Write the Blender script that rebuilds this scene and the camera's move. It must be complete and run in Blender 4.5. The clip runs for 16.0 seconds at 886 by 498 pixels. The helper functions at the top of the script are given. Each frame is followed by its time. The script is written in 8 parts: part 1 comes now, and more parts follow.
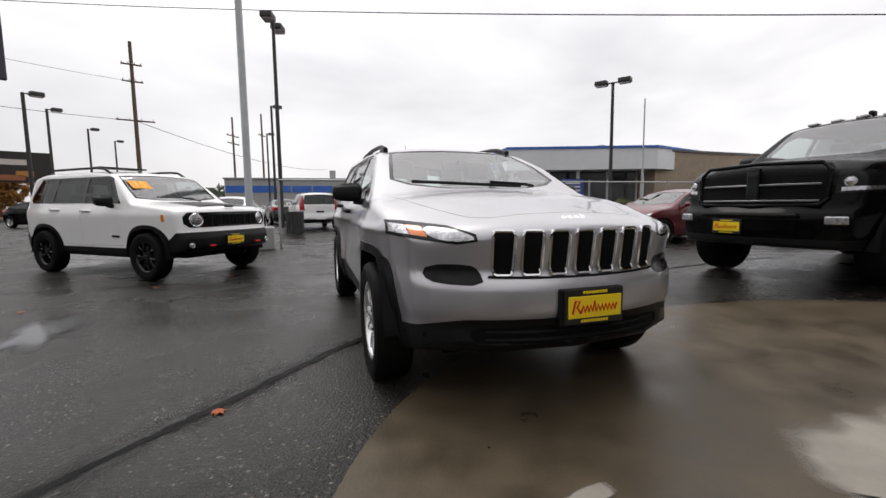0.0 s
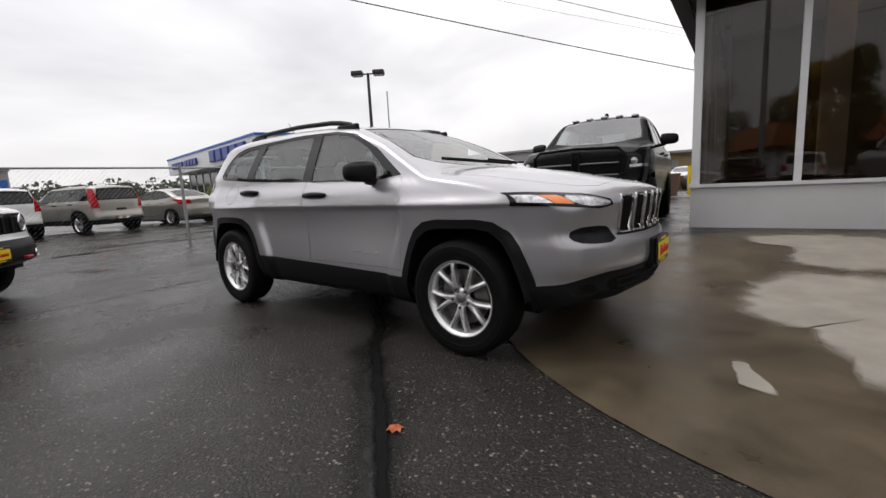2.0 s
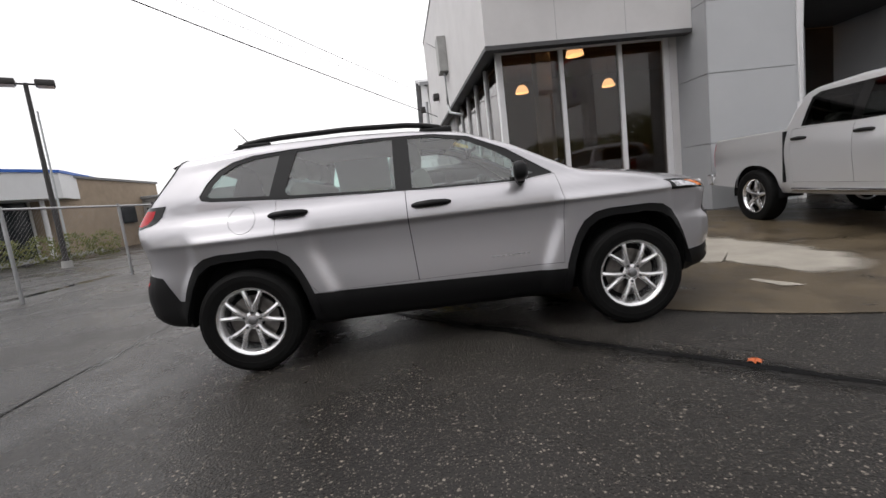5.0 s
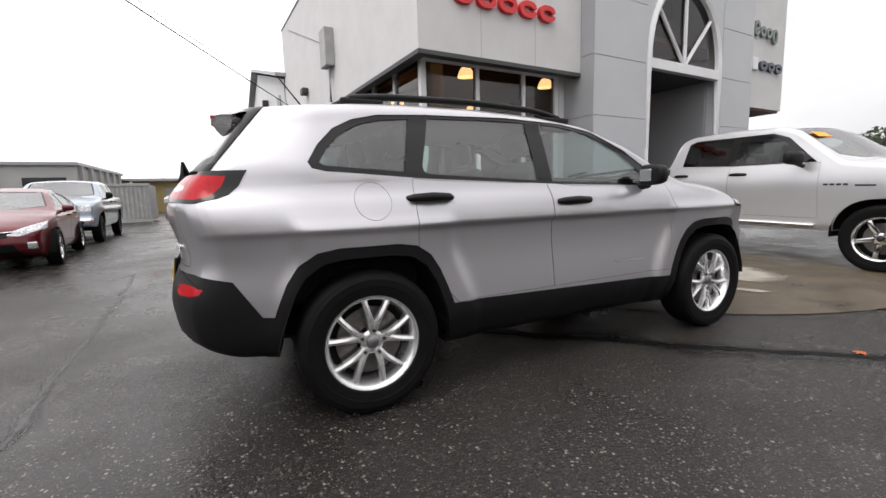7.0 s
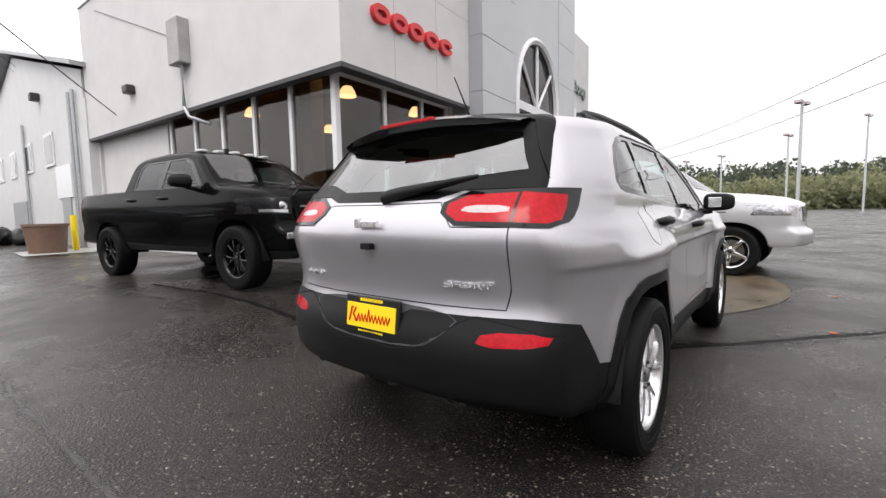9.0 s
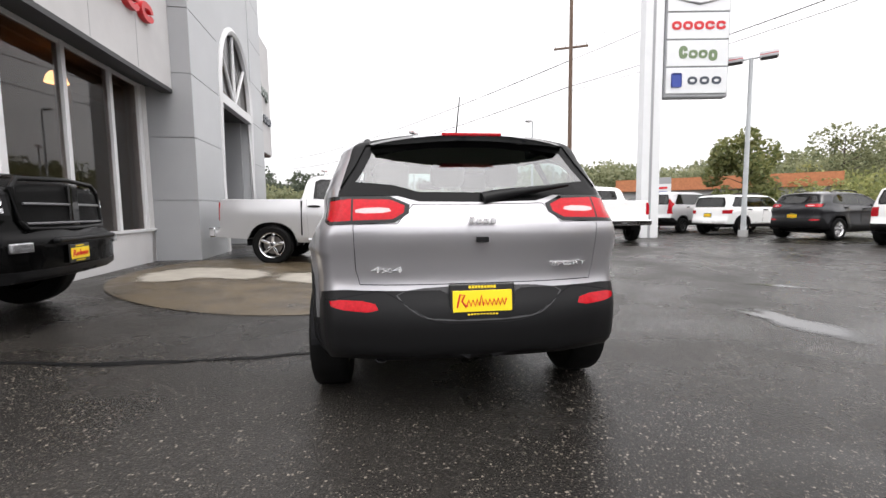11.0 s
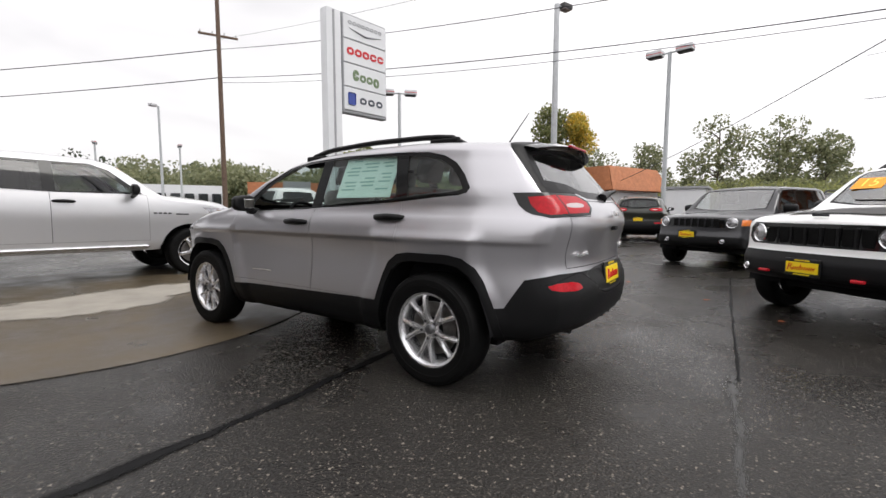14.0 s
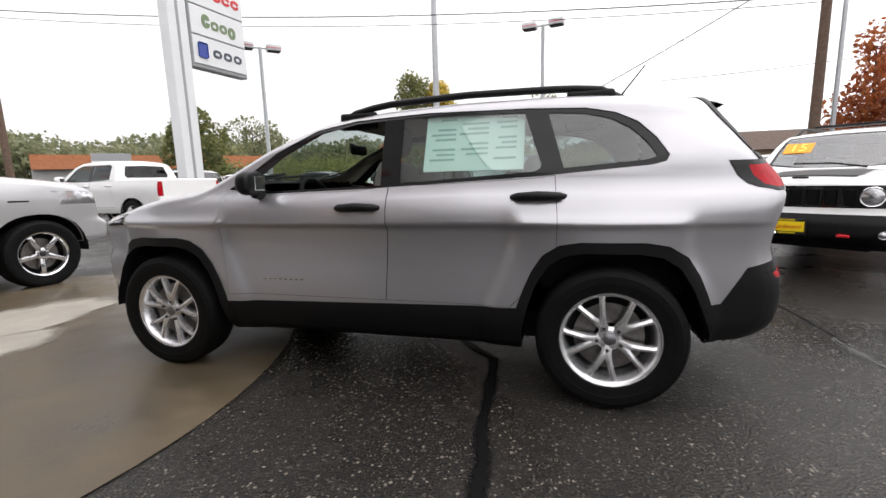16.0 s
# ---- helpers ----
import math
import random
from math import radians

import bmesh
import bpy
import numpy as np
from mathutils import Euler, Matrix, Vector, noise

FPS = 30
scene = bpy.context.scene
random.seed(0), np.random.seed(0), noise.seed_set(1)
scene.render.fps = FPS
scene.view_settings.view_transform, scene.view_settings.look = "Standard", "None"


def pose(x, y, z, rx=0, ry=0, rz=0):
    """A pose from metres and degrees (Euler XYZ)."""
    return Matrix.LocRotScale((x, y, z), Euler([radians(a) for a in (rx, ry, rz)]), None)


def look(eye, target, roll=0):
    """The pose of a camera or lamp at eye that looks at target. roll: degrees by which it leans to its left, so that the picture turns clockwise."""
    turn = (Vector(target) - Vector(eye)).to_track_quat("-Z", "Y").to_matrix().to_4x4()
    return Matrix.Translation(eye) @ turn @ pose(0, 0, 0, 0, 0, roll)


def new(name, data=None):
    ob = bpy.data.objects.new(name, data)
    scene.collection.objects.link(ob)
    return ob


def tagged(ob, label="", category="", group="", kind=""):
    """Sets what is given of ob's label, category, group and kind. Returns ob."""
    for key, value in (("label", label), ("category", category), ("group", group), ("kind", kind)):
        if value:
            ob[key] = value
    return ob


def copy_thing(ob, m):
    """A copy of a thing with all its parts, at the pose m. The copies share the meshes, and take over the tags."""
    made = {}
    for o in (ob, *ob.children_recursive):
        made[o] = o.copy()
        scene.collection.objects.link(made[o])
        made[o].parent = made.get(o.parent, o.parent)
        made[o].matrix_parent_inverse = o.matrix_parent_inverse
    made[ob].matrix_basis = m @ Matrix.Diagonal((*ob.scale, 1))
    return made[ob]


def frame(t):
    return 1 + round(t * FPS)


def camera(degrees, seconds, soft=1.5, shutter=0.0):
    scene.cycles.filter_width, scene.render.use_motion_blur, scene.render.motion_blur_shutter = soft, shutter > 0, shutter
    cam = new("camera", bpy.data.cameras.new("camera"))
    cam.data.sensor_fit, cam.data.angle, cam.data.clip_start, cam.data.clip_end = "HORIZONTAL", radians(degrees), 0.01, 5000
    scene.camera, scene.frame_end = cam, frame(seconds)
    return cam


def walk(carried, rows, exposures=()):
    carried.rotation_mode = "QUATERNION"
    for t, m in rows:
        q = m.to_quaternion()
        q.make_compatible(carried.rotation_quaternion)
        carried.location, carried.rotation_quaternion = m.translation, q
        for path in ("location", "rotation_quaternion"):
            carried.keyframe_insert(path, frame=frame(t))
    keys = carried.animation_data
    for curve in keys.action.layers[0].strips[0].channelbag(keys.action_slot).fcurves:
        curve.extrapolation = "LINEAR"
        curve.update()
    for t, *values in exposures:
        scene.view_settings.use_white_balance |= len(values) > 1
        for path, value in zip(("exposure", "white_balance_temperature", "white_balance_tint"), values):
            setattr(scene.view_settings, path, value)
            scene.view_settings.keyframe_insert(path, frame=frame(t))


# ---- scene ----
cam = camera(91.0, 16.0)
PATH = [
    (0, (4.013, -1.281, 1.075), (2.118, -0.679, 0.869), -0.6),
    (0.5, (3.825, -1.755, 1.059), (2.018, -0.949, 0.767), -0.4),
    (1, (3.618, -2.228, 1.04), (1.987, -1.139, 0.647), -0.8),
    (1.5, (3.264, -2.628, 1.046), (1.81, -1.297, 0.704), -1.3),
    (2, (2.875, -2.998, 1.059), (1.657, -1.44, 0.764), -3.0),
    (2.5, (2.448, -3.31, 1.073), (1.472, -1.583, 0.824), -2.7),
    (3, (1.988, -3.569, 1.093), (1.179, -1.753, 0.873), -3.7),
    (3.5, (1.509, -3.796, 1.09), (0.952, -1.887, 0.883), -3.7),
    (4, (1.005, -3.926, 1.095), (0.662, -1.97, 0.856), -1.9),
    (4.2, (0.79, -3.992, 1.082), (0.554, -2.023, 0.825), -3.9),
    (6.3, (-1.4, -3.421, 1.094), (-0.835, -1.517, 0.86), -3.2),
    (6.5, (-1.584, -3.311, 1.104), (-0.894, -1.457, 0.813), -3.1),
    (7, (-1.969, -2.93, 1.091), (-1.076, -1.159, 0.834), -1.6),
    (7.5, (-2.366, -2.565, 1.077), (-1.316, -0.887, 0.791), -1.5),
    (8, (-2.712, -2.185, 1.07), (-1.501, -0.618, 0.789), -1.9),
    (8.2, (-2.861, -2.02, 1.096), (-1.624, -0.465, 0.868), -1.2),
    (10.3, (-4.136, -0.257, 1.161), (-2.16, -0.013, 0.97), -1.7),
    (10.5, (-4.175, -0.06, 1.167), (-2.187, 0.074, 1.001), -1.0),
    (11, (-4.299, 0.454, 1.142), (-2.323, 0.205, 0.964), -0.7),
    (11.5, (-4.266, 0.985, 1.142), (-2.351, 0.44, 0.958), -1.7),
    (12, (-4.213, 1.514, 1.123), (-2.406, 0.678, 0.941), -0.3),
    (12.5, (-3.997, 1.998, 1.114), (-2.358, 0.867, 0.928), 0.4),
    (13, (-3.753, 2.458, 1.112), (-2.268, 1.128, 0.951), -2.4),
    (13.5, (-3.401, 2.804, 1.11), (-2.107, 1.292, 0.914), -0.4),
    (14, (-2.966, 3.068, 1.115), (-1.827, 1.434, 0.937), 0.1),
    (14.5, (-2.49, 3.246, 1.129), (-1.583, 1.485, 0.853), -0.1),
    (15, (-2.004, 3.282, 1.131), (-1.156, 1.493, 0.845), 0.3),
    (15.5, (-1.536, 3.272, 1.147), (-0.905, 1.4, 0.832), -1.9),
    (16, (-1.115, 3.086, 1.167), (-0.59, 1.183, 0.848), -1.6),
]
walk(cam, [(t, look(eye, target, roll)) for t, eye, target, roll in PATH], [(0, 0.24), (0.5, 0.1), (1, 0.08), (1.5, 0.15), (2, 0.2), (4.2, 0.36), (6.5, 0.85), (8, 0.85), (10.5, 1.3), (12, 0.74), (13, 0.68), (14.5, 0.72), (16, 0.92)])

from mathutils.bvhtree import BVHTree
from mathutils.interpolate import poly_3d_calc


# ---------------------------------------------------------------- world and light
def sky_world():
    w = bpy.data.worlds.new("overcast_sky")
    w.use_nodes = True
    nt = w.node_tree
    nt.nodes.clear()
    out = nt.nodes.new("ShaderNodeOutputWorld")
    bg = nt.nodes.new("ShaderNodeBackground")
    sky = nt.nodes.new("ShaderNodeTexSky")
    sky.sky_type, sky.sun_disc = "NISHITA", False
    sky.sun_elevation, sky.sun_rotation = radians(57), radians(251)
    co = nt.nodes.new("ShaderNodeTexCoord")
    mp = nt.nodes.new("ShaderNodeMapping")
    mp.inputs["Scale"].default_value = (1.0, 1.0, 2.4)
    n1 = nt.nodes.new("ShaderNodeTexNoise")
    n1.inputs["Scale"].default_value, n1.inputs["Detail"].default_value = 1.2, 4.5
    n1.inputs["Roughness"].default_value, n1.inputs["Distortion"].default_value = 0.55, 0.4
    ramp = nt.nodes.new("ShaderNodeValToRGB")
    ramp.color_ramp.elements[0].position, ramp.color_ramp.elements[1].position = 0.3, 0.64
    ramp.color_ramp.elements[0].color = (7.1, 6.95, 7.1, 1)
    ramp.color_ramp.elements[1].color = (11.05, 10.75, 10.8, 1)
    mix = nt.nodes.new("ShaderNodeMix")
    mix.data_type = "RGBA"
    mix.inputs["Factor"].default_value = 0.93
    nt.links.new(co.outputs["Generated"], mp.inputs["Vector"])
    nt.links.new(mp.outputs["Vector"], n1.inputs["Vector"])
    nt.links.new(n1.outputs["Fac"], ramp.inputs["Fac"])
    nt.links.new(sky.outputs["Color"], mix.inputs["A"])
    nt.links.new(ramp.outputs["Color"], mix.inputs["B"])
    # an overcast sky is brighter overhead than at the horizon
    sep = nt.nodes.new("ShaderNodeSeparateXYZ")
    nt.links.new(co.outputs["Generated"], sep.inputs["Vector"])
    up = nt.nodes.new("ShaderNodeMapRange")
    up.inputs["From Min"].default_value, up.inputs["From Max"].default_value = 0.0, 1.0
    up.inputs["To Min"].default_value, up.inputs["To Max"].default_value = 0.82, 1.42
    nt.links.new(sep.outputs["Z"], up.inputs["Value"])
    # and its cloud is thicker towards the street
    side = nt.nodes.new("ShaderNodeVectorMath")
    side.operation = "DOT_PRODUCT"
    side.inputs[1].default_value = (0.94, -0.34, 0.0)
    nt.links.new(co.outputs["Generated"], side.inputs[0])
    thick = nt.nodes.new("ShaderNodeMapRange")
    thick.interpolation_type = "SMOOTHSTEP"
    thick.inputs["From Min"].default_value, thick.inputs["From Max"].default_value = -0.4, 0.9
    thick.inputs["To Min"].default_value, thick.inputs["To Max"].default_value = 1.02, 0.7
    nt.links.new(side.outputs["Value"], thick.inputs["Value"])
    both = nt.nodes.new("ShaderNodeMath")
    both.operation = "MULTIPLY"
    nt.links.new(up.outputs["Result"], both.inputs[0])
    nt.links.new(thick.outputs["Result"], both.inputs[1])
    scale = nt.nodes.new("ShaderNodeVectorMath")
    scale.operation = "SCALE"
    nt.links.new(mix.outputs["Result"], scale.inputs[0])
    nt.links.new(both.outputs[0], scale.inputs["Scale"])
    nt.links.new(scale.outputs["Vector"], bg.inputs["Color"])
    bg.inputs["Strength"].default_value = 0.1
    nt.links.new(bg.outputs["Background"], out.inputs["Surface"])
    scene.world = w


sky_world()
sun = new("sun", bpy.data.lights.new("sun", "SUN"))
sun.data.energy, sun.data.angle, sun.data.color = 0.7, radians(25), (1.0, 0.97, 0.93)
sun.matrix_world = look((-18, -6, 30), (0, 0, 0))


# ---------------------------------------------------------------- materials
def mat(name, base, rough=0.5, metal=0.0, coat=0.0, var=0.0, vscale=6.0, bump=0.0, bscale=60.0, spec=0.5, rvar=0.0, emit=None, power=0.0, dark=None):
    m = bpy.data.materials.new(name)
    m.use_nodes = True
    nt = m.node_tree
    b = nt.nodes["Principled BSDF"]
    b.inputs["Base Color"].default_value = (*base, 1)
    b.inputs["Roughness"].default_value = rough
    b.inputs["Metallic"].default_value = metal
    b.inputs["Coat Weight"].default_value = coat
    b.inputs["Coat Roughness"].default_value = 0.04
    b.inputs["Specular IOR Level"].default_value = spec
    co = nt.nodes.new("ShaderNodeTexCoord")
    if var or rvar:
        n = nt.nodes.new("ShaderNodeTexNoise")
        n.inputs["Scale"].default_value, n.inputs["Detail"].default_value, n.inputs["Roughness"].default_value = vscale, 8.0, 0.65
        nt.links.new(co.outputs["Object"], n.inputs["Vector"])
        if var:
            r = nt.nodes.new("ShaderNodeValToRGB")
            r.color_ramp.elements[0].position, r.color_ramp.elements[1].position = 0.3, 0.7
            lo = dark or tuple(c * (1 - var) for c in base)
            r.color_ramp.elements[0].color, r.color_ramp.elements[1].color = (*lo, 1), (*[min(1, c * (1 + var * 0.6)) for c in base], 1)
            nt.links.new(n.outputs["Fac"], r.inputs["Fac"])
            nt.links.new(r.outputs["Color"], b.inputs["Base Color"])
        if rvar:
            r2 = nt.nodes.new("ShaderNodeMapRange")
            r2.inputs["To Min"].default_value, r2.inputs["To Max"].default_value = max(0.02, rough - rvar), min(1, rough + rvar)
            r2.inputs["From Min"].default_value, r2.inputs["From Max"].default_value = 0.3, 0.7
            nt.links.new(n.outputs["Fac"], r2.inputs["Value"])
            nt.links.new(r2.outputs["Result"], b.inputs["Roughness"])
    if bump:
        n = nt.nodes.new("ShaderNodeTexNoise")
        n.inputs["Scale"].default_value, n.inputs["Detail"].default_value = bscale, 5.0
        bp = nt.nodes.new("ShaderNodeBump")
        bp.inputs["Strength"].default_value, bp.inputs["Distance"].default_value = bump, 0.01
        nt.links.new(co.outputs["Object"], n.inputs["Vector"])
        nt.links.new(n.outputs["Fac"], bp.inputs["Height"])
        nt.links.new(bp.outputs["Normal"], b.inputs["Normal"])
    if emit:
        b.inputs["Emission Color"].default_value = (*emit, 1)
        b.inputs["Emission Strength"].default_value = power
    return m


def glass(name, tint, ior=1.45, rough=0.0):
    m = bpy.data.materials.new(name)
    m.use_nodes = True
    nt = m.node_tree
    nt.nodes.clear()
    out = nt.nodes.new("ShaderNodeOutputMaterial")
    tr = nt.nodes.new("ShaderNodeBsdfTransparent")
    tr.inputs["Color"].default_value = (*tint, 1)
    gl = nt.nodes.new("ShaderNodeBsdfGlossy")
    gl.inputs["Roughness"].default_value = rough
    lw = nt.nodes.new("ShaderNodeLayerWeight")
    lw.inputs["Blend"].default_value = 0.5
    pw = nt.nodes.new("ShaderNodeMath")
    pw.operation = "POWER"
    pw.inputs[1].default_value = 5.0
    f0 = ((ior - 1) / (ior + 1)) ** 2
    fr = nt.nodes.new("ShaderNodeMapRange")
    fr.inputs["To Min"].default_value, fr.inputs["To Max"].default_value = f0, 1.0
    nt.links.new(lw.outputs["Facing"], pw.inputs[0])
    nt.links.new(pw.outputs[0], fr.inputs["Value"])
    mx = nt.nodes.new("ShaderNodeMixShader")
    nt.links.new(fr.outputs["Result"], mx.inputs["Fac"])
    nt.links.new(tr.outputs["BSDF"], mx.inputs[1])
    nt.links.new(gl.outputs["BSDF"], mx.inputs[2])
    nt.links.new(mx.outputs["Shader"], out.inputs["Surface"])
    return m


def wet_paint(name, base, metal=0.0, rough=0.35, coat=1.0, spec=0.5):
    """Car paint under clear coat with fine water beads."""
    m = mat(name, base, rough, metal, coat, spec=spec)
    nt = m.node_tree
    b = nt.nodes["Principled BSDF"]
    co = nt.nodes.new("ShaderNodeTexCoord")
    v = nt.nodes.new("ShaderNodeTexVoronoi")
    v.inputs["Scale"].default_value = 95
    nt.links.new(co.outputs["Object"], v.inputs["Vector"])
    r = nt.nodes.new("ShaderNodeMapRange")
    r.inputs["From Min"].default_value, r.inputs["From Max"].default_value = 0.12, 0.32
    r.inputs["To Min"].default_value, r.inputs["To Max"].default_value = 1.0, 0.0
    nt.links.new(v.outputs["Distance"], r.inputs["Value"])
    geo = nt.nodes.new("ShaderNodeNewGeometry")
    sep = nt.nodes.new("ShaderNodeSeparateXYZ")
    nt.links.new(geo.outputs["Normal"], sep.inputs["Vector"])
    up = nt.nodes.new("ShaderNodeMapRange")
    up.inputs["From Min"].default_value, up.inputs["From Max"].default_value = 0.5, 0.95
    nt.links.new(sep.outputs["Z"], up.inputs["Value"])
    n = nt.nodes.new("ShaderNodeTexNoise")
    n.inputs["Scale"].default_value = 5
    nt.links.new(co.outputs["Object"], n.inputs["Vector"])
    mul = nt.nodes.new("ShaderNodeMath")
    mul.operation = "MULTIPLY"
    nt.links.new(r.outputs["Result"], mul.inputs[0])
    nt.links.new(up.outputs["Result"], mul.inputs[1])
    mul2 = nt.nodes.new("ShaderNodeMath")
    mul2.operation = "MULTIPLY"
    nt.links.new(mul.outputs[0], mul2.inputs[0])
    nt.links.new(n.outputs["Fac"], mul2.inputs[1])
    bp = nt.nodes.new("ShaderNodeBump")
    bp.inputs["Strength"].default_value, bp.inputs["Distance"].default_value = 0.5, 0.004
    nt.links.new(mul2.outputs[0], bp.inputs["Height"])
    nt.links.new(bp.outputs["Normal"], b.inputs["Normal"])
    nt.links.new(bp.outputs["Normal"], b.inputs["Coat Normal"])
    return m


def asphalt_material():
    m = mat("wet_asphalt", (0.03, 0.03, 0.031), 0.4, spec=0.2)
    nt = m.node_tree
    b = nt.nodes["Principled BSDF"]
    co = nt.nodes.new("ShaderNodeTexCoord")

    def noise_node(scale, detail=4.0, rough=0.5):
        n = nt.nodes.new("ShaderNodeTexNoise")
        n.inputs["Scale"].default_value, n.inputs["Detail"].default_value, n.inputs["Roughness"].default_value = scale, detail, rough
        nt.links.new(co.outputs["Object"], n.inputs["Vector"])
        return n

    def ramp(src, p0, p1, c0, c1):
        r = nt.nodes.new("ShaderNodeMapRange")
        r.inputs["From Min"].default_value, r.inputs["From Max"].default_value = p0, p1
        r.inputs["To Min"].default_value, r.inputs["To Max"].default_value = c0, c1
        nt.links.new(src, r.inputs["Value"])
        return r.outputs["Result"]

    # coordinates pushed about by noise make the stones angular and uneven
    warp = noise_node(95, 2)
    shift = nt.nodes.new("ShaderNodeMix")
    shift.data_type, shift.blend_type = "RGBA", "ADD"
    shift.clamp_result = False
    shift.inputs["Factor"].default_value = 0.012
    nt.links.new(co.outputs["Object"], shift.inputs["A"])
    nt.links.new(warp.outputs["Color"], shift.inputs["B"])

    def stones_of(scale, rare, core):
        cell = nt.nodes.new("ShaderNodeTexVoronoi")
        cell.inputs["Scale"].default_value = scale
        nt.links.new(shift.outputs["Result"], cell.inputs["Vector"])
        hue = nt.nodes.new("ShaderNodeSeparateColor")
        nt.links.new(cell.outputs["Color"], hue.inputs["Color"])
        size = ramp(hue.outputs["Green"], 0.0, 1.0, core * 0.45, core * 1.15)
        inner = nt.nodes.new("ShaderNodeMath")
        inner.operation = "LESS_THAN"
        nt.links.new(cell.outputs["Distance"], inner.inputs[0])
        nt.links.new(size, inner.inputs[1])
        both = nt.nodes.new("ShaderNodeMath")
        both.operation = "MULTIPLY"
        nt.links.new(ramp(hue.outputs["Red"], rare, 1.0, 0.0, 1.0), both.inputs[0])
        nt.links.new(inner.outputs[0], both.inputs[1])
        return cell, both

    v, coarse = stones_of(60, 0.78, 0.42)
    _, small = stones_of(135, 0.7, 0.46)
    sp = nt.nodes.new("ShaderNodeMath")
    sp.operation = "MAXIMUM"
    nt.links.new(coarse.outputs[0], sp.inputs[0])
    nt.links.new(ramp(small.outputs[0], 0.0, 1.0, 0.0, 0.6), sp.inputs[1])
    big = noise_node(0.35, 5)
    fine = noise_node(120, 3)
    tone = nt.nodes.new("ShaderNodeMix")
    tone.data_type = "RGBA"
    tone.inputs["A"].default_value, tone.inputs["B"].default_value = (0.0135, 0.0124, 0.0112, 1), (0.026, 0.024, 0.0218, 1)
    nt.links.new(ramp(big.outputs["Fac"], 0.35, 0.65, 0, 1), tone.inputs["Factor"])
    fmix = nt.nodes.new("ShaderNodeMix")
    fmix.data_type, fmix.blend_type = "RGBA", "MULTIPLY"
    fmix.inputs["Factor"].default_value = 0.8
    grey = nt.nodes.new("ShaderNodeCombineColor")
    g = ramp(fine.outputs["Fac"], 0.3, 0.7, 0.55, 1.5)
    for k in ("Red", "Green", "Blue"):
        nt.links.new(g, grey.inputs[k])
    nt.links.new(tone.outputs["Result"], fmix.inputs["A"])
    nt.links.new(grey.outputs["Color"], fmix.inputs["B"])
    stones = nt.nodes.new("ShaderNodeMix")
    stones.data_type = "RGBA"
    stones.inputs["B"].default_value = (0.21, 0.185, 0.155, 1)
    nt.links.new(sp.outputs[0], stones.inputs["Factor"])
    nt.links.new(fmix.outputs["Result"], stones.inputs["A"])
    nt.links.new(stones.outputs["Result"], b.inputs["Base Color"])
    wet = noise_node(0.55, 6, 0.6)
    nt.links.new(ramp(wet.outputs["Fac"], 0.36, 0.62, 0.15, 0.4), b.inputs["Roughness"])
    h = nt.nodes.new("ShaderNodeMath")
    h.operation = "ADD"
    nt.links.new(ramp(v.outputs["Distance"], 0.0, 0.6, 1.0, 0.0), h.inputs[0])
    nt.links.new(fine.outputs["Fac"], h.inputs[1])
    bp = nt.nodes.new("ShaderNodeBump")
    bp.inputs["Distance"].default_value = 0.006
    nt.links.new(ramp(wet.outputs["Fac"], 0.36, 0.62, 0.18, 0.65), bp.inputs["Strength"])
    nt.links.new(h.outputs[0], bp.inputs["Height"])
    nt.links.new(bp.outputs["Normal"], b.inputs["Normal"])
    return m


ASPHALT = asphalt_material()
BANDBASE = mat("smooth_patched_asphalt", (0.0165, 0.0155, 0.0143), 0.3, spec=0.2, var=0.3, vscale=9, rvar=0.1, bump=0.1, bscale=120)
SEALBASE = mat("seam_sealer", (0.005, 0.005, 0.0053), 0.55, rvar=0.1, vscale=5, bump=0.2, bscale=90, spec=0.08)
def thinning(m, reach=0.35, grain=4.0):
    """Lets a film on the ground thin out raggedly towards its rim, by the mesh's own rim distance."""
    nt = m.node_tree
    at = nt.nodes.new("ShaderNodeAttribute")
    at.attribute_name = "rim_distance"
    co = nt.nodes.new("ShaderNodeTexCoord")
    n = nt.nodes.new("ShaderNodeTexNoise")
    n.inputs["Scale"].default_value, n.inputs["Detail"].default_value = grain, 7.0
    nt.links.new(co.outputs["Object"], n.inputs["Vector"])
    lo = nt.nodes.new("ShaderNodeMath")
    lo.operation, lo.inputs[1].default_value = "MULTIPLY_ADD", 0.9 * reach
    lo.inputs[2].default_value = -0.55 * reach
    nt.links.new(n.outputs["Fac"], lo.inputs[0])
    sm = nt.nodes.new("ShaderNodeMath")
    sm.operation = "ADD"
    nt.links.new(at.outputs["Fac"], sm.inputs[0])
    nt.links.new(lo.outputs[0], sm.inputs[1])
    r = nt.nodes.new("ShaderNodeMapRange")
    r.interpolation_type = "SMOOTHSTEP"
    r.inputs["From Min"].default_value, r.inputs["From Max"].default_value = 0.0, reach
    nt.links.new(sm.outputs[0], r.inputs["Value"])
    tr = nt.nodes.new("ShaderNodeBsdfTransparent")
    mx = nt.nodes.new("ShaderNodeMixShader")
    out = nt.nodes["Material Output"]
    nt.links.new(r.outputs["Result"], mx.inputs["Fac"])
    nt.links.new(tr.outputs["BSDF"], mx.inputs[1])
    nt.links.new(nt.nodes["Principled BSDF"].outputs["BSDF"], mx.inputs[2])
    nt.links.new(mx.outputs["Shader"], out.inputs["Surface"])
    return m


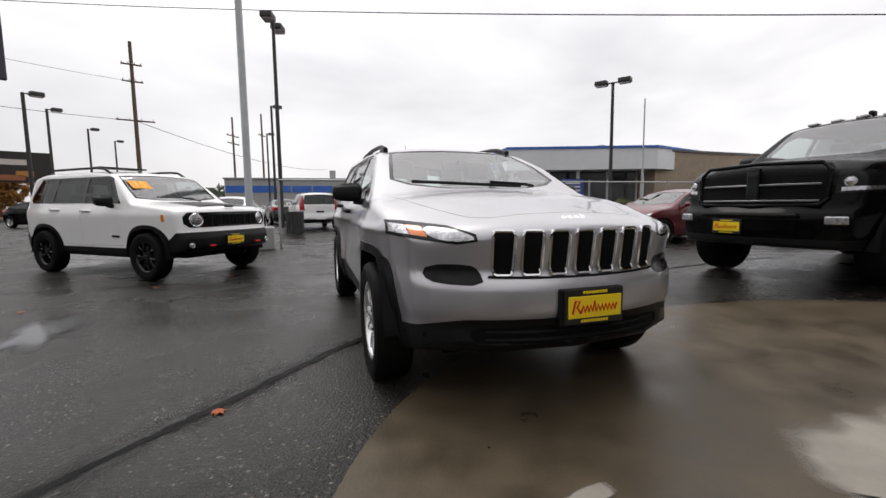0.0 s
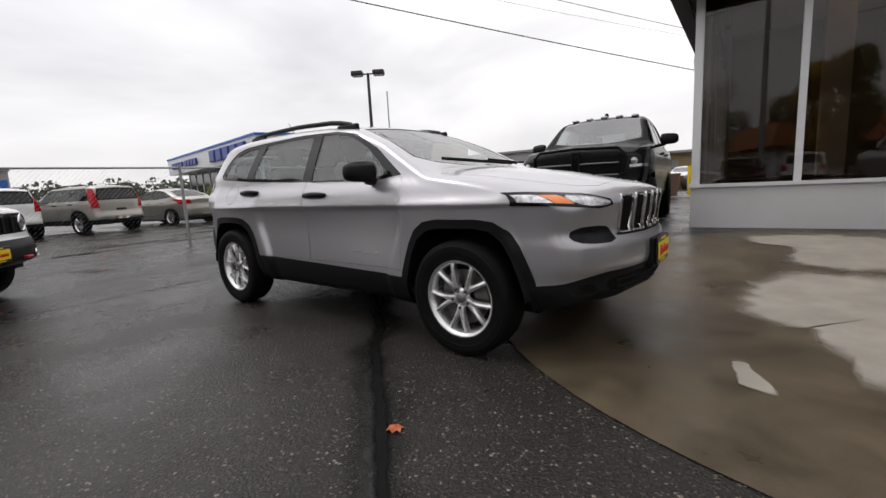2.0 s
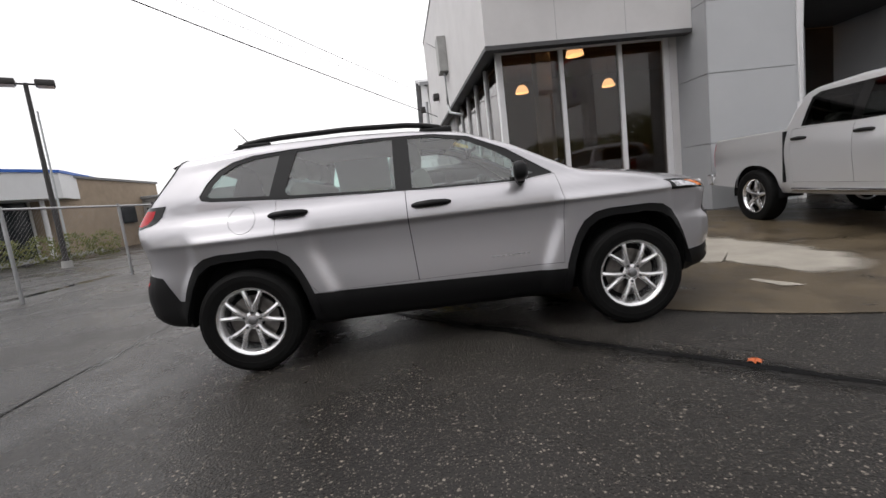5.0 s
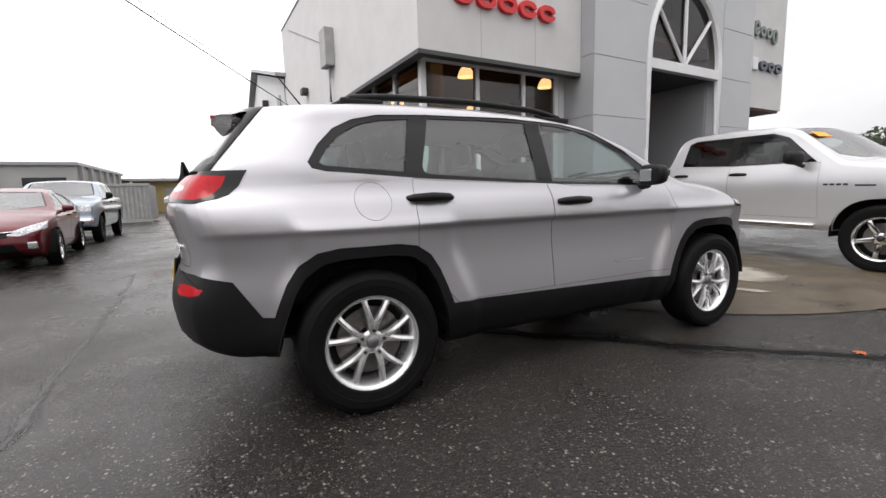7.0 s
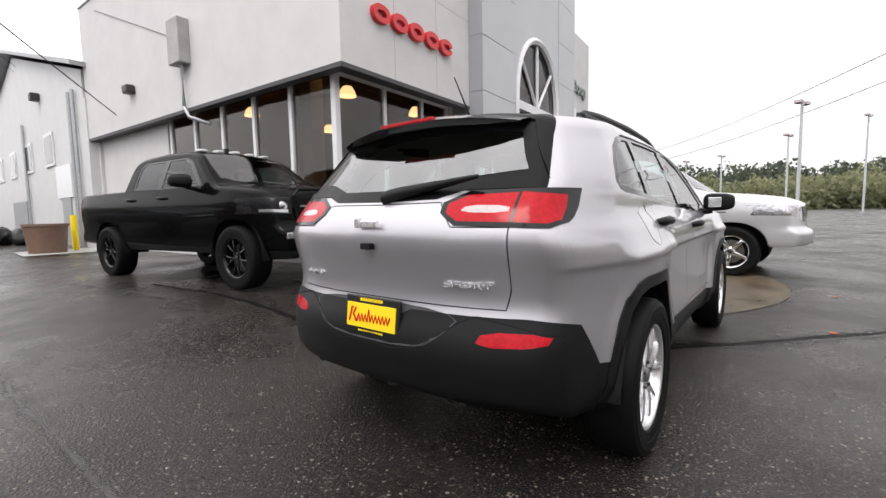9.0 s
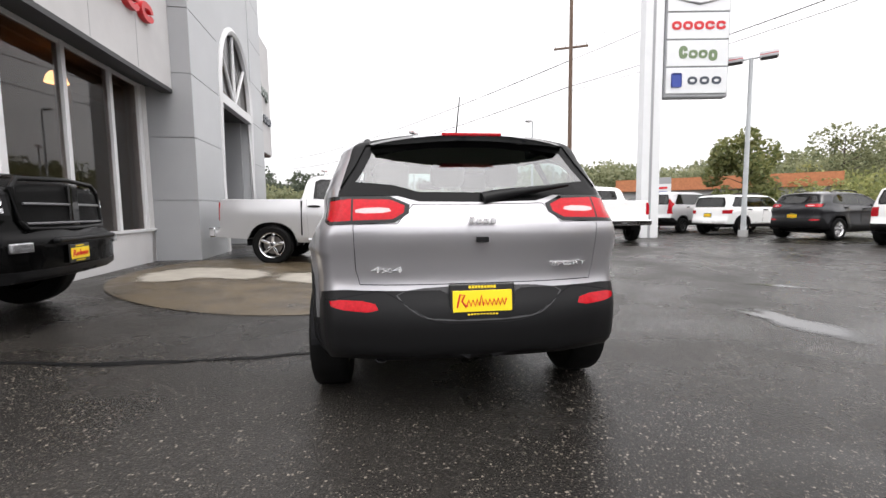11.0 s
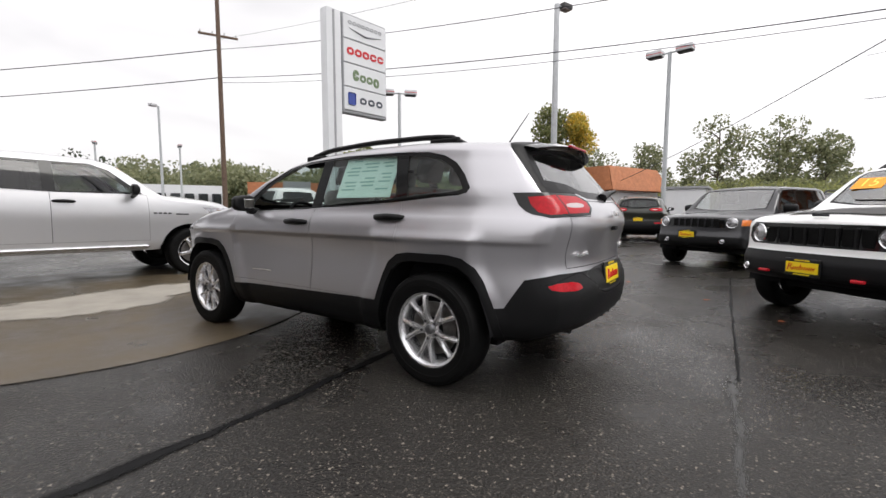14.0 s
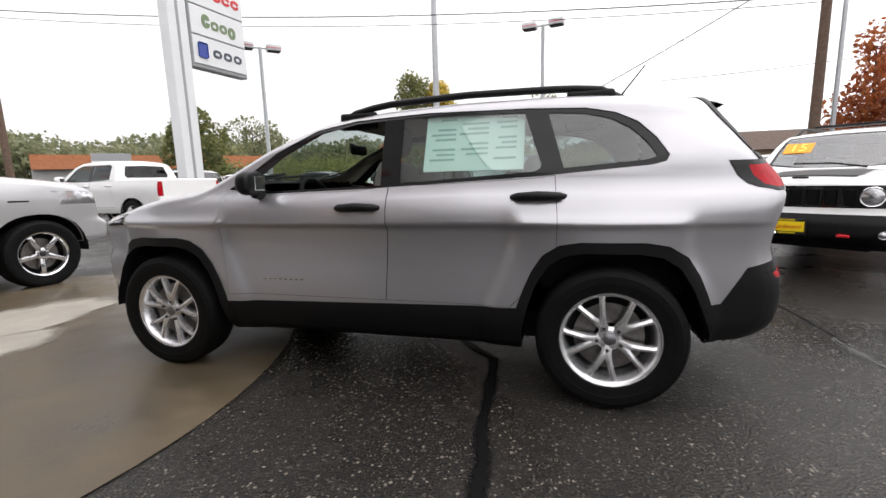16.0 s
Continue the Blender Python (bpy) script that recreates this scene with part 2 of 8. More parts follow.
FADEDBASE = mat("worn_line_paint", (0.042, 0.0405, 0.0385), 0.45, var=0.5, vscale=7, dark=(0.022, 0.022, 0.021))
CONCRETE = mat("wet_concrete", (0.09, 0.07, 0.045), 0.4, var=0.5, vscale=2.2, rvar=0.16, spec=0.26, bump=0.12, bscale=70)
BAND, SEAL, FADED = thinning(BANDBASE, 1.1, 5.0), thinning(SEALBASE, 0.7, 9.0), thinning(FADEDBASE, 1.2, 6.0)
DRYFILM = thinning(mat("drying_concrete", (0.3, 0.275, 0.235), 0.62, var=0.22, vscale=3, bump=0.15, bscale=90), 0.22, 5.0)
PUDDLEFILM = thinning(mat("thin_water", (0.012, 0.012, 0.013), 0.1, bump=0.03, bscale=6), 0.55, 3.0)
DRY = mat("dry_concrete", (0.33, 0.305, 0.265), 0.7, var=0.16, vscale=5, bump=0.15, bscale=90)
SILVER = wet_paint("silver_paint", (0.455, 0.447, 0.467), 0.74, 0.33, 0.9)
WHITE = wet_paint("white_paint", (0.82, 0.82, 0.81), 0.0, 0.35)
PEARL = wet_paint("light_silver_paint", (0.53, 0.53, 0.54), 0.55, 0.35)
BLACK = wet_paint("black_paint", (0.0022, 0.0022, 0.0022), 0.0, 0.2, 0.15, 0.03)
DARK = wet_paint("charcoal_paint", (0.026, 0.026, 0.029), 0.2, 0.35, 0.7, 0.2)
OLIVE = wet_paint("dark_olive_paint", (0.03, 0.031, 0.024), 0.2, 0.35, 0.7, 0.2)
RED = wet_paint("dark_red_paint", (0.12, 0.005, 0.011), 0.3, 0.3, 0.6)
BLUEGREY = wet_paint("blue_grey_paint", (0.28, 0.33, 0.38), 0.3, 0.35)
CHAMPAGNE = wet_paint("champagne_paint", (0.36, 0.34, 0.3), 0.6, 0.35)
PLASTIC = mat("black_plastic", (0.0065, 0.0065, 0.007), 0.44, spec=0.2, bump=0.08, bscale=700)
SMOKED = mat("smoked_lamp", (0.01, 0.01, 0.011), 0.2, spec=0.16, var=0.6, vscale=18)
GLOSSBLACK = mat("gloss_black", (0.005, 0.005, 0.005), 0.08, spec=0.35)
SATINBLACK = mat("satin_black", (0.004, 0.004, 0.0042), 0.32, spec=0.12)
INNER = mat("dark_cabin_trim", (0.012, 0.012, 0.013), 0.8, spec=0.1)
GREYPLASTIC = mat("grey_black_plastic", (0.05, 0.05, 0.052), 0.45, spec=0.3, bump=0.06, bscale=500)
SEAT = mat("grey_seat_cloth", (0.17, 0.16, 0.145), 0.9, var=0.2, vscale=40)
TAN = mat("beige_cabin_trim", (0.42, 0.38, 0.31), 0.85)
RUBBER = mat("tyre_rubber", (0.006, 0.006, 0.006), 0.6, spec=0.1, var=0.3, vscale=14, bump=0.15, bscale=120)
ALLOY = mat("silver_alloy", (0.84, 0.84, 0.85), 0.27, 0.85)
CHROME = mat("chrome", (0.78, 0.78, 0.79), 0.08, 1.0)
CAPGREY = mat("grey_hub_metal", (0.24, 0.24, 0.25), 0.35, 0.8)
DARKMETAL = mat("dark_metal", (0.04, 0.04, 0.042), 0.4, 0.6)
BRAKE = mat("brake_steel", (0.2, 0.19, 0.18), 0.35, 0.9, var=0.3, vscale=30)
WINDOW = glass("window_glass", (0.76, 0.86, 0.84), 3.2)
PRIVACY = glass("tinted_glass", (0.1, 0.115, 0.11), 1.6)
SHOPGLASS = glass("shop_glass", (0.56, 0.53, 0.51), 1.6)
REDLENS = mat("red_lens", (0.4, 0.003, 0.01), 0.16, coat=0.06, spec=0.2, var=0.3, vscale=60)
CLEARLENS = mat("frosted_lens", (0.46, 0.38, 0.38), 0.15, coat=0.6, var=0.2, vscale=80)
AMBER = mat("amber_lens", (0.8, 0.2, 0.02), 0.12, coat=1.0)
HEADREFL = mat("lamp_reflector", (0.6, 0.6, 0.62), 0.16, 0.85, var=0.5, vscale=24)
YELLOW = mat("yellow_plate", (0.85, 0.62, 0.01), 0.4)
PLATERED = mat("red_ink", (0.55, 0.01, 0.01), 0.4)
PLATEBLACK = mat("plate_frame", (0.008, 0.008, 0.008), 0.35)
STICKERINK = mat("yellow_number", (0.95, 0.75, 0.12), 0.5)
ORANGE = mat("orange_sticker", (0.9, 0.35, 0.01), 0.5)
PAPER = mat("window_paper", (0.8, 0.86, 0.82), 0.7)
PAPERINK = mat("paper_ink", (0.36, 0.5, 0.46), 0.7)
STUCCO = mat("light_grey_stucco", (0.56, 0.55, 0.55), 0.75, var=0.07, vscale=1.2, bump=0.15, bscale=160)
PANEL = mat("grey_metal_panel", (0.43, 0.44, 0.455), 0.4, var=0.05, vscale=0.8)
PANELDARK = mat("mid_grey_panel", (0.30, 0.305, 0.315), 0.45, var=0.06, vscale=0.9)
FRAMEWHITE = mat("white_aluminium", (0.66, 0.66, 0.67), 0.4, var=0.05, vscale=3)
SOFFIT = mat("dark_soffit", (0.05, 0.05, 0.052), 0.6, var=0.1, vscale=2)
CEILING = mat("showroom_ceiling", (0.22, 0.13, 0.08), 0.8, var=0.15, vscale=2)
FLOORTILE = mat("showroom_floor", (0.2, 0.18, 0.16), 0.25)
SHOPWALL = mat("showroom_wall", (0.2, 0.16, 0.12), 0.8, var=0.2, vscale=1.5)
LAMPGLOW = mat("warm_lamp_glass", (0.9, 0.7, 0.45), 0.3, emit=(1.0, 0.58, 0.27), power=2.6)
SIGNRED = mat("red_sign_face", (0.55, 0.015, 0.02), 0.4)
SIGNGREY = mat("grey_sign_letters", (0.16, 0.19, 0.17), 0.4)
SIGNDARK = mat("dark_sign_letters", (0.05, 0.06, 0.08), 0.4)
SIGNWHITE = mat("white_sign_face", (0.68, 0.69, 0.7), 0.35, var=0.04, vscale=2)
SIGNGREEN = mat("olive_sign_letters", (0.14, 0.2, 0.1), 0.4)
SIGNBLUE = mat("blue_sign_letters", (0.03, 0.06, 0.3), 0.4)
BLUEBAND = mat("blue_wall_band", (0.03, 0.13, 0.5), 0.5, var=0.1, vscale=1)
GALV = mat("galvanised_steel", (0.42, 0.43, 0.44), 0.45, 0.7, var=0.15, vscale=8)
POLEGREY = mat("pale_pole_paint", (0.45, 0.47, 0.48), 0.5, var=0.12, vscale=3)
POLEDARK = mat("dark_bronze_pole", (0.03, 0.028, 0.027), 0.5, var=0.15, vscale=5)
WOODPOLE = mat("weathered_pole_wood", (0.13, 0.085, 0.06), 0.85, var=0.4, vscale=9, bump=0.4, bscale=40)
CABLE = mat("cable_sheath", (0.02, 0.02, 0.022), 0.6)
LAMPHEAD = mat("lamp_head_silver", (0.52, 0.52, 0.53), 0.4, 0.3)
BRICKTAN = mat("tan_block_wall", (0.33, 0.26, 0.19), 0.85, var=0.15, vscale=2, bump=0.3, bscale=20)
TANMETAL = mat("mustard_siding", (0.36, 0.27, 0.12), 0.6, var=0.12, vscale=1)
GREYWALL = mat("grey_plaster_wall", (0.36, 0.36, 0.35), 0.8, var=0.1, vscale=0.7)
WHITEWALL = mat("pale_siding", (0.55, 0.55, 0.55), 0.6, var=0.06, vscale=1)
DARKWIN = mat("dark_window_glass", (0.02, 0.024, 0.028), 0.06)
TERRACOTTA = mat("orange_roof_tile", (0.42, 0.16, 0.07), 0.75, var=0.25, vscale=3, bump=0.3, bscale=9)
BARK = mat("tree_bark", (0.08, 0.062, 0.05), 0.9, var=0.35, vscale=12, bump=0.5, bscale=30)
PLANTER = mat("brown_planter_plastic", (0.17, 0.1, 0.07), 0.6, var=0.15, vscale=5)
TERRAPOT = mat("terracotta_pot", (0.36, 0.16, 0.09), 0.7, var=0.15, vscale=6)
BAG = mat("black_plastic_bag", (0.01, 0.01, 0.011), 0.25, bump=0.8, bscale=18)
CRATE = mat("grey_container_steel", (0.34, 0.34, 0.33), 0.6, var=0.2, vscale=3)


def leaf_mat(name, base, spread):
    m = mat(name, base, 0.6)
    nt = m.node_tree
    geo = nt.nodes.new("ShaderNodeNewGeometry")
    r = nt.nodes.new("ShaderNodeValToRGB")
    r.color_ramp.elements[0].color, r.color_ramp.elements[1].color = (*base, 1), (*spread, 1)
    nt.links.new(geo.outputs["Random Per Island"], r.inputs["Fac"])
    b = nt.nodes["Principled BSDF"]
    nt.links.new(r.outputs["Color"], b.inputs["Base Color"])
    tr = nt.nodes.new("ShaderNodeBsdfTranslucent")
    nt.links.new(r.outputs["Color"], tr.inputs["Color"])
    mx = nt.nodes.new("ShaderNodeMixShader")
    mx.inputs["Fac"].default_value = 0.55
    nt.links.new(b.outputs["BSDF"], mx.inputs[1])
    nt.links.new(tr.outputs["BSDF"], mx.inputs[2])
    nt.links.new(mx.outputs["Shader"], nt.nodes["Material Output"].inputs["Surface"])
    return m


LEAFGREEN = leaf_mat("green_leaves", (0.1, 0.125, 0.045), (0.26, 0.26, 0.1))
LEAFYELLOW = leaf_mat("yellow_leaves", (0.34, 0.34, 0.08), (0.75, 0.5, 0.08))
LEAFRED = leaf_mat("red_leaves", (0.2, 0.045, 0.02), (0.42, 0.14, 0.04))
LEAFRUST = leaf_mat("rust_leaves", (0.16, 0.08, 0.025), (0.36, 0.18, 0.05))
LEAFORANGE = mat("fallen_leaf", (0.4, 0.09, 0.02), 0.5)


# ---------------------------------------------------------------- mesh helpers
def part(name, bm, material, parent=None, label="", smooth=None, extra=None):
    """Links a bmesh as one mesh object, under a thing or under a part."""
    me = bpy.data.meshes.new(name)
    bm.to_mesh(me)
    bm.free()
    me.materials.append(material)
    if extra:
        me.materials.append(extra)
    if smooth is not None:
        me.shade_smooth()
        me.set_sharp_from_angle(angle=radians(smooth))
    ob = new(name, me)
    ob.parent = parent
    if label:
        ob["label"] = label
    return ob


def empty(name, m, label="", category="", group="", kind=""):
    ob = new(name)
    ob.empty_display_size = 0.2
    ob.matrix_world = m
    return tagged(ob, label, category, group, kind)


def box(x0, y0, z0, x1, y1, z1, bevel=0.0, bm=None, seg=2):
    """A bevelled block between two corners."""
    bm = bm or bmesh.new()
    vs = bmesh.ops.create_cube(bm, size=1, matrix=Matrix.Translation(((x0 + x1) / 2, (y0 + y1) / 2, (z0 + z1) / 2)) @ Matrix.Diagonal((abs(x1 - x0), abs(y1 - y0), abs(z1 - z0), 1)))["verts"]
    if bevel:
        es = list({e for v in vs for e in v.link_edges})
        bmesh.ops.bevel(bm, geom=es, offset=bevel, segments=seg, affect="EDGES", profile=0.5)
    return bm


def cyl(r0, r1, a, b, seg=16, bm=None):
    """A tapered rod from a to b."""
    bm = bm or bmesh.new()
    a, b = Vector(a), Vector(b)
    d = b - a
    q = d.to_track_quat("Z", "Y").to_matrix().to_4x4()
    bmesh.ops.create_cone(bm, cap_ends=True, segments=seg, radius1=r0, radius2=r1, depth=d.length, matrix=Matrix.Translation((a + b) / 2) @ q)
    return bm


def revolve(profile, seg=32, axis="Y", bm=None, m=None):
    """Turns (r, h) pairs round an axis."""
    bm = bm or bmesh.new()
    rings = []
    for r, h in profile:
        ring = []
        for i in range(seg):
            a = 2 * math.pi * i / seg
            c, s = r * math.cos(a), r * math.sin(a)
            p = Vector((c, h, s)) if axis == "Y" else Vector((c, s, h))
            ring.append(bm.verts.new(m @ p if m else p))
        rings.append(ring)
    for k in range(len(rings) - 1):
        for i in range(seg):
            j = (i + 1) % seg
            bm.faces.new((rings[k][i], rings[k][j], rings[k + 1][j], rings[k + 1][i]))
    return bm


def tube(points, r, seg=8, bm=None):
    """A rod that follows points."""
    bm = bm or bmesh.new()
    pts = [Vector(p) for p in points]
    rings = []
    for i, p in enumerate(pts):
        d = (pts[min(i + 1, len(pts) - 1)] - pts[max(i - 1, 0)]).normalized()
        q = d.to_track_quat("Z", "Y").to_matrix()
        rr = r[i] if isinstance(r, (list, tuple)) else r
        rings.append([bm.verts.new(p + q @ Vector((rr * math.cos(2 * math.pi * k / seg), rr * math.sin(2 * math.pi * k / seg), 0))) for k in range(seg)])
    for a, b in zip(rings, rings[1:]):
        for k in range(seg):
            bm.faces.new((a[k], a[(k + 1) % seg], b[(k + 1) % seg], b[k]))
    bm.faces.new(rings[0]), bm.faces.new(rings[-1])
    return bm


def sheet(xs, ys, fn, bm=None):
    """A grid surface z = fn(x, y)."""
    bm = bm or bmesh.new()
    g = [[bm.verts.new((x, y, fn(x, y))) for y in ys] for x in xs]
    for i in range(len(xs) - 1):
        for j in range(len(ys) - 1):
            bm.faces.new((g[i][j], g[i + 1][j], g[i + 1][j + 1], g[i][j + 1]))
    return bm


def text_mesh(body, size, depth, material, name, parent, m, label=""):
    cu = bpy.data.curves.new(name, "FONT")
    cu.body, cu.size, cu.extrude, cu.align_x, cu.align_y = body, size, depth, "CENTER", "CENTER"
    tmp = bpy.data.objects.new("tmp_text", cu)
    scene.collection.objects.link(tmp)
    me = bpy.data.meshes.new_from_object(tmp.evaluated_get(bpy.context.evaluated_depsgraph_get()))
    bpy.data.objects.remove(tmp)
    me.materials.clear()
    me.materials.append(material)
    ob = new(name, me)
    ob.parent = parent
    ob.matrix_basis = m
    if label:
        ob["label"] = label
    return ob


def ring_block(w, h, stroke, depth, gap=False):
    """A raised hollow rounded block in the xz plane, facing -y; open on one side when gap is set."""
    outer = chaikin([(-w / 2, -h / 2), (w / 2, -h / 2), (w / 2, h / 2), (-w / 2, h / 2)], 2)
    inner = chaikin([(-w / 2 + stroke, -h / 2 + stroke), (w / 2 - stroke, -h / 2 + stroke), (w / 2 - stroke, h / 2 - stroke), (-w / 2 + stroke, h / 2 - stroke)], 2)
    bm = bmesh.new()
    rows_ = [[bm.verts.new((x, y, z)) for x, z in p] for p, y in ((outer, 0.0), (outer, -depth), (inner, -depth), (inner, 0.0))]
    n = len(outer)
    for a, b in zip(rows_, rows_[1:] + rows_[:1]):
        for k in range(n):
            if gap and outer[k][0] > w * 0.3 and abs(outer[k][1]) < h * 0.3 and abs(outer[(k + 1) % n][1]) < h * 0.3:
                continue
            bm.faces.new((a[k], b[k], b[(k + 1) % n], a[(k + 1) % n]))
    return bm


def smoothed(pts, xs, width):
    """A rounded broken line through (x, value) pairs, at xs."""
    p = sorted(pts)
    px, pv = [a for a, _ in p], [b for _, b in p]
    k = np.linspace(-1, 1, 9)
    wgt = np.exp(-2.2 * k * k)
    wgt /= wgt.sum()
    return sum(w * np.interp(np.asarray(xs) + d * width, px, pv) for w, d in zip(wgt, k))


def ground_z(x, y):
    """The yard is level and rises gently towards the showroom."""
    t = min(1, max(0, (y - 1.2) / 3.6))
    s = min(1, max(0, (x + 3.5) / 2.8))
    return 0.15 * t * t * (3 - 2 * t) * s * s * (3 - 2 * s)


# ---------------------------------------------------------------- vehicles
def shell(sp, stations=90, rows=16, arc=5, across=6):
    """The closed skin of a vehicle: sections along x, bent at nose and tail."""
    x0, x1 = sp["x0"], sp["x1"]
    dense = np.linspace(x0, x1, 1200)
    top = smoothed(sp["top"], dense, sp.get("soft", 0.07))
    ds = np.hypot(np.diff(dense), 1.2 * np.diff(top))
    cum = np.concatenate([[0], np.cumsum(ds)])
    xs = np.interp(np.linspace(0, cum[-1], stations), cum, dense)
    r_end = sp.get("round", 0.1)
    xs = np.unique(np.concatenate([xs, x0 + r_end * np.array([0.03, 0.12, 0.3, 0.6]), x1 - r_end * np.array([0.03, 0.12, 0.3, 0.6])]))
    top = smoothed(sp["top"], xs, sp.get("soft", 0.07))
    wid = smoothed(sp["plan"], xs, 0.12)
    bot = smoothed(sp["bot"], xs, 0.06)
    belt = smoothed(sp["belt"], xs, 0.1)
    rad = smoothed(sp["rad"], xs, 0.1)
    edge = smoothed(sp["edge"], xs, 0.1)
    crown = smoothed(sp["crown"], xs, 0.1)
    zz = np.linspace(0, 2.6, 521)
    inset = smoothed(sp["side"], zz, sp.get("sharp", 0.02))
    nose = smoothed(sp["nose"], zz, 0.04)
    tail = smoothed(sp["tail"], zz, 0.04)
    bm = bmesh.new()
    wmax = max(wid)

    def bend(x, y, z):
        if sp.get("flare") and abs(y) > 0.5:
            for cx in (sp["xa"], sp["xb"]):
                if sp.get("trap"):
                    th, tz, bh, bz = sp["trap"]
                    up = min(1, max(0, (z - sp["R"] - bz) / (tz - bz)))
                    r = max((abs(x - cx) - (bh + (th - bh) * up)) * 0.85, z - sp["R"] - tz) - sp["lip"]
                    e = min(1, max(0, (0.13 - r) / 0.06))
                else:
                    r = math.hypot(x - cx, 0.94 * (z - sp["R"]))
                    e = min(1, max(0, (sp.get("flare_r", 0.62) - r) / 0.1))
                y += (1 if y > 0 else -1) * sp.get("flare", 0.0) * e * e * (3 - 2 * e)
        f = min(1.0, abs(y) / wmax)
        if x > sp["xf"]:
            b = ((x - sp["xf"]) / (x1 - sp["xf"])) ** 1.6
            x += b * (np.interp(z, zz, nose) - sp["cf"] * f ** sp.get("pf", 2.6))
        elif x < sp["xr"]:
            b = ((sp["xr"] - x) / (sp["xr"] - x0)) ** 1.3
            x += b * (np.interp(z, zz, tail) + sp["cr"] * f ** sp.get("pr", 2.6))
        return (x, y, z)

    rings = []
    for i, x in enumerate(xs):
        d = min(x - x0, x1 - x)
        cut = r_end * (1 - math.sqrt(max(0, 1 - (1 - min(1, d / r_end)) ** 2)))
        zt, zb = top[i] - 0.5 * cut, bot[i] + 0.5 * cut
        ze = zt - crown[i]
        keep = 0.35 + 0.65 * min(1, max(0, (1.1 - abs(x + 0.08)) / 0.25)) if "crease" in sp else 1.0

        def inset_at(z):
            """The side profile; its crease fades out over the wheel arches."""
            v = np.interp(z, zz, inset)
            if keep < 1 and 0.5 < z < 0.93:
                base = -0.025 * (0.93 - z) / 0.43
                v = base + keep * (v - base)
            return v

        w_of = lambda z: wid[i] - 0.7 * cut + inset_at(z) - (sp["tumble"] * max(0, z - belt[i]) + 0.18 * max(0, z - belt[i]) ** 2)
        zs = zb + (ze - rad[i] - zb) * np.linspace(0, 1, rows)
        if "crease" in sp:
            fine = np.linspace(zb, ze - rad[i], 300)
            cdf = np.cumsum(1 + 3.5 * np.exp(-((fine - sp["crease"]) / 0.035) ** 2))
            zs = np.interp(np.linspace(cdf[0], cdf[-1], rows), cdf, fine)
        half = [(0.0, zb), (w_of(zb) * 0.6, zb)]
        half += [(w_of(z), z) for z in zs]
        wtop = w_of(ze - rad[i])
        for k in range(1, arc + 1):
            a = math.pi / 2 * k / arc
            half.append((wtop - edge[i] * (1 - math.cos(a)), ze - rad[i] + rad[i] * math.sin(a)))
        wt = wtop - edge[i]
        for k in range(1, across + 1):
            y = wt * (1 - k / across)
            half.append((y, ze + crown[i] * (1 - (y / wt) ** 2)))
        rings.append((x, half))
    vert = []
    for x, half in rings:
        left = [bm.verts.new(bend(x, y, z)) for y, z in half]
        right = [left[0]] + [bm.verts.new(bend(x, -y, z)) for y, z in half[1:-1]] + [left[-1]]
        vert.append((left, right))
    for (l0, r0), (l1, r1) in zip(vert, vert[1:]):
        for j in range(len(l0) - 1):
            for a, b, flip in ((l0, l1, 0), (r0, r1, 1)):
                q = (a[j], a[j + 1], b[j + 1], b[j])
                bm.faces.new(q[::-1] if flip else q)
    cols = 12
    for e, (l, r) in ((0, vert[0]), (-1, vert[-1])):
        x, half = rings[e]
        grid = []
        for j, (y, z) in enumerate(half):
            if j in (0, len(half) - 1):
                grid.append([l[j]] * (cols + 1))
                continue
            grid.append([l[j]] + [bm.verts.new(bend(x, y * (1 - 2 * k / cols), z)) for k in range(1, cols)] + [r[j]])
        for j in range(len(half) - 1):
            for k in range(cols):
                q = []
                for v in (grid[j][k], grid[j][k + 1], grid[j + 1][k + 1], grid[j + 1][k]):
                    if v not in q:
                        q.append(v)
                if len(q) > 2:
                    bm.faces.new(q if e == 0 else q[::-1])
    bmesh.ops.recalc_face_normals(bm, faces=bm.faces)
    return bm


_skin = {}


def keep_skin(bm):
    """Remembers the whole, uncut skin: its faces with their smooth normals."""
    bm.normal_update()
    _skin["tree"] = BVHTree.FromBMesh(bm)
    _skin["faces"] = [([v.co.copy() for v in f.verts], [v.normal.copy() for v in f.verts]) for f in bm.faces]


def skin_normal(co):
    loc, _, i, _ = _skin["tree"].find_nearest(co)
    cos, nrm = _skin["faces"][i]
    n = Vector((0, 0, 0))
    for w, k in zip(poly_3d_calc(cos, loc), nrm):
        n += w * k
    return n.normalized()


def skin_x(y, z, front=True):
    """Where the uncut skin stands ahead (or behind) at y, z."""
    s = 1 if front else -1
    hit = _skin["tree"].ray_cast(Vector((4 * s, y, z)), Vector((-s, 0, 0)))[0]
    return hit.x if hit else 2.0 * s


def skin_y(x, z, s):
    """Where the uncut skin stands on the side s at x, z."""
    hit = _skin["tree"].ray_cast(Vector((x, 3 * s, z)), Vector((0, -s, 0)))[0]
    return hit.y if hit else 0.85 * s


def on_skin_top(x, y, lift_=0.004):
    """A pose on the uncut skin below (x, y), its z along the skin's normal."""
    loc, n, _, _ = _skin["tree"].ray_cast(Vector((x, y, 4)), Vector((0, 0, -1)))
    n = n if n.z > 0 else -n
    return Matrix.Translation(loc + n * lift_) @ n.to_track_quat("Z", "Y").to_matrix().to_4x4()


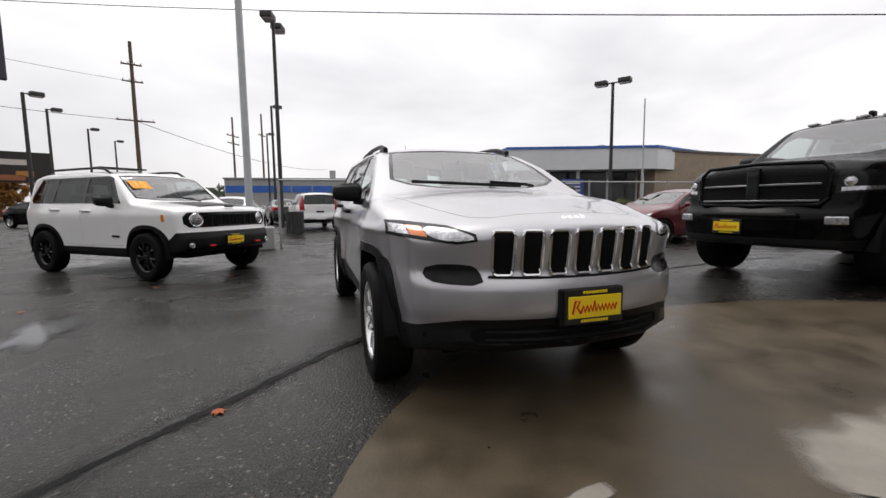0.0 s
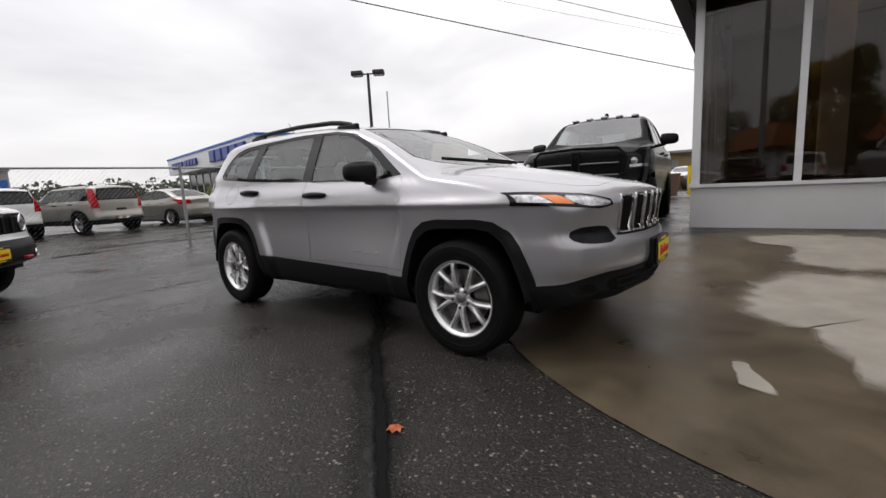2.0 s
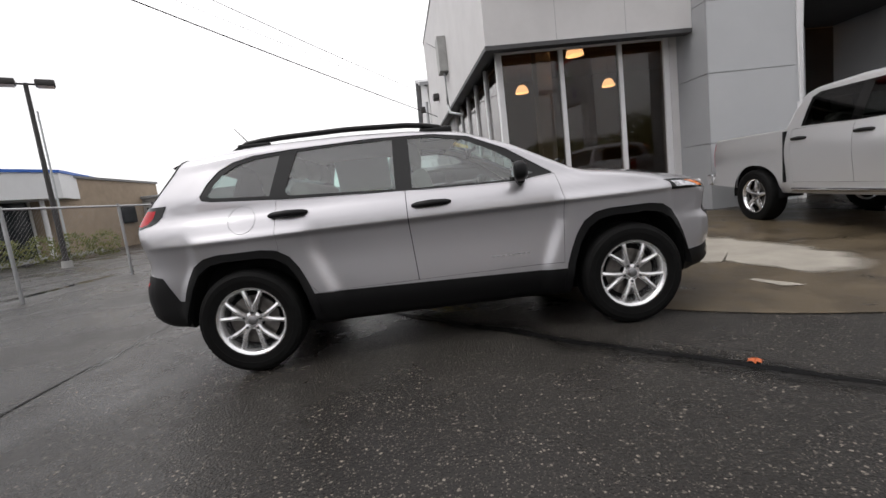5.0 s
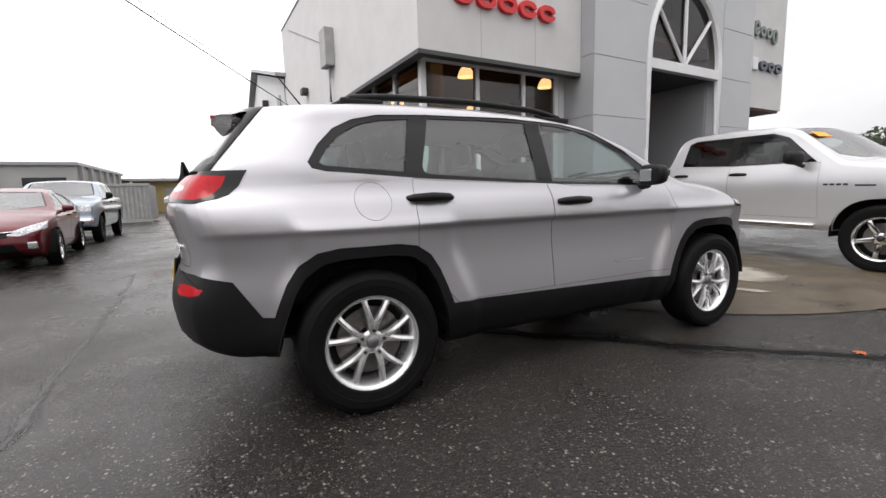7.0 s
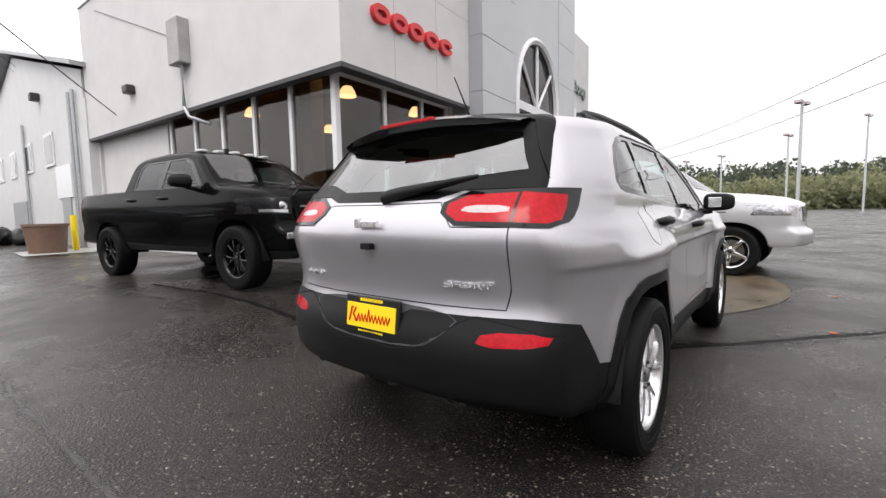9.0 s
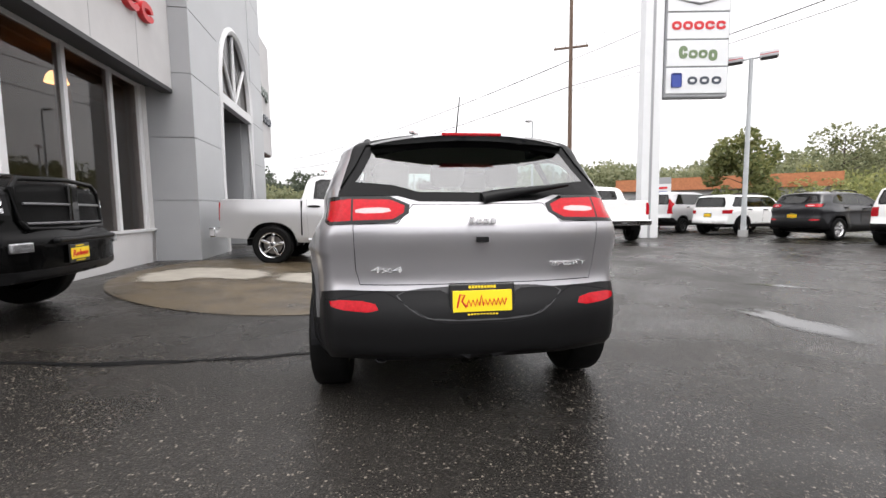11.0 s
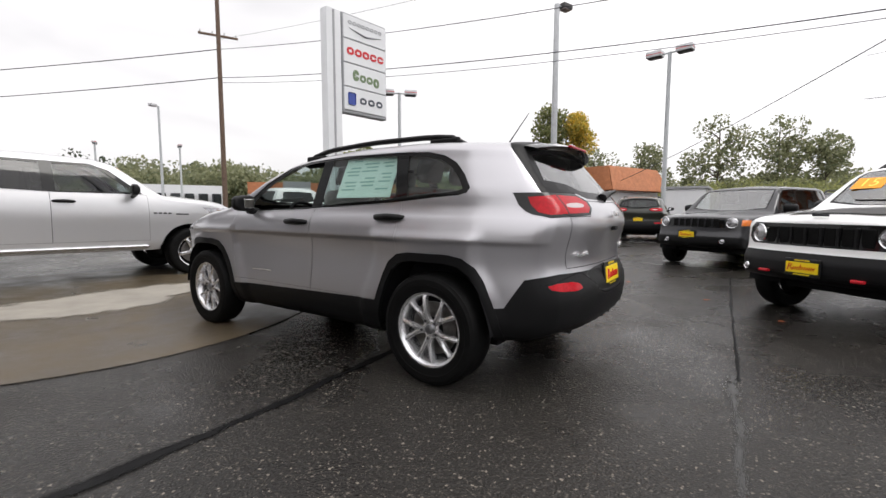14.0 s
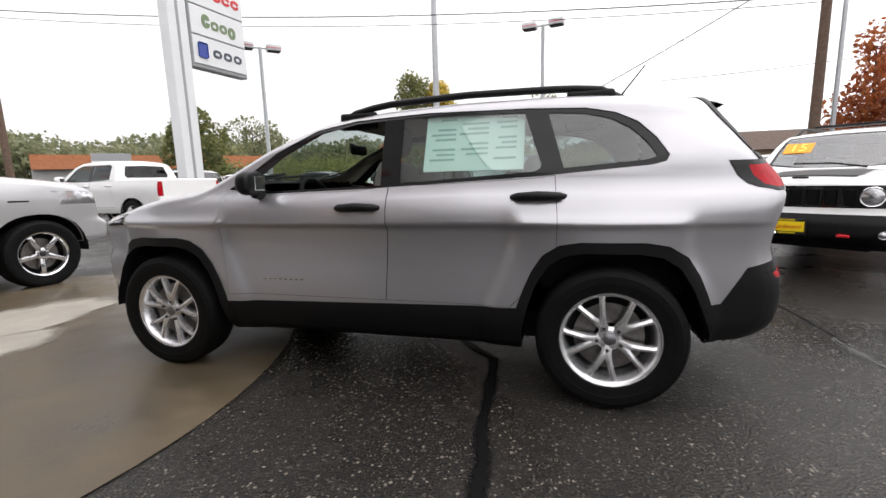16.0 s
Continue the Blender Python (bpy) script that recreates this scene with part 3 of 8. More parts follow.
def fair(ob):
    """Shades a piece of the skin with the smooth normals of the whole."""
    me = ob.data
    vn = [skin_normal(v.co) for v in me.vertices]
    out = []
    for p in me.polygons:
        fn = p.normal
        out += [vn[i] if vn[i].dot(fn) > 0.6 else fn for i in p.vertices]
    me.normals_split_custom_set(out)
    return ob


def chaikin(poly, times=1):
    """The outline with its corners cut round."""
    for _ in range(times):
        q = []
        for (ax, ay), (bx, by) in zip(poly, poly[1:] + poly[:1]):
            q += [(ax * 0.75 + bx * 0.25, ay * 0.75 + by * 0.25), (ax * 0.25 + bx * 0.75, ay * 0.25 + by * 0.75)]
        poly = q
    return poly


AX = {"xz": (0, 2), "yz": (1, 2), "xy": (0, 1)}


def inside(p, poly):
    hit = False
    for (ax, ay), (bx, by) in zip(poly, poly[1:] + poly[:1]):
        if (ay > p[1]) != (by > p[1]) and p[0] < (bx - ax) * (p[1] - ay) / (by - ay) + ax:
            hit = not hit
    return hit


def carve(bm, poly, view, where):
    """Cuts the outline poly, seen along one axis, into the faces for which where(centre, normal) holds, and returns the faces inside it."""
    a, b = AX[view]
    lo = [min(p[k] for p in poly) - 0.02 for k in (0, 1)]
    hi = [max(p[k] for p in poly) + 0.02 for k in (0, 1)]

    def near(f):
        vs = [v.co for v in f.verts]
        return max(v[a] for v in vs) > lo[0] and min(v[a] for v in vs) < hi[0] and max(v[b] for v in vs) > lo[1] and min(v[b] for v in vs) < hi[1]

    faces = [f for f in bm.faces if where(f.calc_center_median(), f.normal) and near(f)]
    tag = set(faces)
    for (p, q) in zip(poly, poly[1:] + poly[:1]):
        n = Vector((0, 0, 0))
        n[a], n[b] = q[1] - p[1], -(q[0] - p[0])
        if n.length < 1e-6:
            continue
        n.normalize()
        c = Vector((0, 0, 0))
        c[a], c[b] = p
        s0, s1 = [min(p[k], q[k]) - 0.03 for k in (0, 1)], [max(p[k], q[k]) + 0.03 for k in (0, 1)]
        fs = []
        for f in tag:
            vs = [v.co for v in f.verts]
            if max(v[a] for v in vs) > s0[0] and min(v[a] for v in vs) < s1[0] and max(v[b] for v in vs) > s0[1] and min(v[b] for v in vs) < s1[1]:
                fs.append(f)
        geom = set(fs)
        for f in fs:
            geom.update(f.edges), geom.update(f.verts)
        tag -= set(fs)
        res = bmesh.ops.bisect_plane(bm, geom=list(geom), plane_co=c, plane_no=n, dist=1e-5)
        tag |= {g for g in res["geom"] if isinstance(g, bmesh.types.BMFace)}
        tag |= {f for f in fs if f.is_valid}
    out = []
    for f in tag:
        if f.is_valid:
            c = f.calc_center_median()
            if inside((c[a], c[b]), poly):
                out.append(f)
    return out


def lift(bm, faces, offset=0.0, keep=False):
    """Moves faces out of bm into a bmesh of their own, shifted along their normals."""
    nb = bmesh.new()
    got = {}
    nrm = {}
    for f in faces:
        for v in f.verts:
            if v not in nrm:
                nrm[v] = skin_normal(v.co)
    for f in faces:
        vs = []
        for v in f.verts:
            if v not in got:
                got[v] = nb.verts.new(v.co + nrm[v] * offset)
            vs.append(got[v])
        nb.faces.new(vs)
    if not keep:
        bmesh.ops.delete(bm, geom=list(faces), context="FACES")
    return nb


def skin(bm, thick):
    """Gives a sheet a rim that turns inwards."""
    bm.normal_update()
    rim = [e for e in bm.edges if len(e.link_faces) == 1]
    low = {}
    for e in rim:
        for v in e.verts:
            if v not in low:
                low[v] = v.co - skin_normal(v.co) * thick
    made = {v: bm.verts.new(c) for v, c in low.items()}
    for e in rim:
        a, b = e.link_loops[0].vert, e.link_loops[0].link_loop_next.vert
        bm.faces.new((b, a, made[a], made[b]))
    return bm


def inset_poly(poly, d):
    """The outline moved inwards by d."""
    area = sum(p[0] * q[1] - q[0] * p[1] for p, q in zip(poly, poly[1:] + poly[:1]))
    s = 1 if area > 0 else -1
    out = []
    n = len(poly)
    for i in range(n):
        a, b, c = Vector(poly[i - 1]), Vector(poly[i]), Vector(poly[(i + 1) % n])
        e0, e1 = (b - a).normalized(), (c - b).normalized()
        n0, n1 = Vector((-e0.y, e0.x)) * s, Vector((-e1.y, e1.x)) * s
        m = (n0 + n1)
        m = m / max(0.3, m.length_squared / 2)
        out.append(tuple(b + m * d))
    return out


def arch_poly(cx, cz, r, low, flat=0.85, n=16, wide=1.0, trap=None):
    """A wheel opening: a squared-off arc over the wheel, or a blunt trapezium, open at the bottom."""
    if trap:
        th, tz, bh, bz = trap
        line = [Vector(p) for p in ((bh, low - cz), (bh, bz), (th, tz), (-th, tz), (-bh, bz), (-bh, low - cz))]
        pts = [(cx + line[0].x, low)]
        for a, b, c in zip(line, line[1:], line[2:]):
            p, q = b.lerp(a, min(0.46, 0.17 / (a - b).length)), b.lerp(c, min(0.46, 0.17 / (c - b).length))
            for t in (0.0, 0.33, 0.67, 1.0):
                m = p.lerp(b, t).lerp(b.lerp(q, t), t)
                pts.append((cx + m.x, cz + m.y))
        return pts + [(cx + line[-1].x, low)]
    pts = [(cx + r * wide, low)]
    for i in range(n + 1):
        a = math.pi * i / n
        c, s = math.cos(a), math.sin(a)
        pts.append((cx + r * wide * (abs(c) ** flat) * (1 if c > 0 else -1), cz + r * abs(s) ** flat))
    pts.append((cx - r * wide, low))
    return pts


_wheels = {}


def wheel_meshes(R, rim, width, style):
    """The meshes of one wheel, whose outer face looks along +y; shared by all alike wheels."""
    key = (R, rim, width, style)
    if key in _wheels:
        return _wheels[key]
    h = width / 2
    tyre = revolve([(rim * 0.985, -h * 0.8), (rim + 0.012, -h * 0.92), (R * 0.86, -h), (R * 0.955, -h * 0.93), (R * 0.99, -h * 0.75), (R, -h * 0.4), (R, h * 0.4), (R * 0.99, h * 0.75), (R * 0.955, h * 0.93), (R * 0.9, h * 0.985), (R * 0.895, h * 1.0), (R * 0.8, h * 1.0), (R * 0.795, h * 0.98), (rim + 0.012, h * 0.93), (rim * 0.985, h * 0.8)], 48)
    barrel = revolve([(rim * 0.985, h * 0.8), (rim + 0.004, h * 0.86), (rim - 0.006, h * 0.84), (rim - 0.016, h * 0.74), (rim - 0.03, h * 0.3), (rim - 0.035, -h * 0.7), (rim * 0.985, -h * 0.8)], 48)
    faces = [bmesh.new()]
    yo = h * 0.72
    n = {"double5": 10, "five": 5, "six": 6, "seven": 7, "plain": 8, "black5": 10}[style]
    for i in range(n):
        if style == "double5" and i % 2 == 0:
            faces.append(bmesh.new())
        face = faces[-1]
        if style in ("double5", "black5"):
            base = 2 * math.pi * (i // 2) / 5 + math.pi / 2
            k = 1 if i % 2 else -1
            line = [(0.025, 0.0, 0.05), (0.068, 0.05 * k, 0.05), (0.098, 0.14 * k, 0.038), (0.14, 0.215 * k, 0.033), (rim - 0.035, 0.275 * k, 0.031), (rim - 0.008, 0.295 * k, 0.044)]
        else:
            base = 2 * math.pi * i / n + math.pi / 2
            w0, w1 = (0.075, 0.06) if n < 7 else (0.034, 0.028)
            line = [(0.04, 0, w0), (rim * 0.5, 0, (w0 + w1) / 2), (rim * 0.85, 0, w1), (rim - 0.01, 0, w1 * 1.5)]
        mids = [Vector((r * math.cos(base + a), 0, r * math.sin(base + a))) for r, a, _ in line]
        rows_ = []
        for q, c in enumerate(mids):
            d = (mids[min(q + 1, len(mids) - 1)] - mids[max(0, q - 1)]).normalized()
            s = Vector((-d.z, 0, d.x))
            t = q / (len(mids) - 1)
            yy = yo - 0.014 * (1 - t) ** 2 + 0.006 * math.sin(math.pi * t) - 0.004 * (t == 1)
            rows_.append([face.verts.new(c + s * line[q][2] * 0.5 * u + Vector((0, yy + e, 0))) for u, e in ((-1.0, -0.03), (-0.8, -0.004), (0, 0.002), (0.8, -0.004), (1.0, -0.03))])
        for ra, rb in zip(rows_, rows_[1:]):
            for u in range(4):
                face.faces.new((ra[u], ra[u + 1], rb[u + 1], rb[u]))
    hr = 0.82 if style == "double5" else 1.0
    revolve([(0.068 * hr, yo - 0.04), (0.074 * hr, yo - 0.02), (0.062 * hr, yo - 0.012), (0.034, yo - 0.012)], 24, bm=faces[0])
    cap = revolve([(0.031, yo - 0.012), (0.031, yo - 0.002), (0.026, yo + 0.002), (0.0005, yo + 0.003)], 20)
    nuts = []
    for i in range(5):
        if style == "double5" or not nuts:
            nuts.append(bmesh.new())
        a = 2 * math.pi * i / 5 + math.pi / 2
        c = Vector((0.06 * math.cos(a), yo - 0.014, 0.06 * math.sin(a)))
        cyl(0.011, 0.009, c, c + Vector((0, 0.016, 0)), 6, nuts[-1])
    disc = revolve([(0.07, h * 0.1), (0.07, h * 0.2), (rim * 0.72, h * 0.2), (rim * 0.72, h * 0.1)], 32)
    back = revolve([(0.001, -h * 0.2), (rim * 0.95, -h * 0.2)], 24)
    spoke = {"black5": GLOSSBLACK, "plain": DARKMETAL}.get(style, CHROME if style in ("five", "seven") else ALLOY)
    out = []
    for name, bm, m, sm in (("wheel", barrel, spoke, 40), ("tyre", tyre, RUBBER, 35), *((("spoke_hub" if k == 0 and len(faces) > 1 else "spoke" if k else "spokes"), f, spoke, 40) for k, f in enumerate(faces)), ("hub_cap", cap, CAPGREY if style == "double5" else DARKMETAL, 40), *(("lug_nut", f, DARKMETAL, None) for f in nuts), ("brake_disc", disc, BRAKE, 40), ("wheel_backing", back, INNER, None)):
        ob = part(name, bm, m, smooth=sm)
        out.append((name, ob.data))
        bpy.data.objects.remove(ob)
    _wheels[key] = out
    return out


def put_wheel(parent, x, y, z, R, rim, width, style, spin=0.0):
    side = 1 if y > 0 else -1
    m = Matrix.Translation((x, y - side * width * 0.36, z)) @ Matrix.Rotation(0 if side > 0 else math.pi, 4, "Z") @ Matrix.Rotation(radians(spin), 4, "Y")
    top = None
    for name, me in wheel_meshes(R, rim, width, style):
        ob = new(name, me)
        if top is None:
            top = ob
            ob.parent, ob.matrix_basis = parent, m
        else:
            ob.parent = top
    return top


def plate(parent, m, bars=True):
    """A yellow dealer plate in a dark frame; its face looks along -y of m."""
    fr = box(-0.165, -0.006, -0.085, 0.165, 0.008, 0.085, 0.006)
    f = part("licence_plate", fr, PLATEBLACK, parent)
    f.matrix_basis = m
    b = box(-0.148, -0.012, -0.052, 0.148, -0.004, 0.052, 0.002)
    part("plate_face", b, YELLOW, f, "plain yellow dealer plate")
    # the red script as one plain wavy stroke with a tall start
    wave = [(-0.128, -0.03), (-0.112, 0.034), (-0.088, 0.03), (-0.104, 0.002), (-0.082, -0.028)]
    wave += [(-0.08 + 0.0105 * i, -0.01 + 0.004 * (i / 19) + (0.016 if i % 2 else -0.014) + (0.02 if i == 7 else 0)) for i in range(20)]
    part("ink_stroke", tube([(x, -0.0125, z) for x, z in wave], 0.0052, 5), PLATERED, f)
    for z, hw, n in ((0.069, 0.07, 9), (-0.0675, 0.078, 10)):
        for i in range(n):
            x = -hw + 2 * hw * (i + 0.5) / n
            part("frame_bar", box(x - 0.0055, -0.0085, z - 0.0065, x + 0.0055, -0.004, z + 0.0065), YELLOW, f)
    return f


def nose_x(sp, y, z):
    """Where the front skin stands at height z, y off the middle."""
    return sp["x1"] + float(np.interp(z, *zip(*sp["nose"]))) - sp["cf"] * (abs(y) / max(w for _, w in sp["plan"])) ** sp.get("pf", 2.6)


def tail_x(sp, y, z):
    return sp["x0"] + float(np.interp(z, *zip(*sp["tail"]))) + sp["cr"] * (abs(y) / max(w for _, w in sp["plan"])) ** sp.get("pr", 2.6)


plain_part = part
SKINPARTS = {"body", "door", "hood", "tailgate", "wheel_arch_trim", "lower_cladding", "windshield", "rear_window", "side_window", "window_surround", "tail_lamp", "outer_tail_lamp", "headlamp", "headlamp_bezel", "fuel_door", "pillar_panel", "tail_lamp_bezel", "turn_signal", "fog_lamp"}


def vehicle(name, sp, paint, m, label, category="car", group="", detail=1.0):
    """A road vehicle out of its numbers: skin, openings, glass, lamps, wheels. Front along +x, wheels on z = 0."""
    car = empty(name, m, label, category, group)
    bm = shell(sp, sp.get("stations", int(40 + 55 * detail)), sp.get("rows", 9 + int(8 * detail)), 4 + int(2 * detail), 4 + int(3 * detail))
    keep_skin(bm)
    na = 16 if detail > 0.7 else 9

    def part(*args, **kw):
        ob = plain_part(*args, **kw)
        return fair(ob) if sp.get("fair") and kw.get("smooth") and args[0] in SKINPARTS else ob

    R, xa, xb, tr = sp["R"], sp["xa"], sp["xb"], sp["track"]
    sides = ((1, lambda c, n: c.y > 0.3), (-1, lambda c, n: c.y < -0.3))
    trim = sp.get("trim", PLASTIC)
    # wheel openings and their lips
    for s, wh in sides:
        for cx in (xa, xb):
            ra = sp.get("arch", R + 0.075)
            if sp.get("lip", 0.05):
                aw = sp.get("arch_wide", 1.0)
                trap, grown = sp.get("trap"), None
                if trap:
                    grown = (trap[0] + 0.025, trap[1] + sp["lip"], trap[2] + sp["lip"], trap[3])
                outer = arch_poly(cx, R - 0.02, ra + sp.get("lip", 0.05), 0.05, n=na, wide=aw, trap=grown)
                inner = arch_poly(cx, R - 0.02, ra, 0.0, n=na, wide=aw, trap=trap)
                ring = carve(bm, outer, "xz", wh)
                lip = lift(bm, ring, 0.008)
                hole = carve(lip, inner, "xz", lambda c, n: True)
                bmesh.ops.delete(lip, geom=hole, context="FACES")
                if lip.faces:
                    part("wheel_arch_trim", skin(lip, 0.03), trim if sp.get("lipdark", True) else paint, car, smooth=40)
                else:
                    lip.free()
            else:
                hole = carve(bm, arch_poly(cx, R - 0.02, ra, 0.0, n=na), "xz", wh)
                bmesh.ops.delete(bm, geom=hole, context="FACES")
            well = bmesh.new()
            pts = arch_poly(cx, R - 0.02, ra + 0.01, sp.get('floor', 0.3) + sp.get('well_rise', 0.03), wide=sp.get('arch_wide', 1.0), trap=sp.get("trap"))
            g = []
            for yy in (tr + 0.0, tr - 0.36):
                g.append([well.verts.new((px, s * yy, pz)) for px, pz in pts])
            for k in range(len(pts) - 1):
                well.faces.new((g[0][k], g[0][k + 1], g[1][k + 1], g[1][k]))
            well.faces.new(g[1])
            part("wheel_well", well, INNER, car)
    # glass
    wp = sp["wind"]
    full = wp + [(x, -y) for x, y in wp[::-1] if y > 0]
    roofside = lambda c, n: n.z > 0.12 and c.z > sp["cowl"] - 0.03
    outer = carve(bm, full, "xy", roofside)
    wsm = lift(bm, outer, -0.004)
    rim_ = carve(wsm, inset_poly(full, 0.03), "xy", lambda c, n: True)
    glassbm = lift(wsm, rim_)
    if wsm.faces:
        part("windshield_seal", wsm, GLOSSBLACK, car)
    wso = part("windshield", glassbm, sp.get("glassf", WINDOW), car, "clear curved windshield glass", smooth=60)
    wso.visible_shadow = False
    if "back" in sp:
        bp = sp["back"]
        full = [(y, z) for y, z in bp] + [(-y, z) for y, z in bp[::-1] if y > 0]
        view = sp.get("backview", "yz")
        if view == "yz":
            wh = lambda c, n: c.x < sp["backx"] and n.x < -0.05
        else:
            full = [(z, y) for y, z in full]
            wh = lambda c, n: c.x < sp["backx"] and n.z > 0.1 and c.z > sp["cowl"]
        outer = carve(bm, full, view, wh)
        gb = lift(bm, outer, -0.003)
        inn = carve(gb, inset_poly(full, sp.get("backrim", 0.045)), view, lambda c, n: True)
        clear = lift(gb, inn)
        if gb.faces:
            part("rear_glass_border", gb, SATINBLACK, car)
        o = part("rear_window", clear, sp.get("glassr", PRIVACY), car, "tinted rear window glass", smooth=60)
        o.visible_shadow = False
    doors = []
    for s, wh in sides:
        if "dlo" in sp:
            d = carve(bm, sp["dlo"], "xz", lambda c, n, s=s: wh(c, n) and abs(n.y) > 0.3)
            if d:
                db = lift(bm, d, -0.006)
                panes = []
                for poly, gm in sp["panes"]:
                    f = carve(db, poly, "xz", lambda c, n: True)
                    if f:
                        panes.append((lift(db, f, -0.006), gm))
                for k, (pb, gm) in enumerate(panes):
                    if (s, k) in sp.get("open", ()):
                        pb.free()
                        continue
                    o = part("side_window", pb, gm, car, smooth=60)
                    o.visible_shadow = False
                part("window_surround", db, GLOSSBLACK, car, "gloss black pillar trim", smooth=60)
    inner = lift(bm, list(bm.faces), -0.02, keep=True)
    bmesh.ops.reverse_faces(inner, faces=inner.faces)
    if sp.get("lining"):
        pale = lift(inner, [f for f in inner.faces if f.calc_center_median().z > 1.16 and f.calc_center_median().x > -1.7])
        part("headliner", pale, sp["lining"], car, "beige roof lining and pillars")
    part("cabin_liner", inner, INNER, car)
    for poly, mt, nm, lb in sp.get("front", []):
        for s in (1, -1) if all(y > 0.02 for y, z in poly) else (1,):
            f = carve(bm, [(y * s, z) for y, z in poly], "yz", lambda c, n: c.x > sp.get("frontx", 1.2) and n.x > 0.05)
            if f:
                part(nm, skin(lift(bm, f, 0.002), 0.012), mt, car, lb, smooth=40)
    for poly, mt, nm, lb in sp.get("rear", []):
        for s in (1, -1) if all(y > 0.02 for y, z in poly) else (1,):
            f = carve(bm, [(y * s, z) for y, z in poly], "yz", lambda c, n: c.x < sp.get("rearx", -1.2) and n.x < 0.35)
            if f:
                part(nm, skin(lift(bm, f, 0.004), 0.012), mt, car, lb, smooth=40)
    for poly, mt, nm, lb in sp.get("sidebits", []):
        for s, wh in sides:
            f = carve(bm, poly, "xz", lambda c, n, s=s: wh(c, n))
            if f:
                part(nm, skin(lift(bm, f, 0.004), 0.012), mt, car, lb, smooth=40)
    # lower cladding
    if "clad" in sp:
        cl = sp["clad"]
        faces = carve(bm, cl, "xz", lambda c, n: True)
        if faces:
            part("lower_cladding", skin(lift(bm, faces, 0.004), 0.015), trim, car, "black plastic lower cladding", smooth=40)
    for s, wh in sides:
        for poly in sp.get("doors", []):
            f = carve(bm, poly, "xz", lambda c, n, s=s: wh(c, n) and abs(n.y) > 0.3)
            if not f:
                continue
            db = lift(bm, f, 0.0)
            f2 = carve(db, inset_poly(poly, 0.0035 / max(0.5, detail) if detail >= 1 else 0.008), "xz", lambda c, n: True)
            panel = lift(db, f2)
            for v in db.verts:
                v.co.y -= s * 0.004
            if db.faces:
                part("door_gap", db, INNER, car)
            else:
                db.free()
            doors.append((s, poly, part("door", skin(panel, 0.02), paint, car, smooth=35)))
    for key, view, wh2 in (("rdoors", "yz", lambda c, n: c.x < sp["rearx"] and n.x < -0.1), ("hoods", "xy", lambda c, n: n.z > 0.3 and c.x > 0.9)):
        for poly, nm, lb in sp.get(key, []):
            f = carve(bm, poly, view, wh2)
            if f:
                db = lift(bm, f, 0.0)
                f2 = carve(db, inset_poly(poly, 0.0045), view, lambda c, n: True)
                panel = lift(db, f2)
                for v in db.verts:
                    v.co -= Vector((-0.004, 0, 0)) if view == "yz" else Vector((0, 0, 0.004))
                part("panel_gap", db, INNER, car)
                part(nm, skin(panel, 0.015), paint, car, lb, smooth=38)
    for poly, nm in sp.get("holes", []):
        f = carve(bm, poly, "xy", lambda c, n: n.z > 0.5 and c.z > 0.7)
        bmesh.ops.delete(bm, geom=f, context="FACES")
    part("body", skin(bm, 0.014), paint, car, smooth=38)
    for cx in (xa, xb):
        for s in (1, -1):
            put_wheel(car, cx, s * (tr + 0.0), R, R, sp["rim"], sp.get("tw", 0.22), sp.get("wstyle", "five"), 10 + 37 * (cx > 0) + 17 * s)
    # underside and cabin
    zb = sp.get("floor", 0.3)
    part("underbody", box(xb - 0.3, -tr + 0.36, zb - 0.06, xa + 0.35, tr - 0.36, zb + 0.25), INNER, car)
    for s in (1, -1):
        for hx, hz, hy in sp.get("handles", []):
            h = bmesh.new()
            tube([(hx - 0.13, s * (hy - 0.012), hz), (hx - 0.1, s * (hy + 0.018), hz + 0.003), (hx, s * (hy + 0.026), hz + 0.006), (hx + 0.1, s * (hy + 0.018), hz + 0.003), (hx + 0.13, s * (hy - 0.012), hz)], [0.014, 0.021, 0.024, 0.021, 0.014], 8, h)
            part("door_handle", h, sp.get("handlemat") or PLASTIC, car, smooth=50)
        if "mir" in sp:
            mx, my, mz, sx, sy, sz = sp["mir"]
            h = bmesh.new()
            bmesh.ops.create_uvsphere(h, u_segments=20, v_segments=12, radius=1.0)
            for v in h.verts:
                c = [(1 if q > 0 else -1) * abs(q) ** 0.55 for q in v.co]
                out = 0.5 * (c[1] * s + 1)
                v.co = Vector((mx + sx * (c[0] if c[0] > 0 else 0.7 * c[0]) - 0.05 * out, s * my + sy * c[1], mz + sz * c[2] * (1 - 0.18 * out) * (0.8 if c[0] > 0.5 else 1)))
            tube([(mx, s * (my - sy - 0.13), mz - sz * 1.2), (mx - 0.01, s * (my - sy * 0.4), mz - sz * 0.8)], [0.03, 0.028], 8, h)
            mo = part("side_mirror", h, sp.get("mirmat") or PLASTIC, car, smooth=40)
            part("mirror_glass", box(mx - 0.7 * sx - 0.03, s * (my - sy * 0.62), mz - sz * 0.55, mx - 0.7 * sx - 0.016, s * (my + sy * 0.2), mz + sz * 0.5, 0.004), CHROME, mo)
    return car, doors


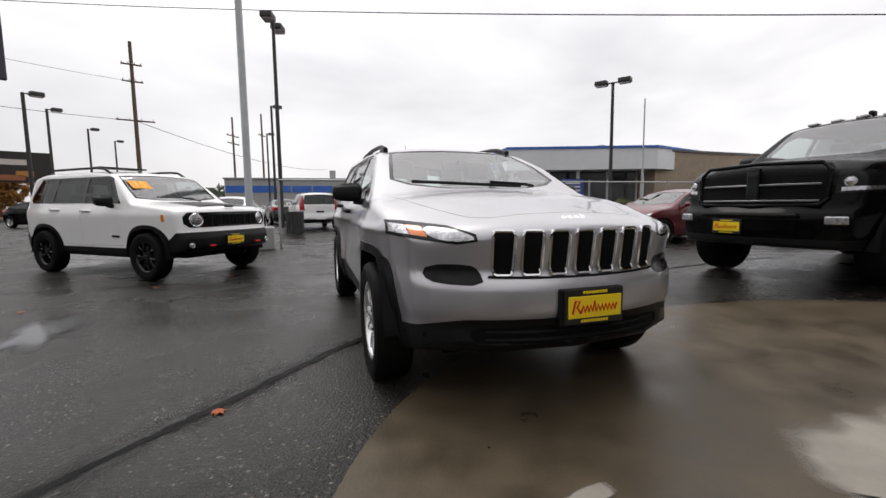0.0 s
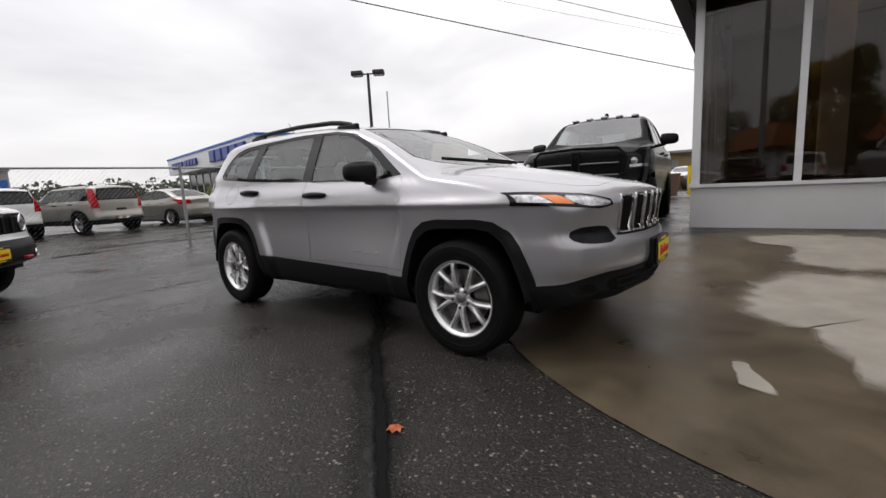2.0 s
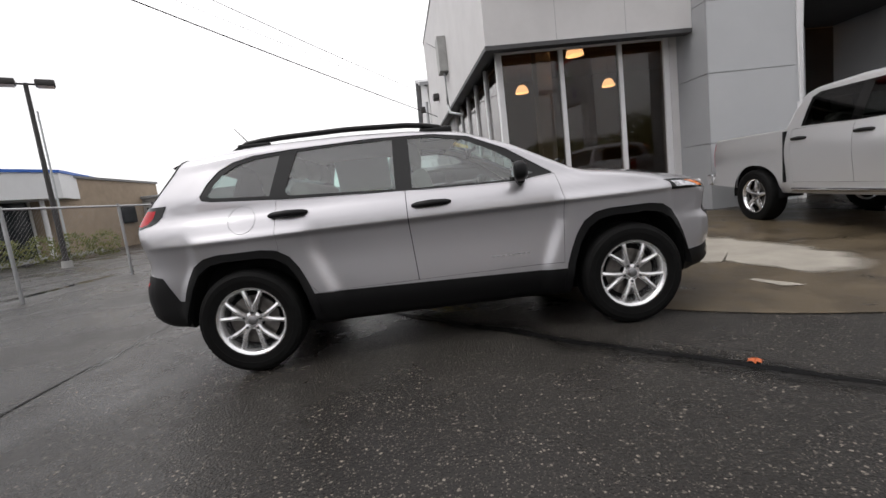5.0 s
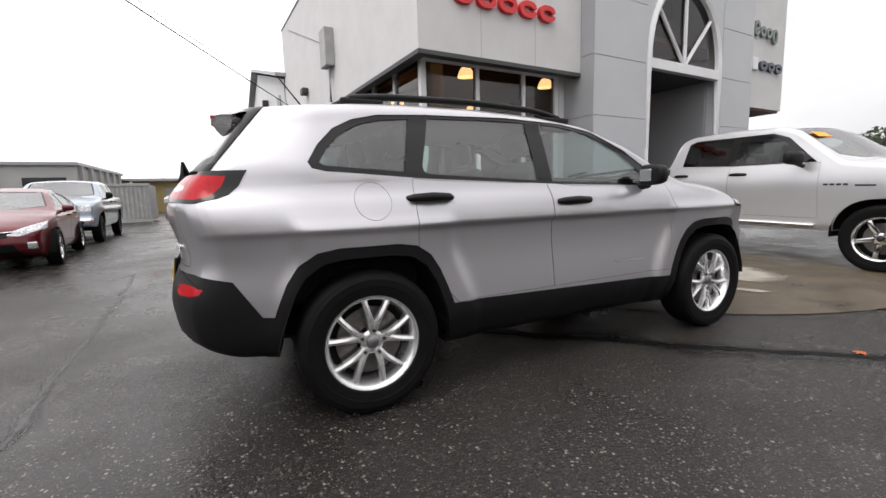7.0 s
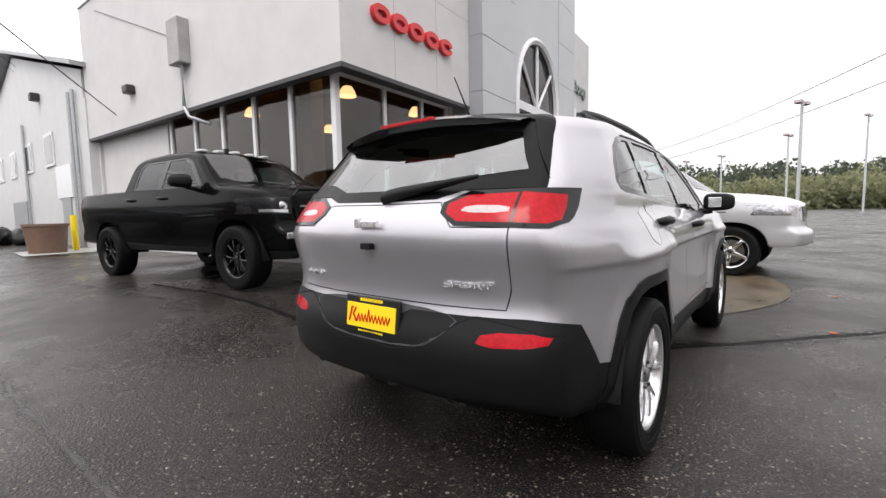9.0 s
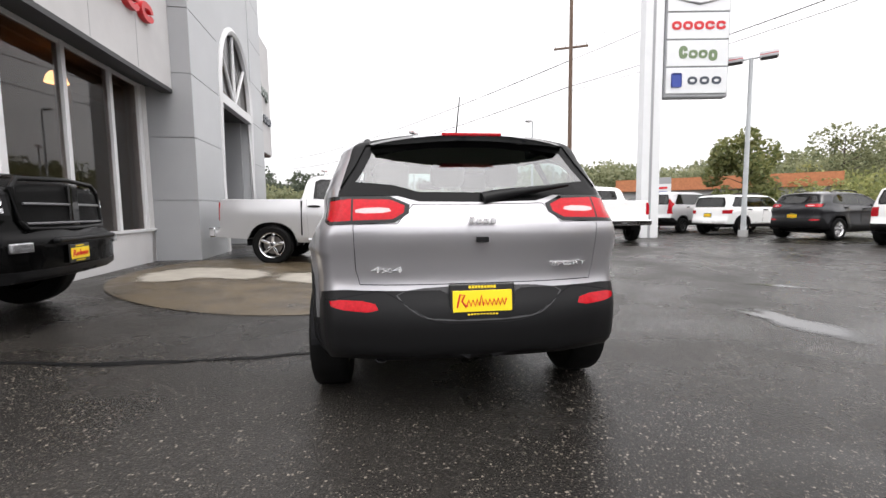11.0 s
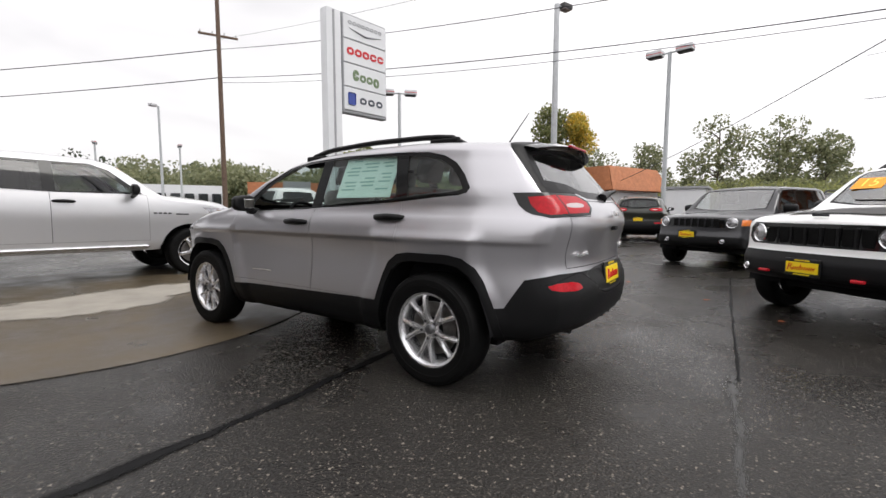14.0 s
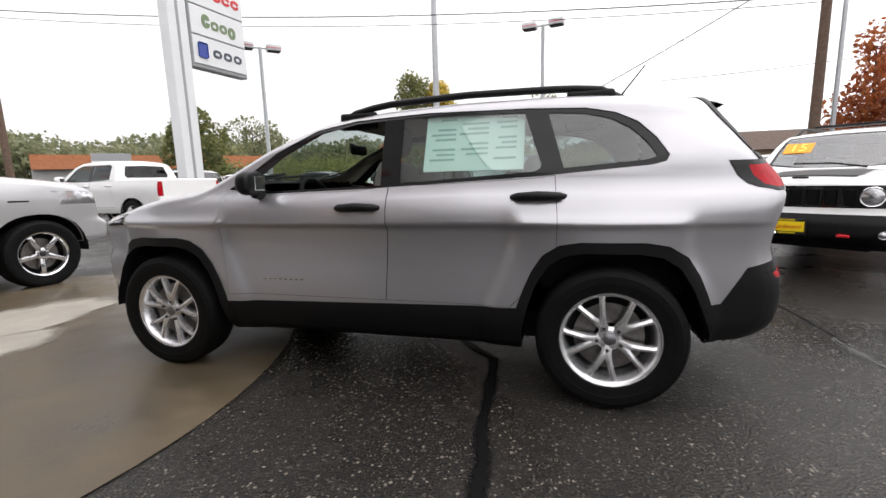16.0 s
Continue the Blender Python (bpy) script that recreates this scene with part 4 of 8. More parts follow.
def seats(car, rows_, zf=0.62, w=0.5, mt=None, wheelx=None, backs=0.62):
    for x, ys in rows_:
        for y in ys:
            b = box(x - 0.02, y - w / 2, zf - 0.1, x + 0.5, y + w / 2, zf + 0.08, 0.05)
            so = part("seat", b, mt or SEAT, car, smooth=50)
            b = box(-0.07, -w / 2 + 0.02, 0, 0.07, w / 2 - 0.02, backs, 0.06)
            bmesh.ops.transform(b, matrix=pose(x - 0.02, y, zf, 0, -14), verts=b.verts)
            part("seat_back", b, mt or SEAT, so, smooth=50)
            b = box(-0.05, -0.13, backs + 0.03, 0.05, 0.13, backs + 0.21, 0.05)
            bmesh.ops.transform(b, matrix=pose(x - 0.03, y, zf, 0, -12), verts=b.verts)
            part("head_restraint", b, mt or SEAT, so, smooth=50)
    if wheelx:
        x, y, z = wheelx
        b = bmesh.new()
        pts = [(x + 0.08 * math.sin(a), y + 0.185 * math.cos(a), z + 0.17 * math.sin(a)) for a in np.linspace(0, 2 * math.pi, 25)]
        tube(pts, 0.016, 8, b)
        cyl(0.06, 0.05, (x, y, z), (x + 0.08, y, z - 0.04), 10, b)
        part("steering_wheel", b, INNER, car, smooth=50)
        part("dashboard", box(x + 0.08, -0.66, z - 0.35, x + 0.62, 0.66, z + 0.06, 0.06), INNER, car, smooth=50)


def repaint(car, m, old, paint, label, name, group=""):
    """A copy of a vehicle at the pose m in another colour."""
    c = copy_thing(car, m)
    c.name = name
    tagged(c, label, group=group)
    for o in c.children_recursive:
        if o.type == "MESH" and old.name in [k.name for k in o.data.materials if k]:
            o.data = o.data.copy()
            for i, k in enumerate(o.data.materials):
                if k and k.name == old.name:
                    o.data.materials[i] = paint
    return c

SIDE_SUV = [(0.0, -0.14), (0.24, -0.13), (0.32, -0.06), (0.42, -0.025), (0.5, -0.025), (0.6, -0.032), (0.72, -0.04), (0.82, -0.04), (0.9, -0.032), (0.913, -0.026), (0.93, 0.0), (1.0, -0.008), (1.06, -0.03), (1.12, -0.075), (2.6, -0.075)]

MIDSUV = dict(
    fair=True, stations=150, trap=(0.29, 0.452, 0.435, 0.1), open=((1, 0),), flare=0.026, crease=0.922, sharp=0.006, rows=36, arch_wide=0.93, x0=-2.24, x1=2.26, xf=1.25, xr=-1.2, cf=0.42, cr=0.26, pf=2.5, pr=3.2, round=0.1, soft=0.09,
    top=[(2.26, 1.0), (2.05, 1.045), (1.7, 1.105), (1.34, 1.15), (1.06, 1.185), (0.62, 1.40), (0.25, 1.555), (-0.1, 1.61), (-0.57, 1.63), (-1.05, 1.625), (-1.5, 1.6), (-2.24, 1.57)],
    plan=[(2.26, 0.80), (2.0, 0.845), (1.7, 0.885), (1.35, 0.925), (0.8, 0.905), (0.0, 0.905), (-0.8, 0.91), (-1.35, 0.93), (-1.75, 0.905), (-2.0, 0.86), (-2.24, 0.80)],
    bot=[(2.26, 0.36), (1.9, 0.3), (1.72, 0.3), (0.9, 0.26), (-0.85, 0.27), (-1.7, 0.34), (-2.24, 0.37)],
    belt=[(2.3, 1.2), (0.9, 1.12), (0, 1.13), (-1.0, 1.17), (-1.7, 1.22), (-2.3, 1.25)],
    rad=[(2.26, 0.06), (1.1, 0.05), (0.6, 0.06), (0, 0.09), (-2.3, 0.09)],
    edge=[(2.26, 0.2), (1.1, 0.12), (0.6, 0.06), (0, 0.12), (-2.3, 0.13)],
    crown=[(2.26, 0.05), (1.1, 0.05), (0.6, 0.03), (0, 0.045), (-2.3, 0.045)],
    side=SIDE_SUV, tumble=0.36,
    nose=[(0.2, -0.18), (0.3, -0.075), (0.36, -0.025), (0.42, -0.03), (0.5, -0.035), (0.54, -0.005), (0.6, 0.0), (0.69, -0.002), (0.725, -0.035), (0.745, -0.05), (0.9, -0.02), (0.955, -0.025), (0.985, -0.06), (1.02, -0.12), (1.1, -0.2), (2.6, -0.2)],
    tail=[(0.2, 0.2), (0.36, 0.1), (0.44, 0.02), (0.58, 0.0), (0.66, 0.01), (0.74, 0.045), (0.8, 0.06), (0.9, 0.042), (1.0, 0.015), (1.05, 0.01), (1.12, 0.04), (1.18, 0.09), (1.45, 0.33), (1.5, 0.36), (1.62, 0.38), (2.6, 0.38)],
    R=0.362, rim=0.236, tw=0.225, track=0.905, xa=1.35, xb=-1.35, wstyle="double5", arch=0.435, lip=0.054,
    cowl=1.16,
    wind=[(1.09, 0.0), (1.06, 0.3), (0.95, 0.56), (0.84, 0.675), (0.55, 0.625), (0.25, 0.565), (0.27, 0.3), (0.285, 0.0)],
    back=[(0.0, 1.18), (0.3, 1.185), (0.44, 1.225), (0.7, 1.25), (0.62, 1.38), (0.565, 1.5), (0.3, 1.53), (0.0, 1.535)], backx=-1.75, backrim=0.05, glassr=glass("rear_tint", (0.66, 0.78, 0.75), 3.1),
    dlo=[(0.86, 1.135), (0.56, 1.345), (0.3, 1.47), (0.05, 1.515), (-0.4, 1.53), (-0.95, 1.515), (-1.22, 1.497), (-1.36, 1.465), (-1.46, 1.415), (-1.54, 1.335), (-1.595, 1.25), (-1.58, 1.22), (-1.52, 1.205), (-1.0, 1.165), (0.0, 1.12), (0.6, 1.105)],
    panes=[([(0.72, 1.15), (0.5, 1.325), (0.27, 1.445), (0.05, 1.493), (-0.13, 1.502), (-0.14, 1.14), (0.55, 1.12)], glass("front_door_glass", (0.7, 0.85, 0.81), 2.25)),
           ([(-0.245, 1.506), (-0.6, 1.506), (-0.92, 1.495), (-1.01, 1.23), (-1.005, 1.205), (-0.98, 1.19), (-0.255, 1.148)], glass("rear_door_glass", (0.66, 0.81, 0.77), 2.25)),
           ([(-1.04, 1.486), (-1.21, 1.47), (-1.335, 1.438), (-1.425, 1.388), (-1.495, 1.318), (-1.542, 1.25), (-1.53, 1.238), (-1.495, 1.23), (-1.12, 1.202)], glass("quarter_glass", (0.46, 0.56, 0.54), 2.15))],
    doors=[[(0.87, 1.13), (0.9, 0.95), (0.87, 0.5), (-0.165, 0.5), (-0.19, 0.9), (-0.19, 1.135), (0.0, 1.115), (0.6, 1.1)],
           [(-0.19, 1.135), (-0.19, 0.9), (-0.165, 0.5), (-0.86, 0.5), (-0.95, 0.6), (-1.09, 0.8), (-1.095, 0.95), (-1.08, 1.17), (-1.0, 1.16), (-0.5, 1.14)]],
    clad=[(-2.6, 0.0), (-2.6, 0.74), (-2.1, 0.75), (-1.95, 0.72), (-1.84, 0.55), (-0.86, 0.5), (0.88, 0.455), (1.76, 0.46), (1.95, 0.48), (2.12, 0.525), (2.6, 0.545), (2.6, 0.0)],
    handles=[(-0.02, 1.02, 0.895), (-1.0, 1.065, 0.885)],
    mir=(0.62, 0.96, 1.17, 0.06, 0.11, 0.075),
    frontx=1.5, rearx=-1.7, floor=0.28, well_rise=0.1, lining=TAN,
)



MESH = mat("grille_mesh", (0.005, 0.005, 0.005), 0.6, spec=0.08, bump=0.8, bscale=260)
def slot_outline(y):
    return [(y + u, z) for u, z in ((-0.03, 0.736), (0.03, 0.736), (0.04, 0.745), (0.045, 0.765), (0.05, 0.925), (0.046, 0.94), (0.036, 0.947), (-0.036, 0.947), (-0.046, 0.94), (-0.05, 0.925), (-0.045, 0.765), (-0.04, 0.745))]


slots = [(slot_outline(0.134 * k), MESH, "grille_slot", "black mesh grille slot") for k in range(4)]
MIDSUV["front"] = slots + [
    ([(0.72, 0.917), (0.785, 0.926), (0.795, 0.972), (0.735, 0.968)], AMBER, "turn_signal", "amber turn signal"),
    ([(0.789, 0.927), (0.855, 0.936), (0.855, 0.979), (0.799, 0.973)], HEADREFL, "headlamp_corner", "clear headlamp corner"),
    (chaikin([(0.53, 0.903), (0.62, 0.896), (0.716, 0.916), (0.731, 0.967), (0.62, 0.958), (0.535, 0.926)]), HEADREFL, "headlamp", "narrow clear headlamp"),
    ([(0.515, 0.898), (0.6, 0.884), (0.7, 0.896), (0.865, 0.92), (0.865, 0.994), (0.8, 0.992), (0.62, 0.97), (0.52, 0.932)], GLOSSBLACK, "headlamp_bezel", "black headlamp bezel"),
    (chaikin([(0.49, 0.69), (0.69, 0.695), (0.745, 0.725), (0.725, 0.785), (0.55, 0.79), (0.5, 0.76)]), SMOKED, "fog_lamp", "dark smoked fog lamp"),
    (chaikin([(-0.5, 0.395), (0.5, 0.395), (0.56, 0.45), (0.5, 0.495), (-0.5, 0.495), (-0.56, 0.45)]), MESH, "lower_grille", "dark lower grille opening"),
    (chaikin([(0.6, 0.4), (0.74, 0.41), (0.745, 0.455), (0.62, 0.475)]), GLOSSBLACK, "bumper_vent", "gloss black bumper vent"),
]
MIDSUV["rear"] = [
    (chaikin([(0.43, 1.131), (0.61, 1.127), (0.61, 1.153), (0.45, 1.158)], 1), CLEARLENS, "reverse_lamp", "frosted reverse lamp"),
    ([(0.375, 1.13), (0.43, 1.1), (0.622, 1.095), (0.622, 1.2), (0.44, 1.195), (0.37, 1.165)], REDLENS, "tail_lamp", "red tail lamp"),
    ([(0.632, 1.095), (0.735, 1.088), (0.757, 1.1), (0.75, 1.19), (0.632, 1.202)], REDLENS, "outer_tail_lamp", "red outer tail lamp"),
    ([(0.35, 1.13), (0.42, 1.085), (0.745, 1.072), (0.774, 1.09), (0.77, 1.215), (0.44, 1.212), (0.345, 1.17)], GLOSSBLACK, "tail_lamp_bezel", "gloss black lamp bezel"),
    (chaikin([(0.5, 0.645), (0.74, 0.655), (0.76, 0.7), (0.53, 0.7)]), REDLENS, "bumper_reflector", "red bumper reflector"),
]
MIDSUV["rearx"] = -1.5
MIDSUV["sidebits"] = [
    ([(-1.71, 1.57), (-1.77, 1.5), (-1.95, 1.28), (-2.0, 1.216), (-2.4, 1.216), (-2.4, 1.57)], SATINBLACK, "pillar_panel", "black rear pillar panel")]
MIDSUV["rdoors"] = [([(-0.6, 0.775), (0.6, 0.775), (0.62, 0.85), (0.625, 1.08), (0.41, 1.082), (0.33, 1.175), (0.0, 1.172), (-0.33, 1.175), (-0.41, 1.082), (-0.625, 1.08), (-0.62, 0.85)], "tailgate", "silver tailgate")]
MIDSUV["hoods"] = [([(2.045, 0.0), (2.03, -0.4), (1.95, -0.5), (1.6, -0.64), (1.13, -0.75), (1.13, 0.75), (1.6, 0.64), (1.95, 0.5), (2.03, 0.4)], "hood", "silver hood with water beads")]


def variant(base, **kw):
    d = dict(base)
    d.update(kw)
    return d


def scaled(sp, fx, fz, dz=0.0):
    """The same vehicle, longer by fx and higher by fz."""
    d = dict(sp)
    for k in ("x0", "x1", "xf", "xr", "xa", "xb", "backx", "frontx", "rearx"):
        if k in sp:
            d[k] = sp[k] * fx
    for k in ("top", "belt", "bot"):
        d[k] = [(x * fx, z * fz) for x, z in sp[k]]
    for k in ("plan", "rad", "edge", "crown", "wind"):
        d[k] = [(x * fx, z) for x, z in sp[k]]
    d["side"] = [(z * fz, v) for z, v in sp["side"]]
    d["nose"], d["tail"] = [(z * fz, v) for z, v in sp["nose"]], [(z * fz, v) for z, v in sp["tail"]]
    d["cowl"] = sp["cowl"] * fz
    for k in ("dlo", "clad"):
        if k in sp:
            d[k] = [(x * fx, z * fz) for x, z in sp[k]]
    d["panes"] = [([(x * fx, z * fz) for x, z in p], g) for p, g in sp["panes"]]
    d["doors"] = [[(x * fx, z * fz) for x, z in p] for p in sp.get("doors", [])]
    if "back" in sp:
        d["back"] = [(y, z * fz) for y, z in sp["back"]] if sp.get("backview", "yz") == "yz" else [(y, x * fx) for y, x in sp["back"]]
    d["handles"] = [(x * fx, z * fz, y) for x, z, y in sp.get("handles", [])]
    if "mir" in sp:
        a = sp["mir"]
        d["mir"] = (a[0] * fx, a[1], a[2] * fz, *a[3:])
    for k in ("front", "rear"):
        d[k] = [([(y, z * fz) for y, z in p], m, n, l) for p, m, n, l in sp.get(k, [])]
    return d


BOXSUV = dict(
    fair=True,
    x0=-2.1, x1=2.1, xf=1.3, xr=-1.4, cf=0.2, cr=0.1, pf=2.6, pr=3.5, round=0.09, soft=0.05,
    top=[(2.1, 1.05), (1.9, 1.09), (1.5, 1.12), (1.0, 1.16), (0.92, 1.18), (0.45, 1.56), (0.3, 1.63), (-0.2, 1.68), (-1.4, 1.68), (-2.1, 1.62)],
    plan=[(2.1, 0.82), (1.6, 0.87), (1.25, 0.9), (0.6, 0.885), (-0.7, 0.885), (-1.3, 0.905), (-1.8, 0.87), (-2.1, 0.82)],
    bot=[(2.1, 0.43), (1.7, 0.38), (0.9, 0.32), (-0.85, 0.32), (-1.7, 0.4), (-2.1, 0.45)],
    belt=[(2.2, 1.1), (0, 1.12), (-2.2, 1.16)],
    rad=[(2.1, 0.06), (0.9, 0.05), (0.3, 0.07), (-2.1, 0.08)],
    edge=[(2.1, 0.12), (0.9, 0.08), (0.3, 0.08), (-2.1, 0.1)],
    crown=[(2.1, 0.04), (0.9, 0.03), (0.3, 0.035), (-2.1, 0.035)],
    side=[(0.0, -0.1), (0.3, -0.08), (0.4, -0.03), (0.55, -0.03), (0.8, -0.015), (0.95, 0.0), (1.05, -0.02), (1.12, -0.055), (2.6, -0.055)], tumble=0.2,
    nose=[(0.2, -0.15), (0.4, -0.06), (0.5, 0.0), (0.62, 0.0), (0.72, -0.05), (1.0, -0.08), (1.1, -0.12), (2.6, -0.12)],
    tail=[(0.2, 0.1), (0.42, 0.03), (0.55, 0.0), (0.66, 0.02), (0.74, 0.06), (1.1, 0.08), (1.6, 0.2), (2.6, 0.2)],
    R=0.35, rim=0.22, tw=0.22, track=0.89, xa=1.285, xb=-1.285, wstyle="black5", arch=0.43, lip=0.055,
    cowl=1.15,
    wind=[(0.96, 0.0), (0.93, 0.35), (0.85, 0.7), (0.6, 0.68), (0.36, 0.64), (0.38, 0.3), (0.385, 0.0)],
    back=[(0.0, 1.15), (0.64, 1.15), (0.66, 1.3), (0.58, 1.55), (0.0, 1.57)], backx=-1.6,
    dlo=[(0.7, 1.13), (0.42, 1.52), (0.3, 1.56), (-1.5, 1.56), (-1.78, 1.2), (-1.7, 1.15)],
    panes=[([(0.58, 1.15), (0.36, 1.49), (0.28, 1.53), (-0.2, 1.53), (-0.2, 1.15)], glass("side_glass", (0.35, 0.38, 0.38), 1.52)),
           ([(-0.3, 1.53), (-1.0, 1.53), (-1.05, 1.17), (-0.3, 1.15)], PRIVACY),
           ([(-1.13, 1.53), (-1.47, 1.53), (-1.68, 1.22), (-1.17, 1.18)], PRIVACY)],
    doors=[[(0.72, 1.12), (0.76, 0.5), (-0.24, 0.48), (-0.25, 1.12)], [(-0.25, 1.12), (-0.24, 0.48), (-0.8, 0.5), (-1.08, 0.85), (-1.09, 1.14)]],
    clad=[(-2.6, 0.0), (-2.6, 0.62), (-1.9, 0.62), (-1.7, 0.5), (1.7, 0.5), (1.9, 0.62), (2.6, 0.66), (2.6, 0.0)],
    handles=[(-0.12, 1.02, 0.87), (-0.95, 1.04, 0.87)],
    mir=(0.55, 0.97, 1.17, 0.07, 0.11, 0.085),
    rear=[([(0.6, 0.82), (0.8, 0.82), (0.8, 1.08), (0.6, 1.08)], REDLENS, "tail_lamp", "red tail lamp")],
    frontx=1.4, rearx=-1.6, floor=0.36,
)

SEDAN = dict(
    fair=True,
    x0=-2.27, x1=2.27, xf=1.3, xr=-1.4, cf=0.38, cr=0.3, pf=2.3, pr=2.6, round=0.1, soft=0.12,
    top=[(2.27, 0.74), (2.0, 0.83), (1.5, 0.93), (1.0, 0.99), (0.2, 1.34), (-0.2, 1.415), (-0.6, 1.41), (-1.0, 1.34), (-1.75, 1.06), (-2.0, 1.03), (-2.27, 1.0)],
    plan=[(2.27, 0.76), (1.7, 0.84), (1.35, 0.88), (0.5, 0.875), (-0.8, 0.875), (-1.35, 0.885), (-1.8, 0.84), (-2.27, 0.74)],
    bot=[(2.27, 0.3), (1.9, 0.2), (-1.9, 0.22), (-2.27, 0.34)],
    belt=[(2.3, 0.95), (0.9, 0.95), (-1.0, 1.0), (-2.3, 1.05)],
    rad=[(2.27, 0.06), (1.0, 0.05), (0, 0.09), (-1.0, 0.08), (-2.3, 0.07)],
    edge=[(2.27, 0.16), (1.0, 0.1), (0, 0.12), (-1.2, 0.1), (-2.3, 0.12)],
    crown=[(2.27, 0.05), (1.0, 0.04), (0, 0.04), (-2.3, 0.035)],
    side=[(0.0, -0.1), (0.25, -0.06), (0.35, -0.03), (0.55, -0.03), (0.75, 0.0), (0.85, -0.01), (0.95, -0.06), (2.6, -0.06)], tumble=0.5,
    nose=[(0.15, -0.14), (0.3, -0.04), (0.45, 0.0), (0.6, -0.02), (0.75, -0.1), (1.0, -0.2), (2.6, -0.2)],
    tail=[(0.2, 0.12), (0.4, 0.02), (0.6, 0.0), (0.8, 0.05), (1.05, 0.04), (2.6, 0.04)],
    R=0.32, rim=0.215, tw=0.21, track=0.87, xa=1.35, xb=-1.35, wstyle="seven", arch=0.37, lip=0,
    cowl=0.97,
    wind=[(1.0, 0.0), (0.95, 0.35), (0.78, 0.68), (0.5, 0.62), (0.14, 0.54), (0.2, 0.3), (0.22, 0.0)],
    back=[(0.0, -1.72), (0.5, -1.66), (0.62, -1.55), (0.53, -1.05), (0.3, -1.0), (0.0, -0.98)], backview="xy", backx=-0.9,
    dlo=[(0.8, 0.98), (0.4, 1.2), (0.05, 1.32), (-0.4, 1.35), (-0.9, 1.28), (-1.4, 1.1), (-1.35, 1.05), (-0.6, 1.0)],
    panes=[([(0.66, 1.0), (0.36, 1.175), (0.05, 1.285), (-0.2, 1.31), (-0.22, 1.01)], glass("sedan_glass", (0.35, 0.38, 0.38), 1.52)),
           ([(-0.3, 1.31), (-0.5, 1.315), (-0.88, 1.25), (-1.1, 1.16), (-1.1, 1.06), (-0.3, 1.01)], PRIVACY)],
    doors=[[(0.78, 0.97), (0.82, 0.4), (-0.24, 0.36), (-0.26, 0.98)], [(-0.26, 0.98), (-0.24, 0.36), (-0.85, 0.4), (-1.08, 0.7), (-1.12, 1.03)]],
    handles=[(-0.1, 0.86, 0.86), (-0.95, 0.88, 0.86)], handlemat=None,
    mir=(0.6, 0.95, 1.0, 0.05, 0.09, 0.06),
    front=[([(0.36, 0.6), (0.5, 0.58), (0.8, 0.68), (0.8, 0.8), (0.62, 0.74), (0.4, 0.66)], HEADREFL, "headlamp", "clear swept headlamp"),
           ([(-0.36, 0.56), (0.36, 0.56), (0.4, 0.63), (-0.4, 0.63)], GLOSSBLACK, "grille", "dark upper grille"),
           ([(-0.5, 0.3), (0.5, 0.3), (0.42, 0.46), (-0.42, 0.46)], PLASTIC, "lower_grille", "black lower grille")],
    rear=[([(0.5, 0.8), (0.8, 0.78), (0.82, 0.98), (0.56, 0.95)], REDLENS, "tail_lamp", "red tail lamp")],
    frontx=1.3, rearx=-1.5, floor=0.22,
)

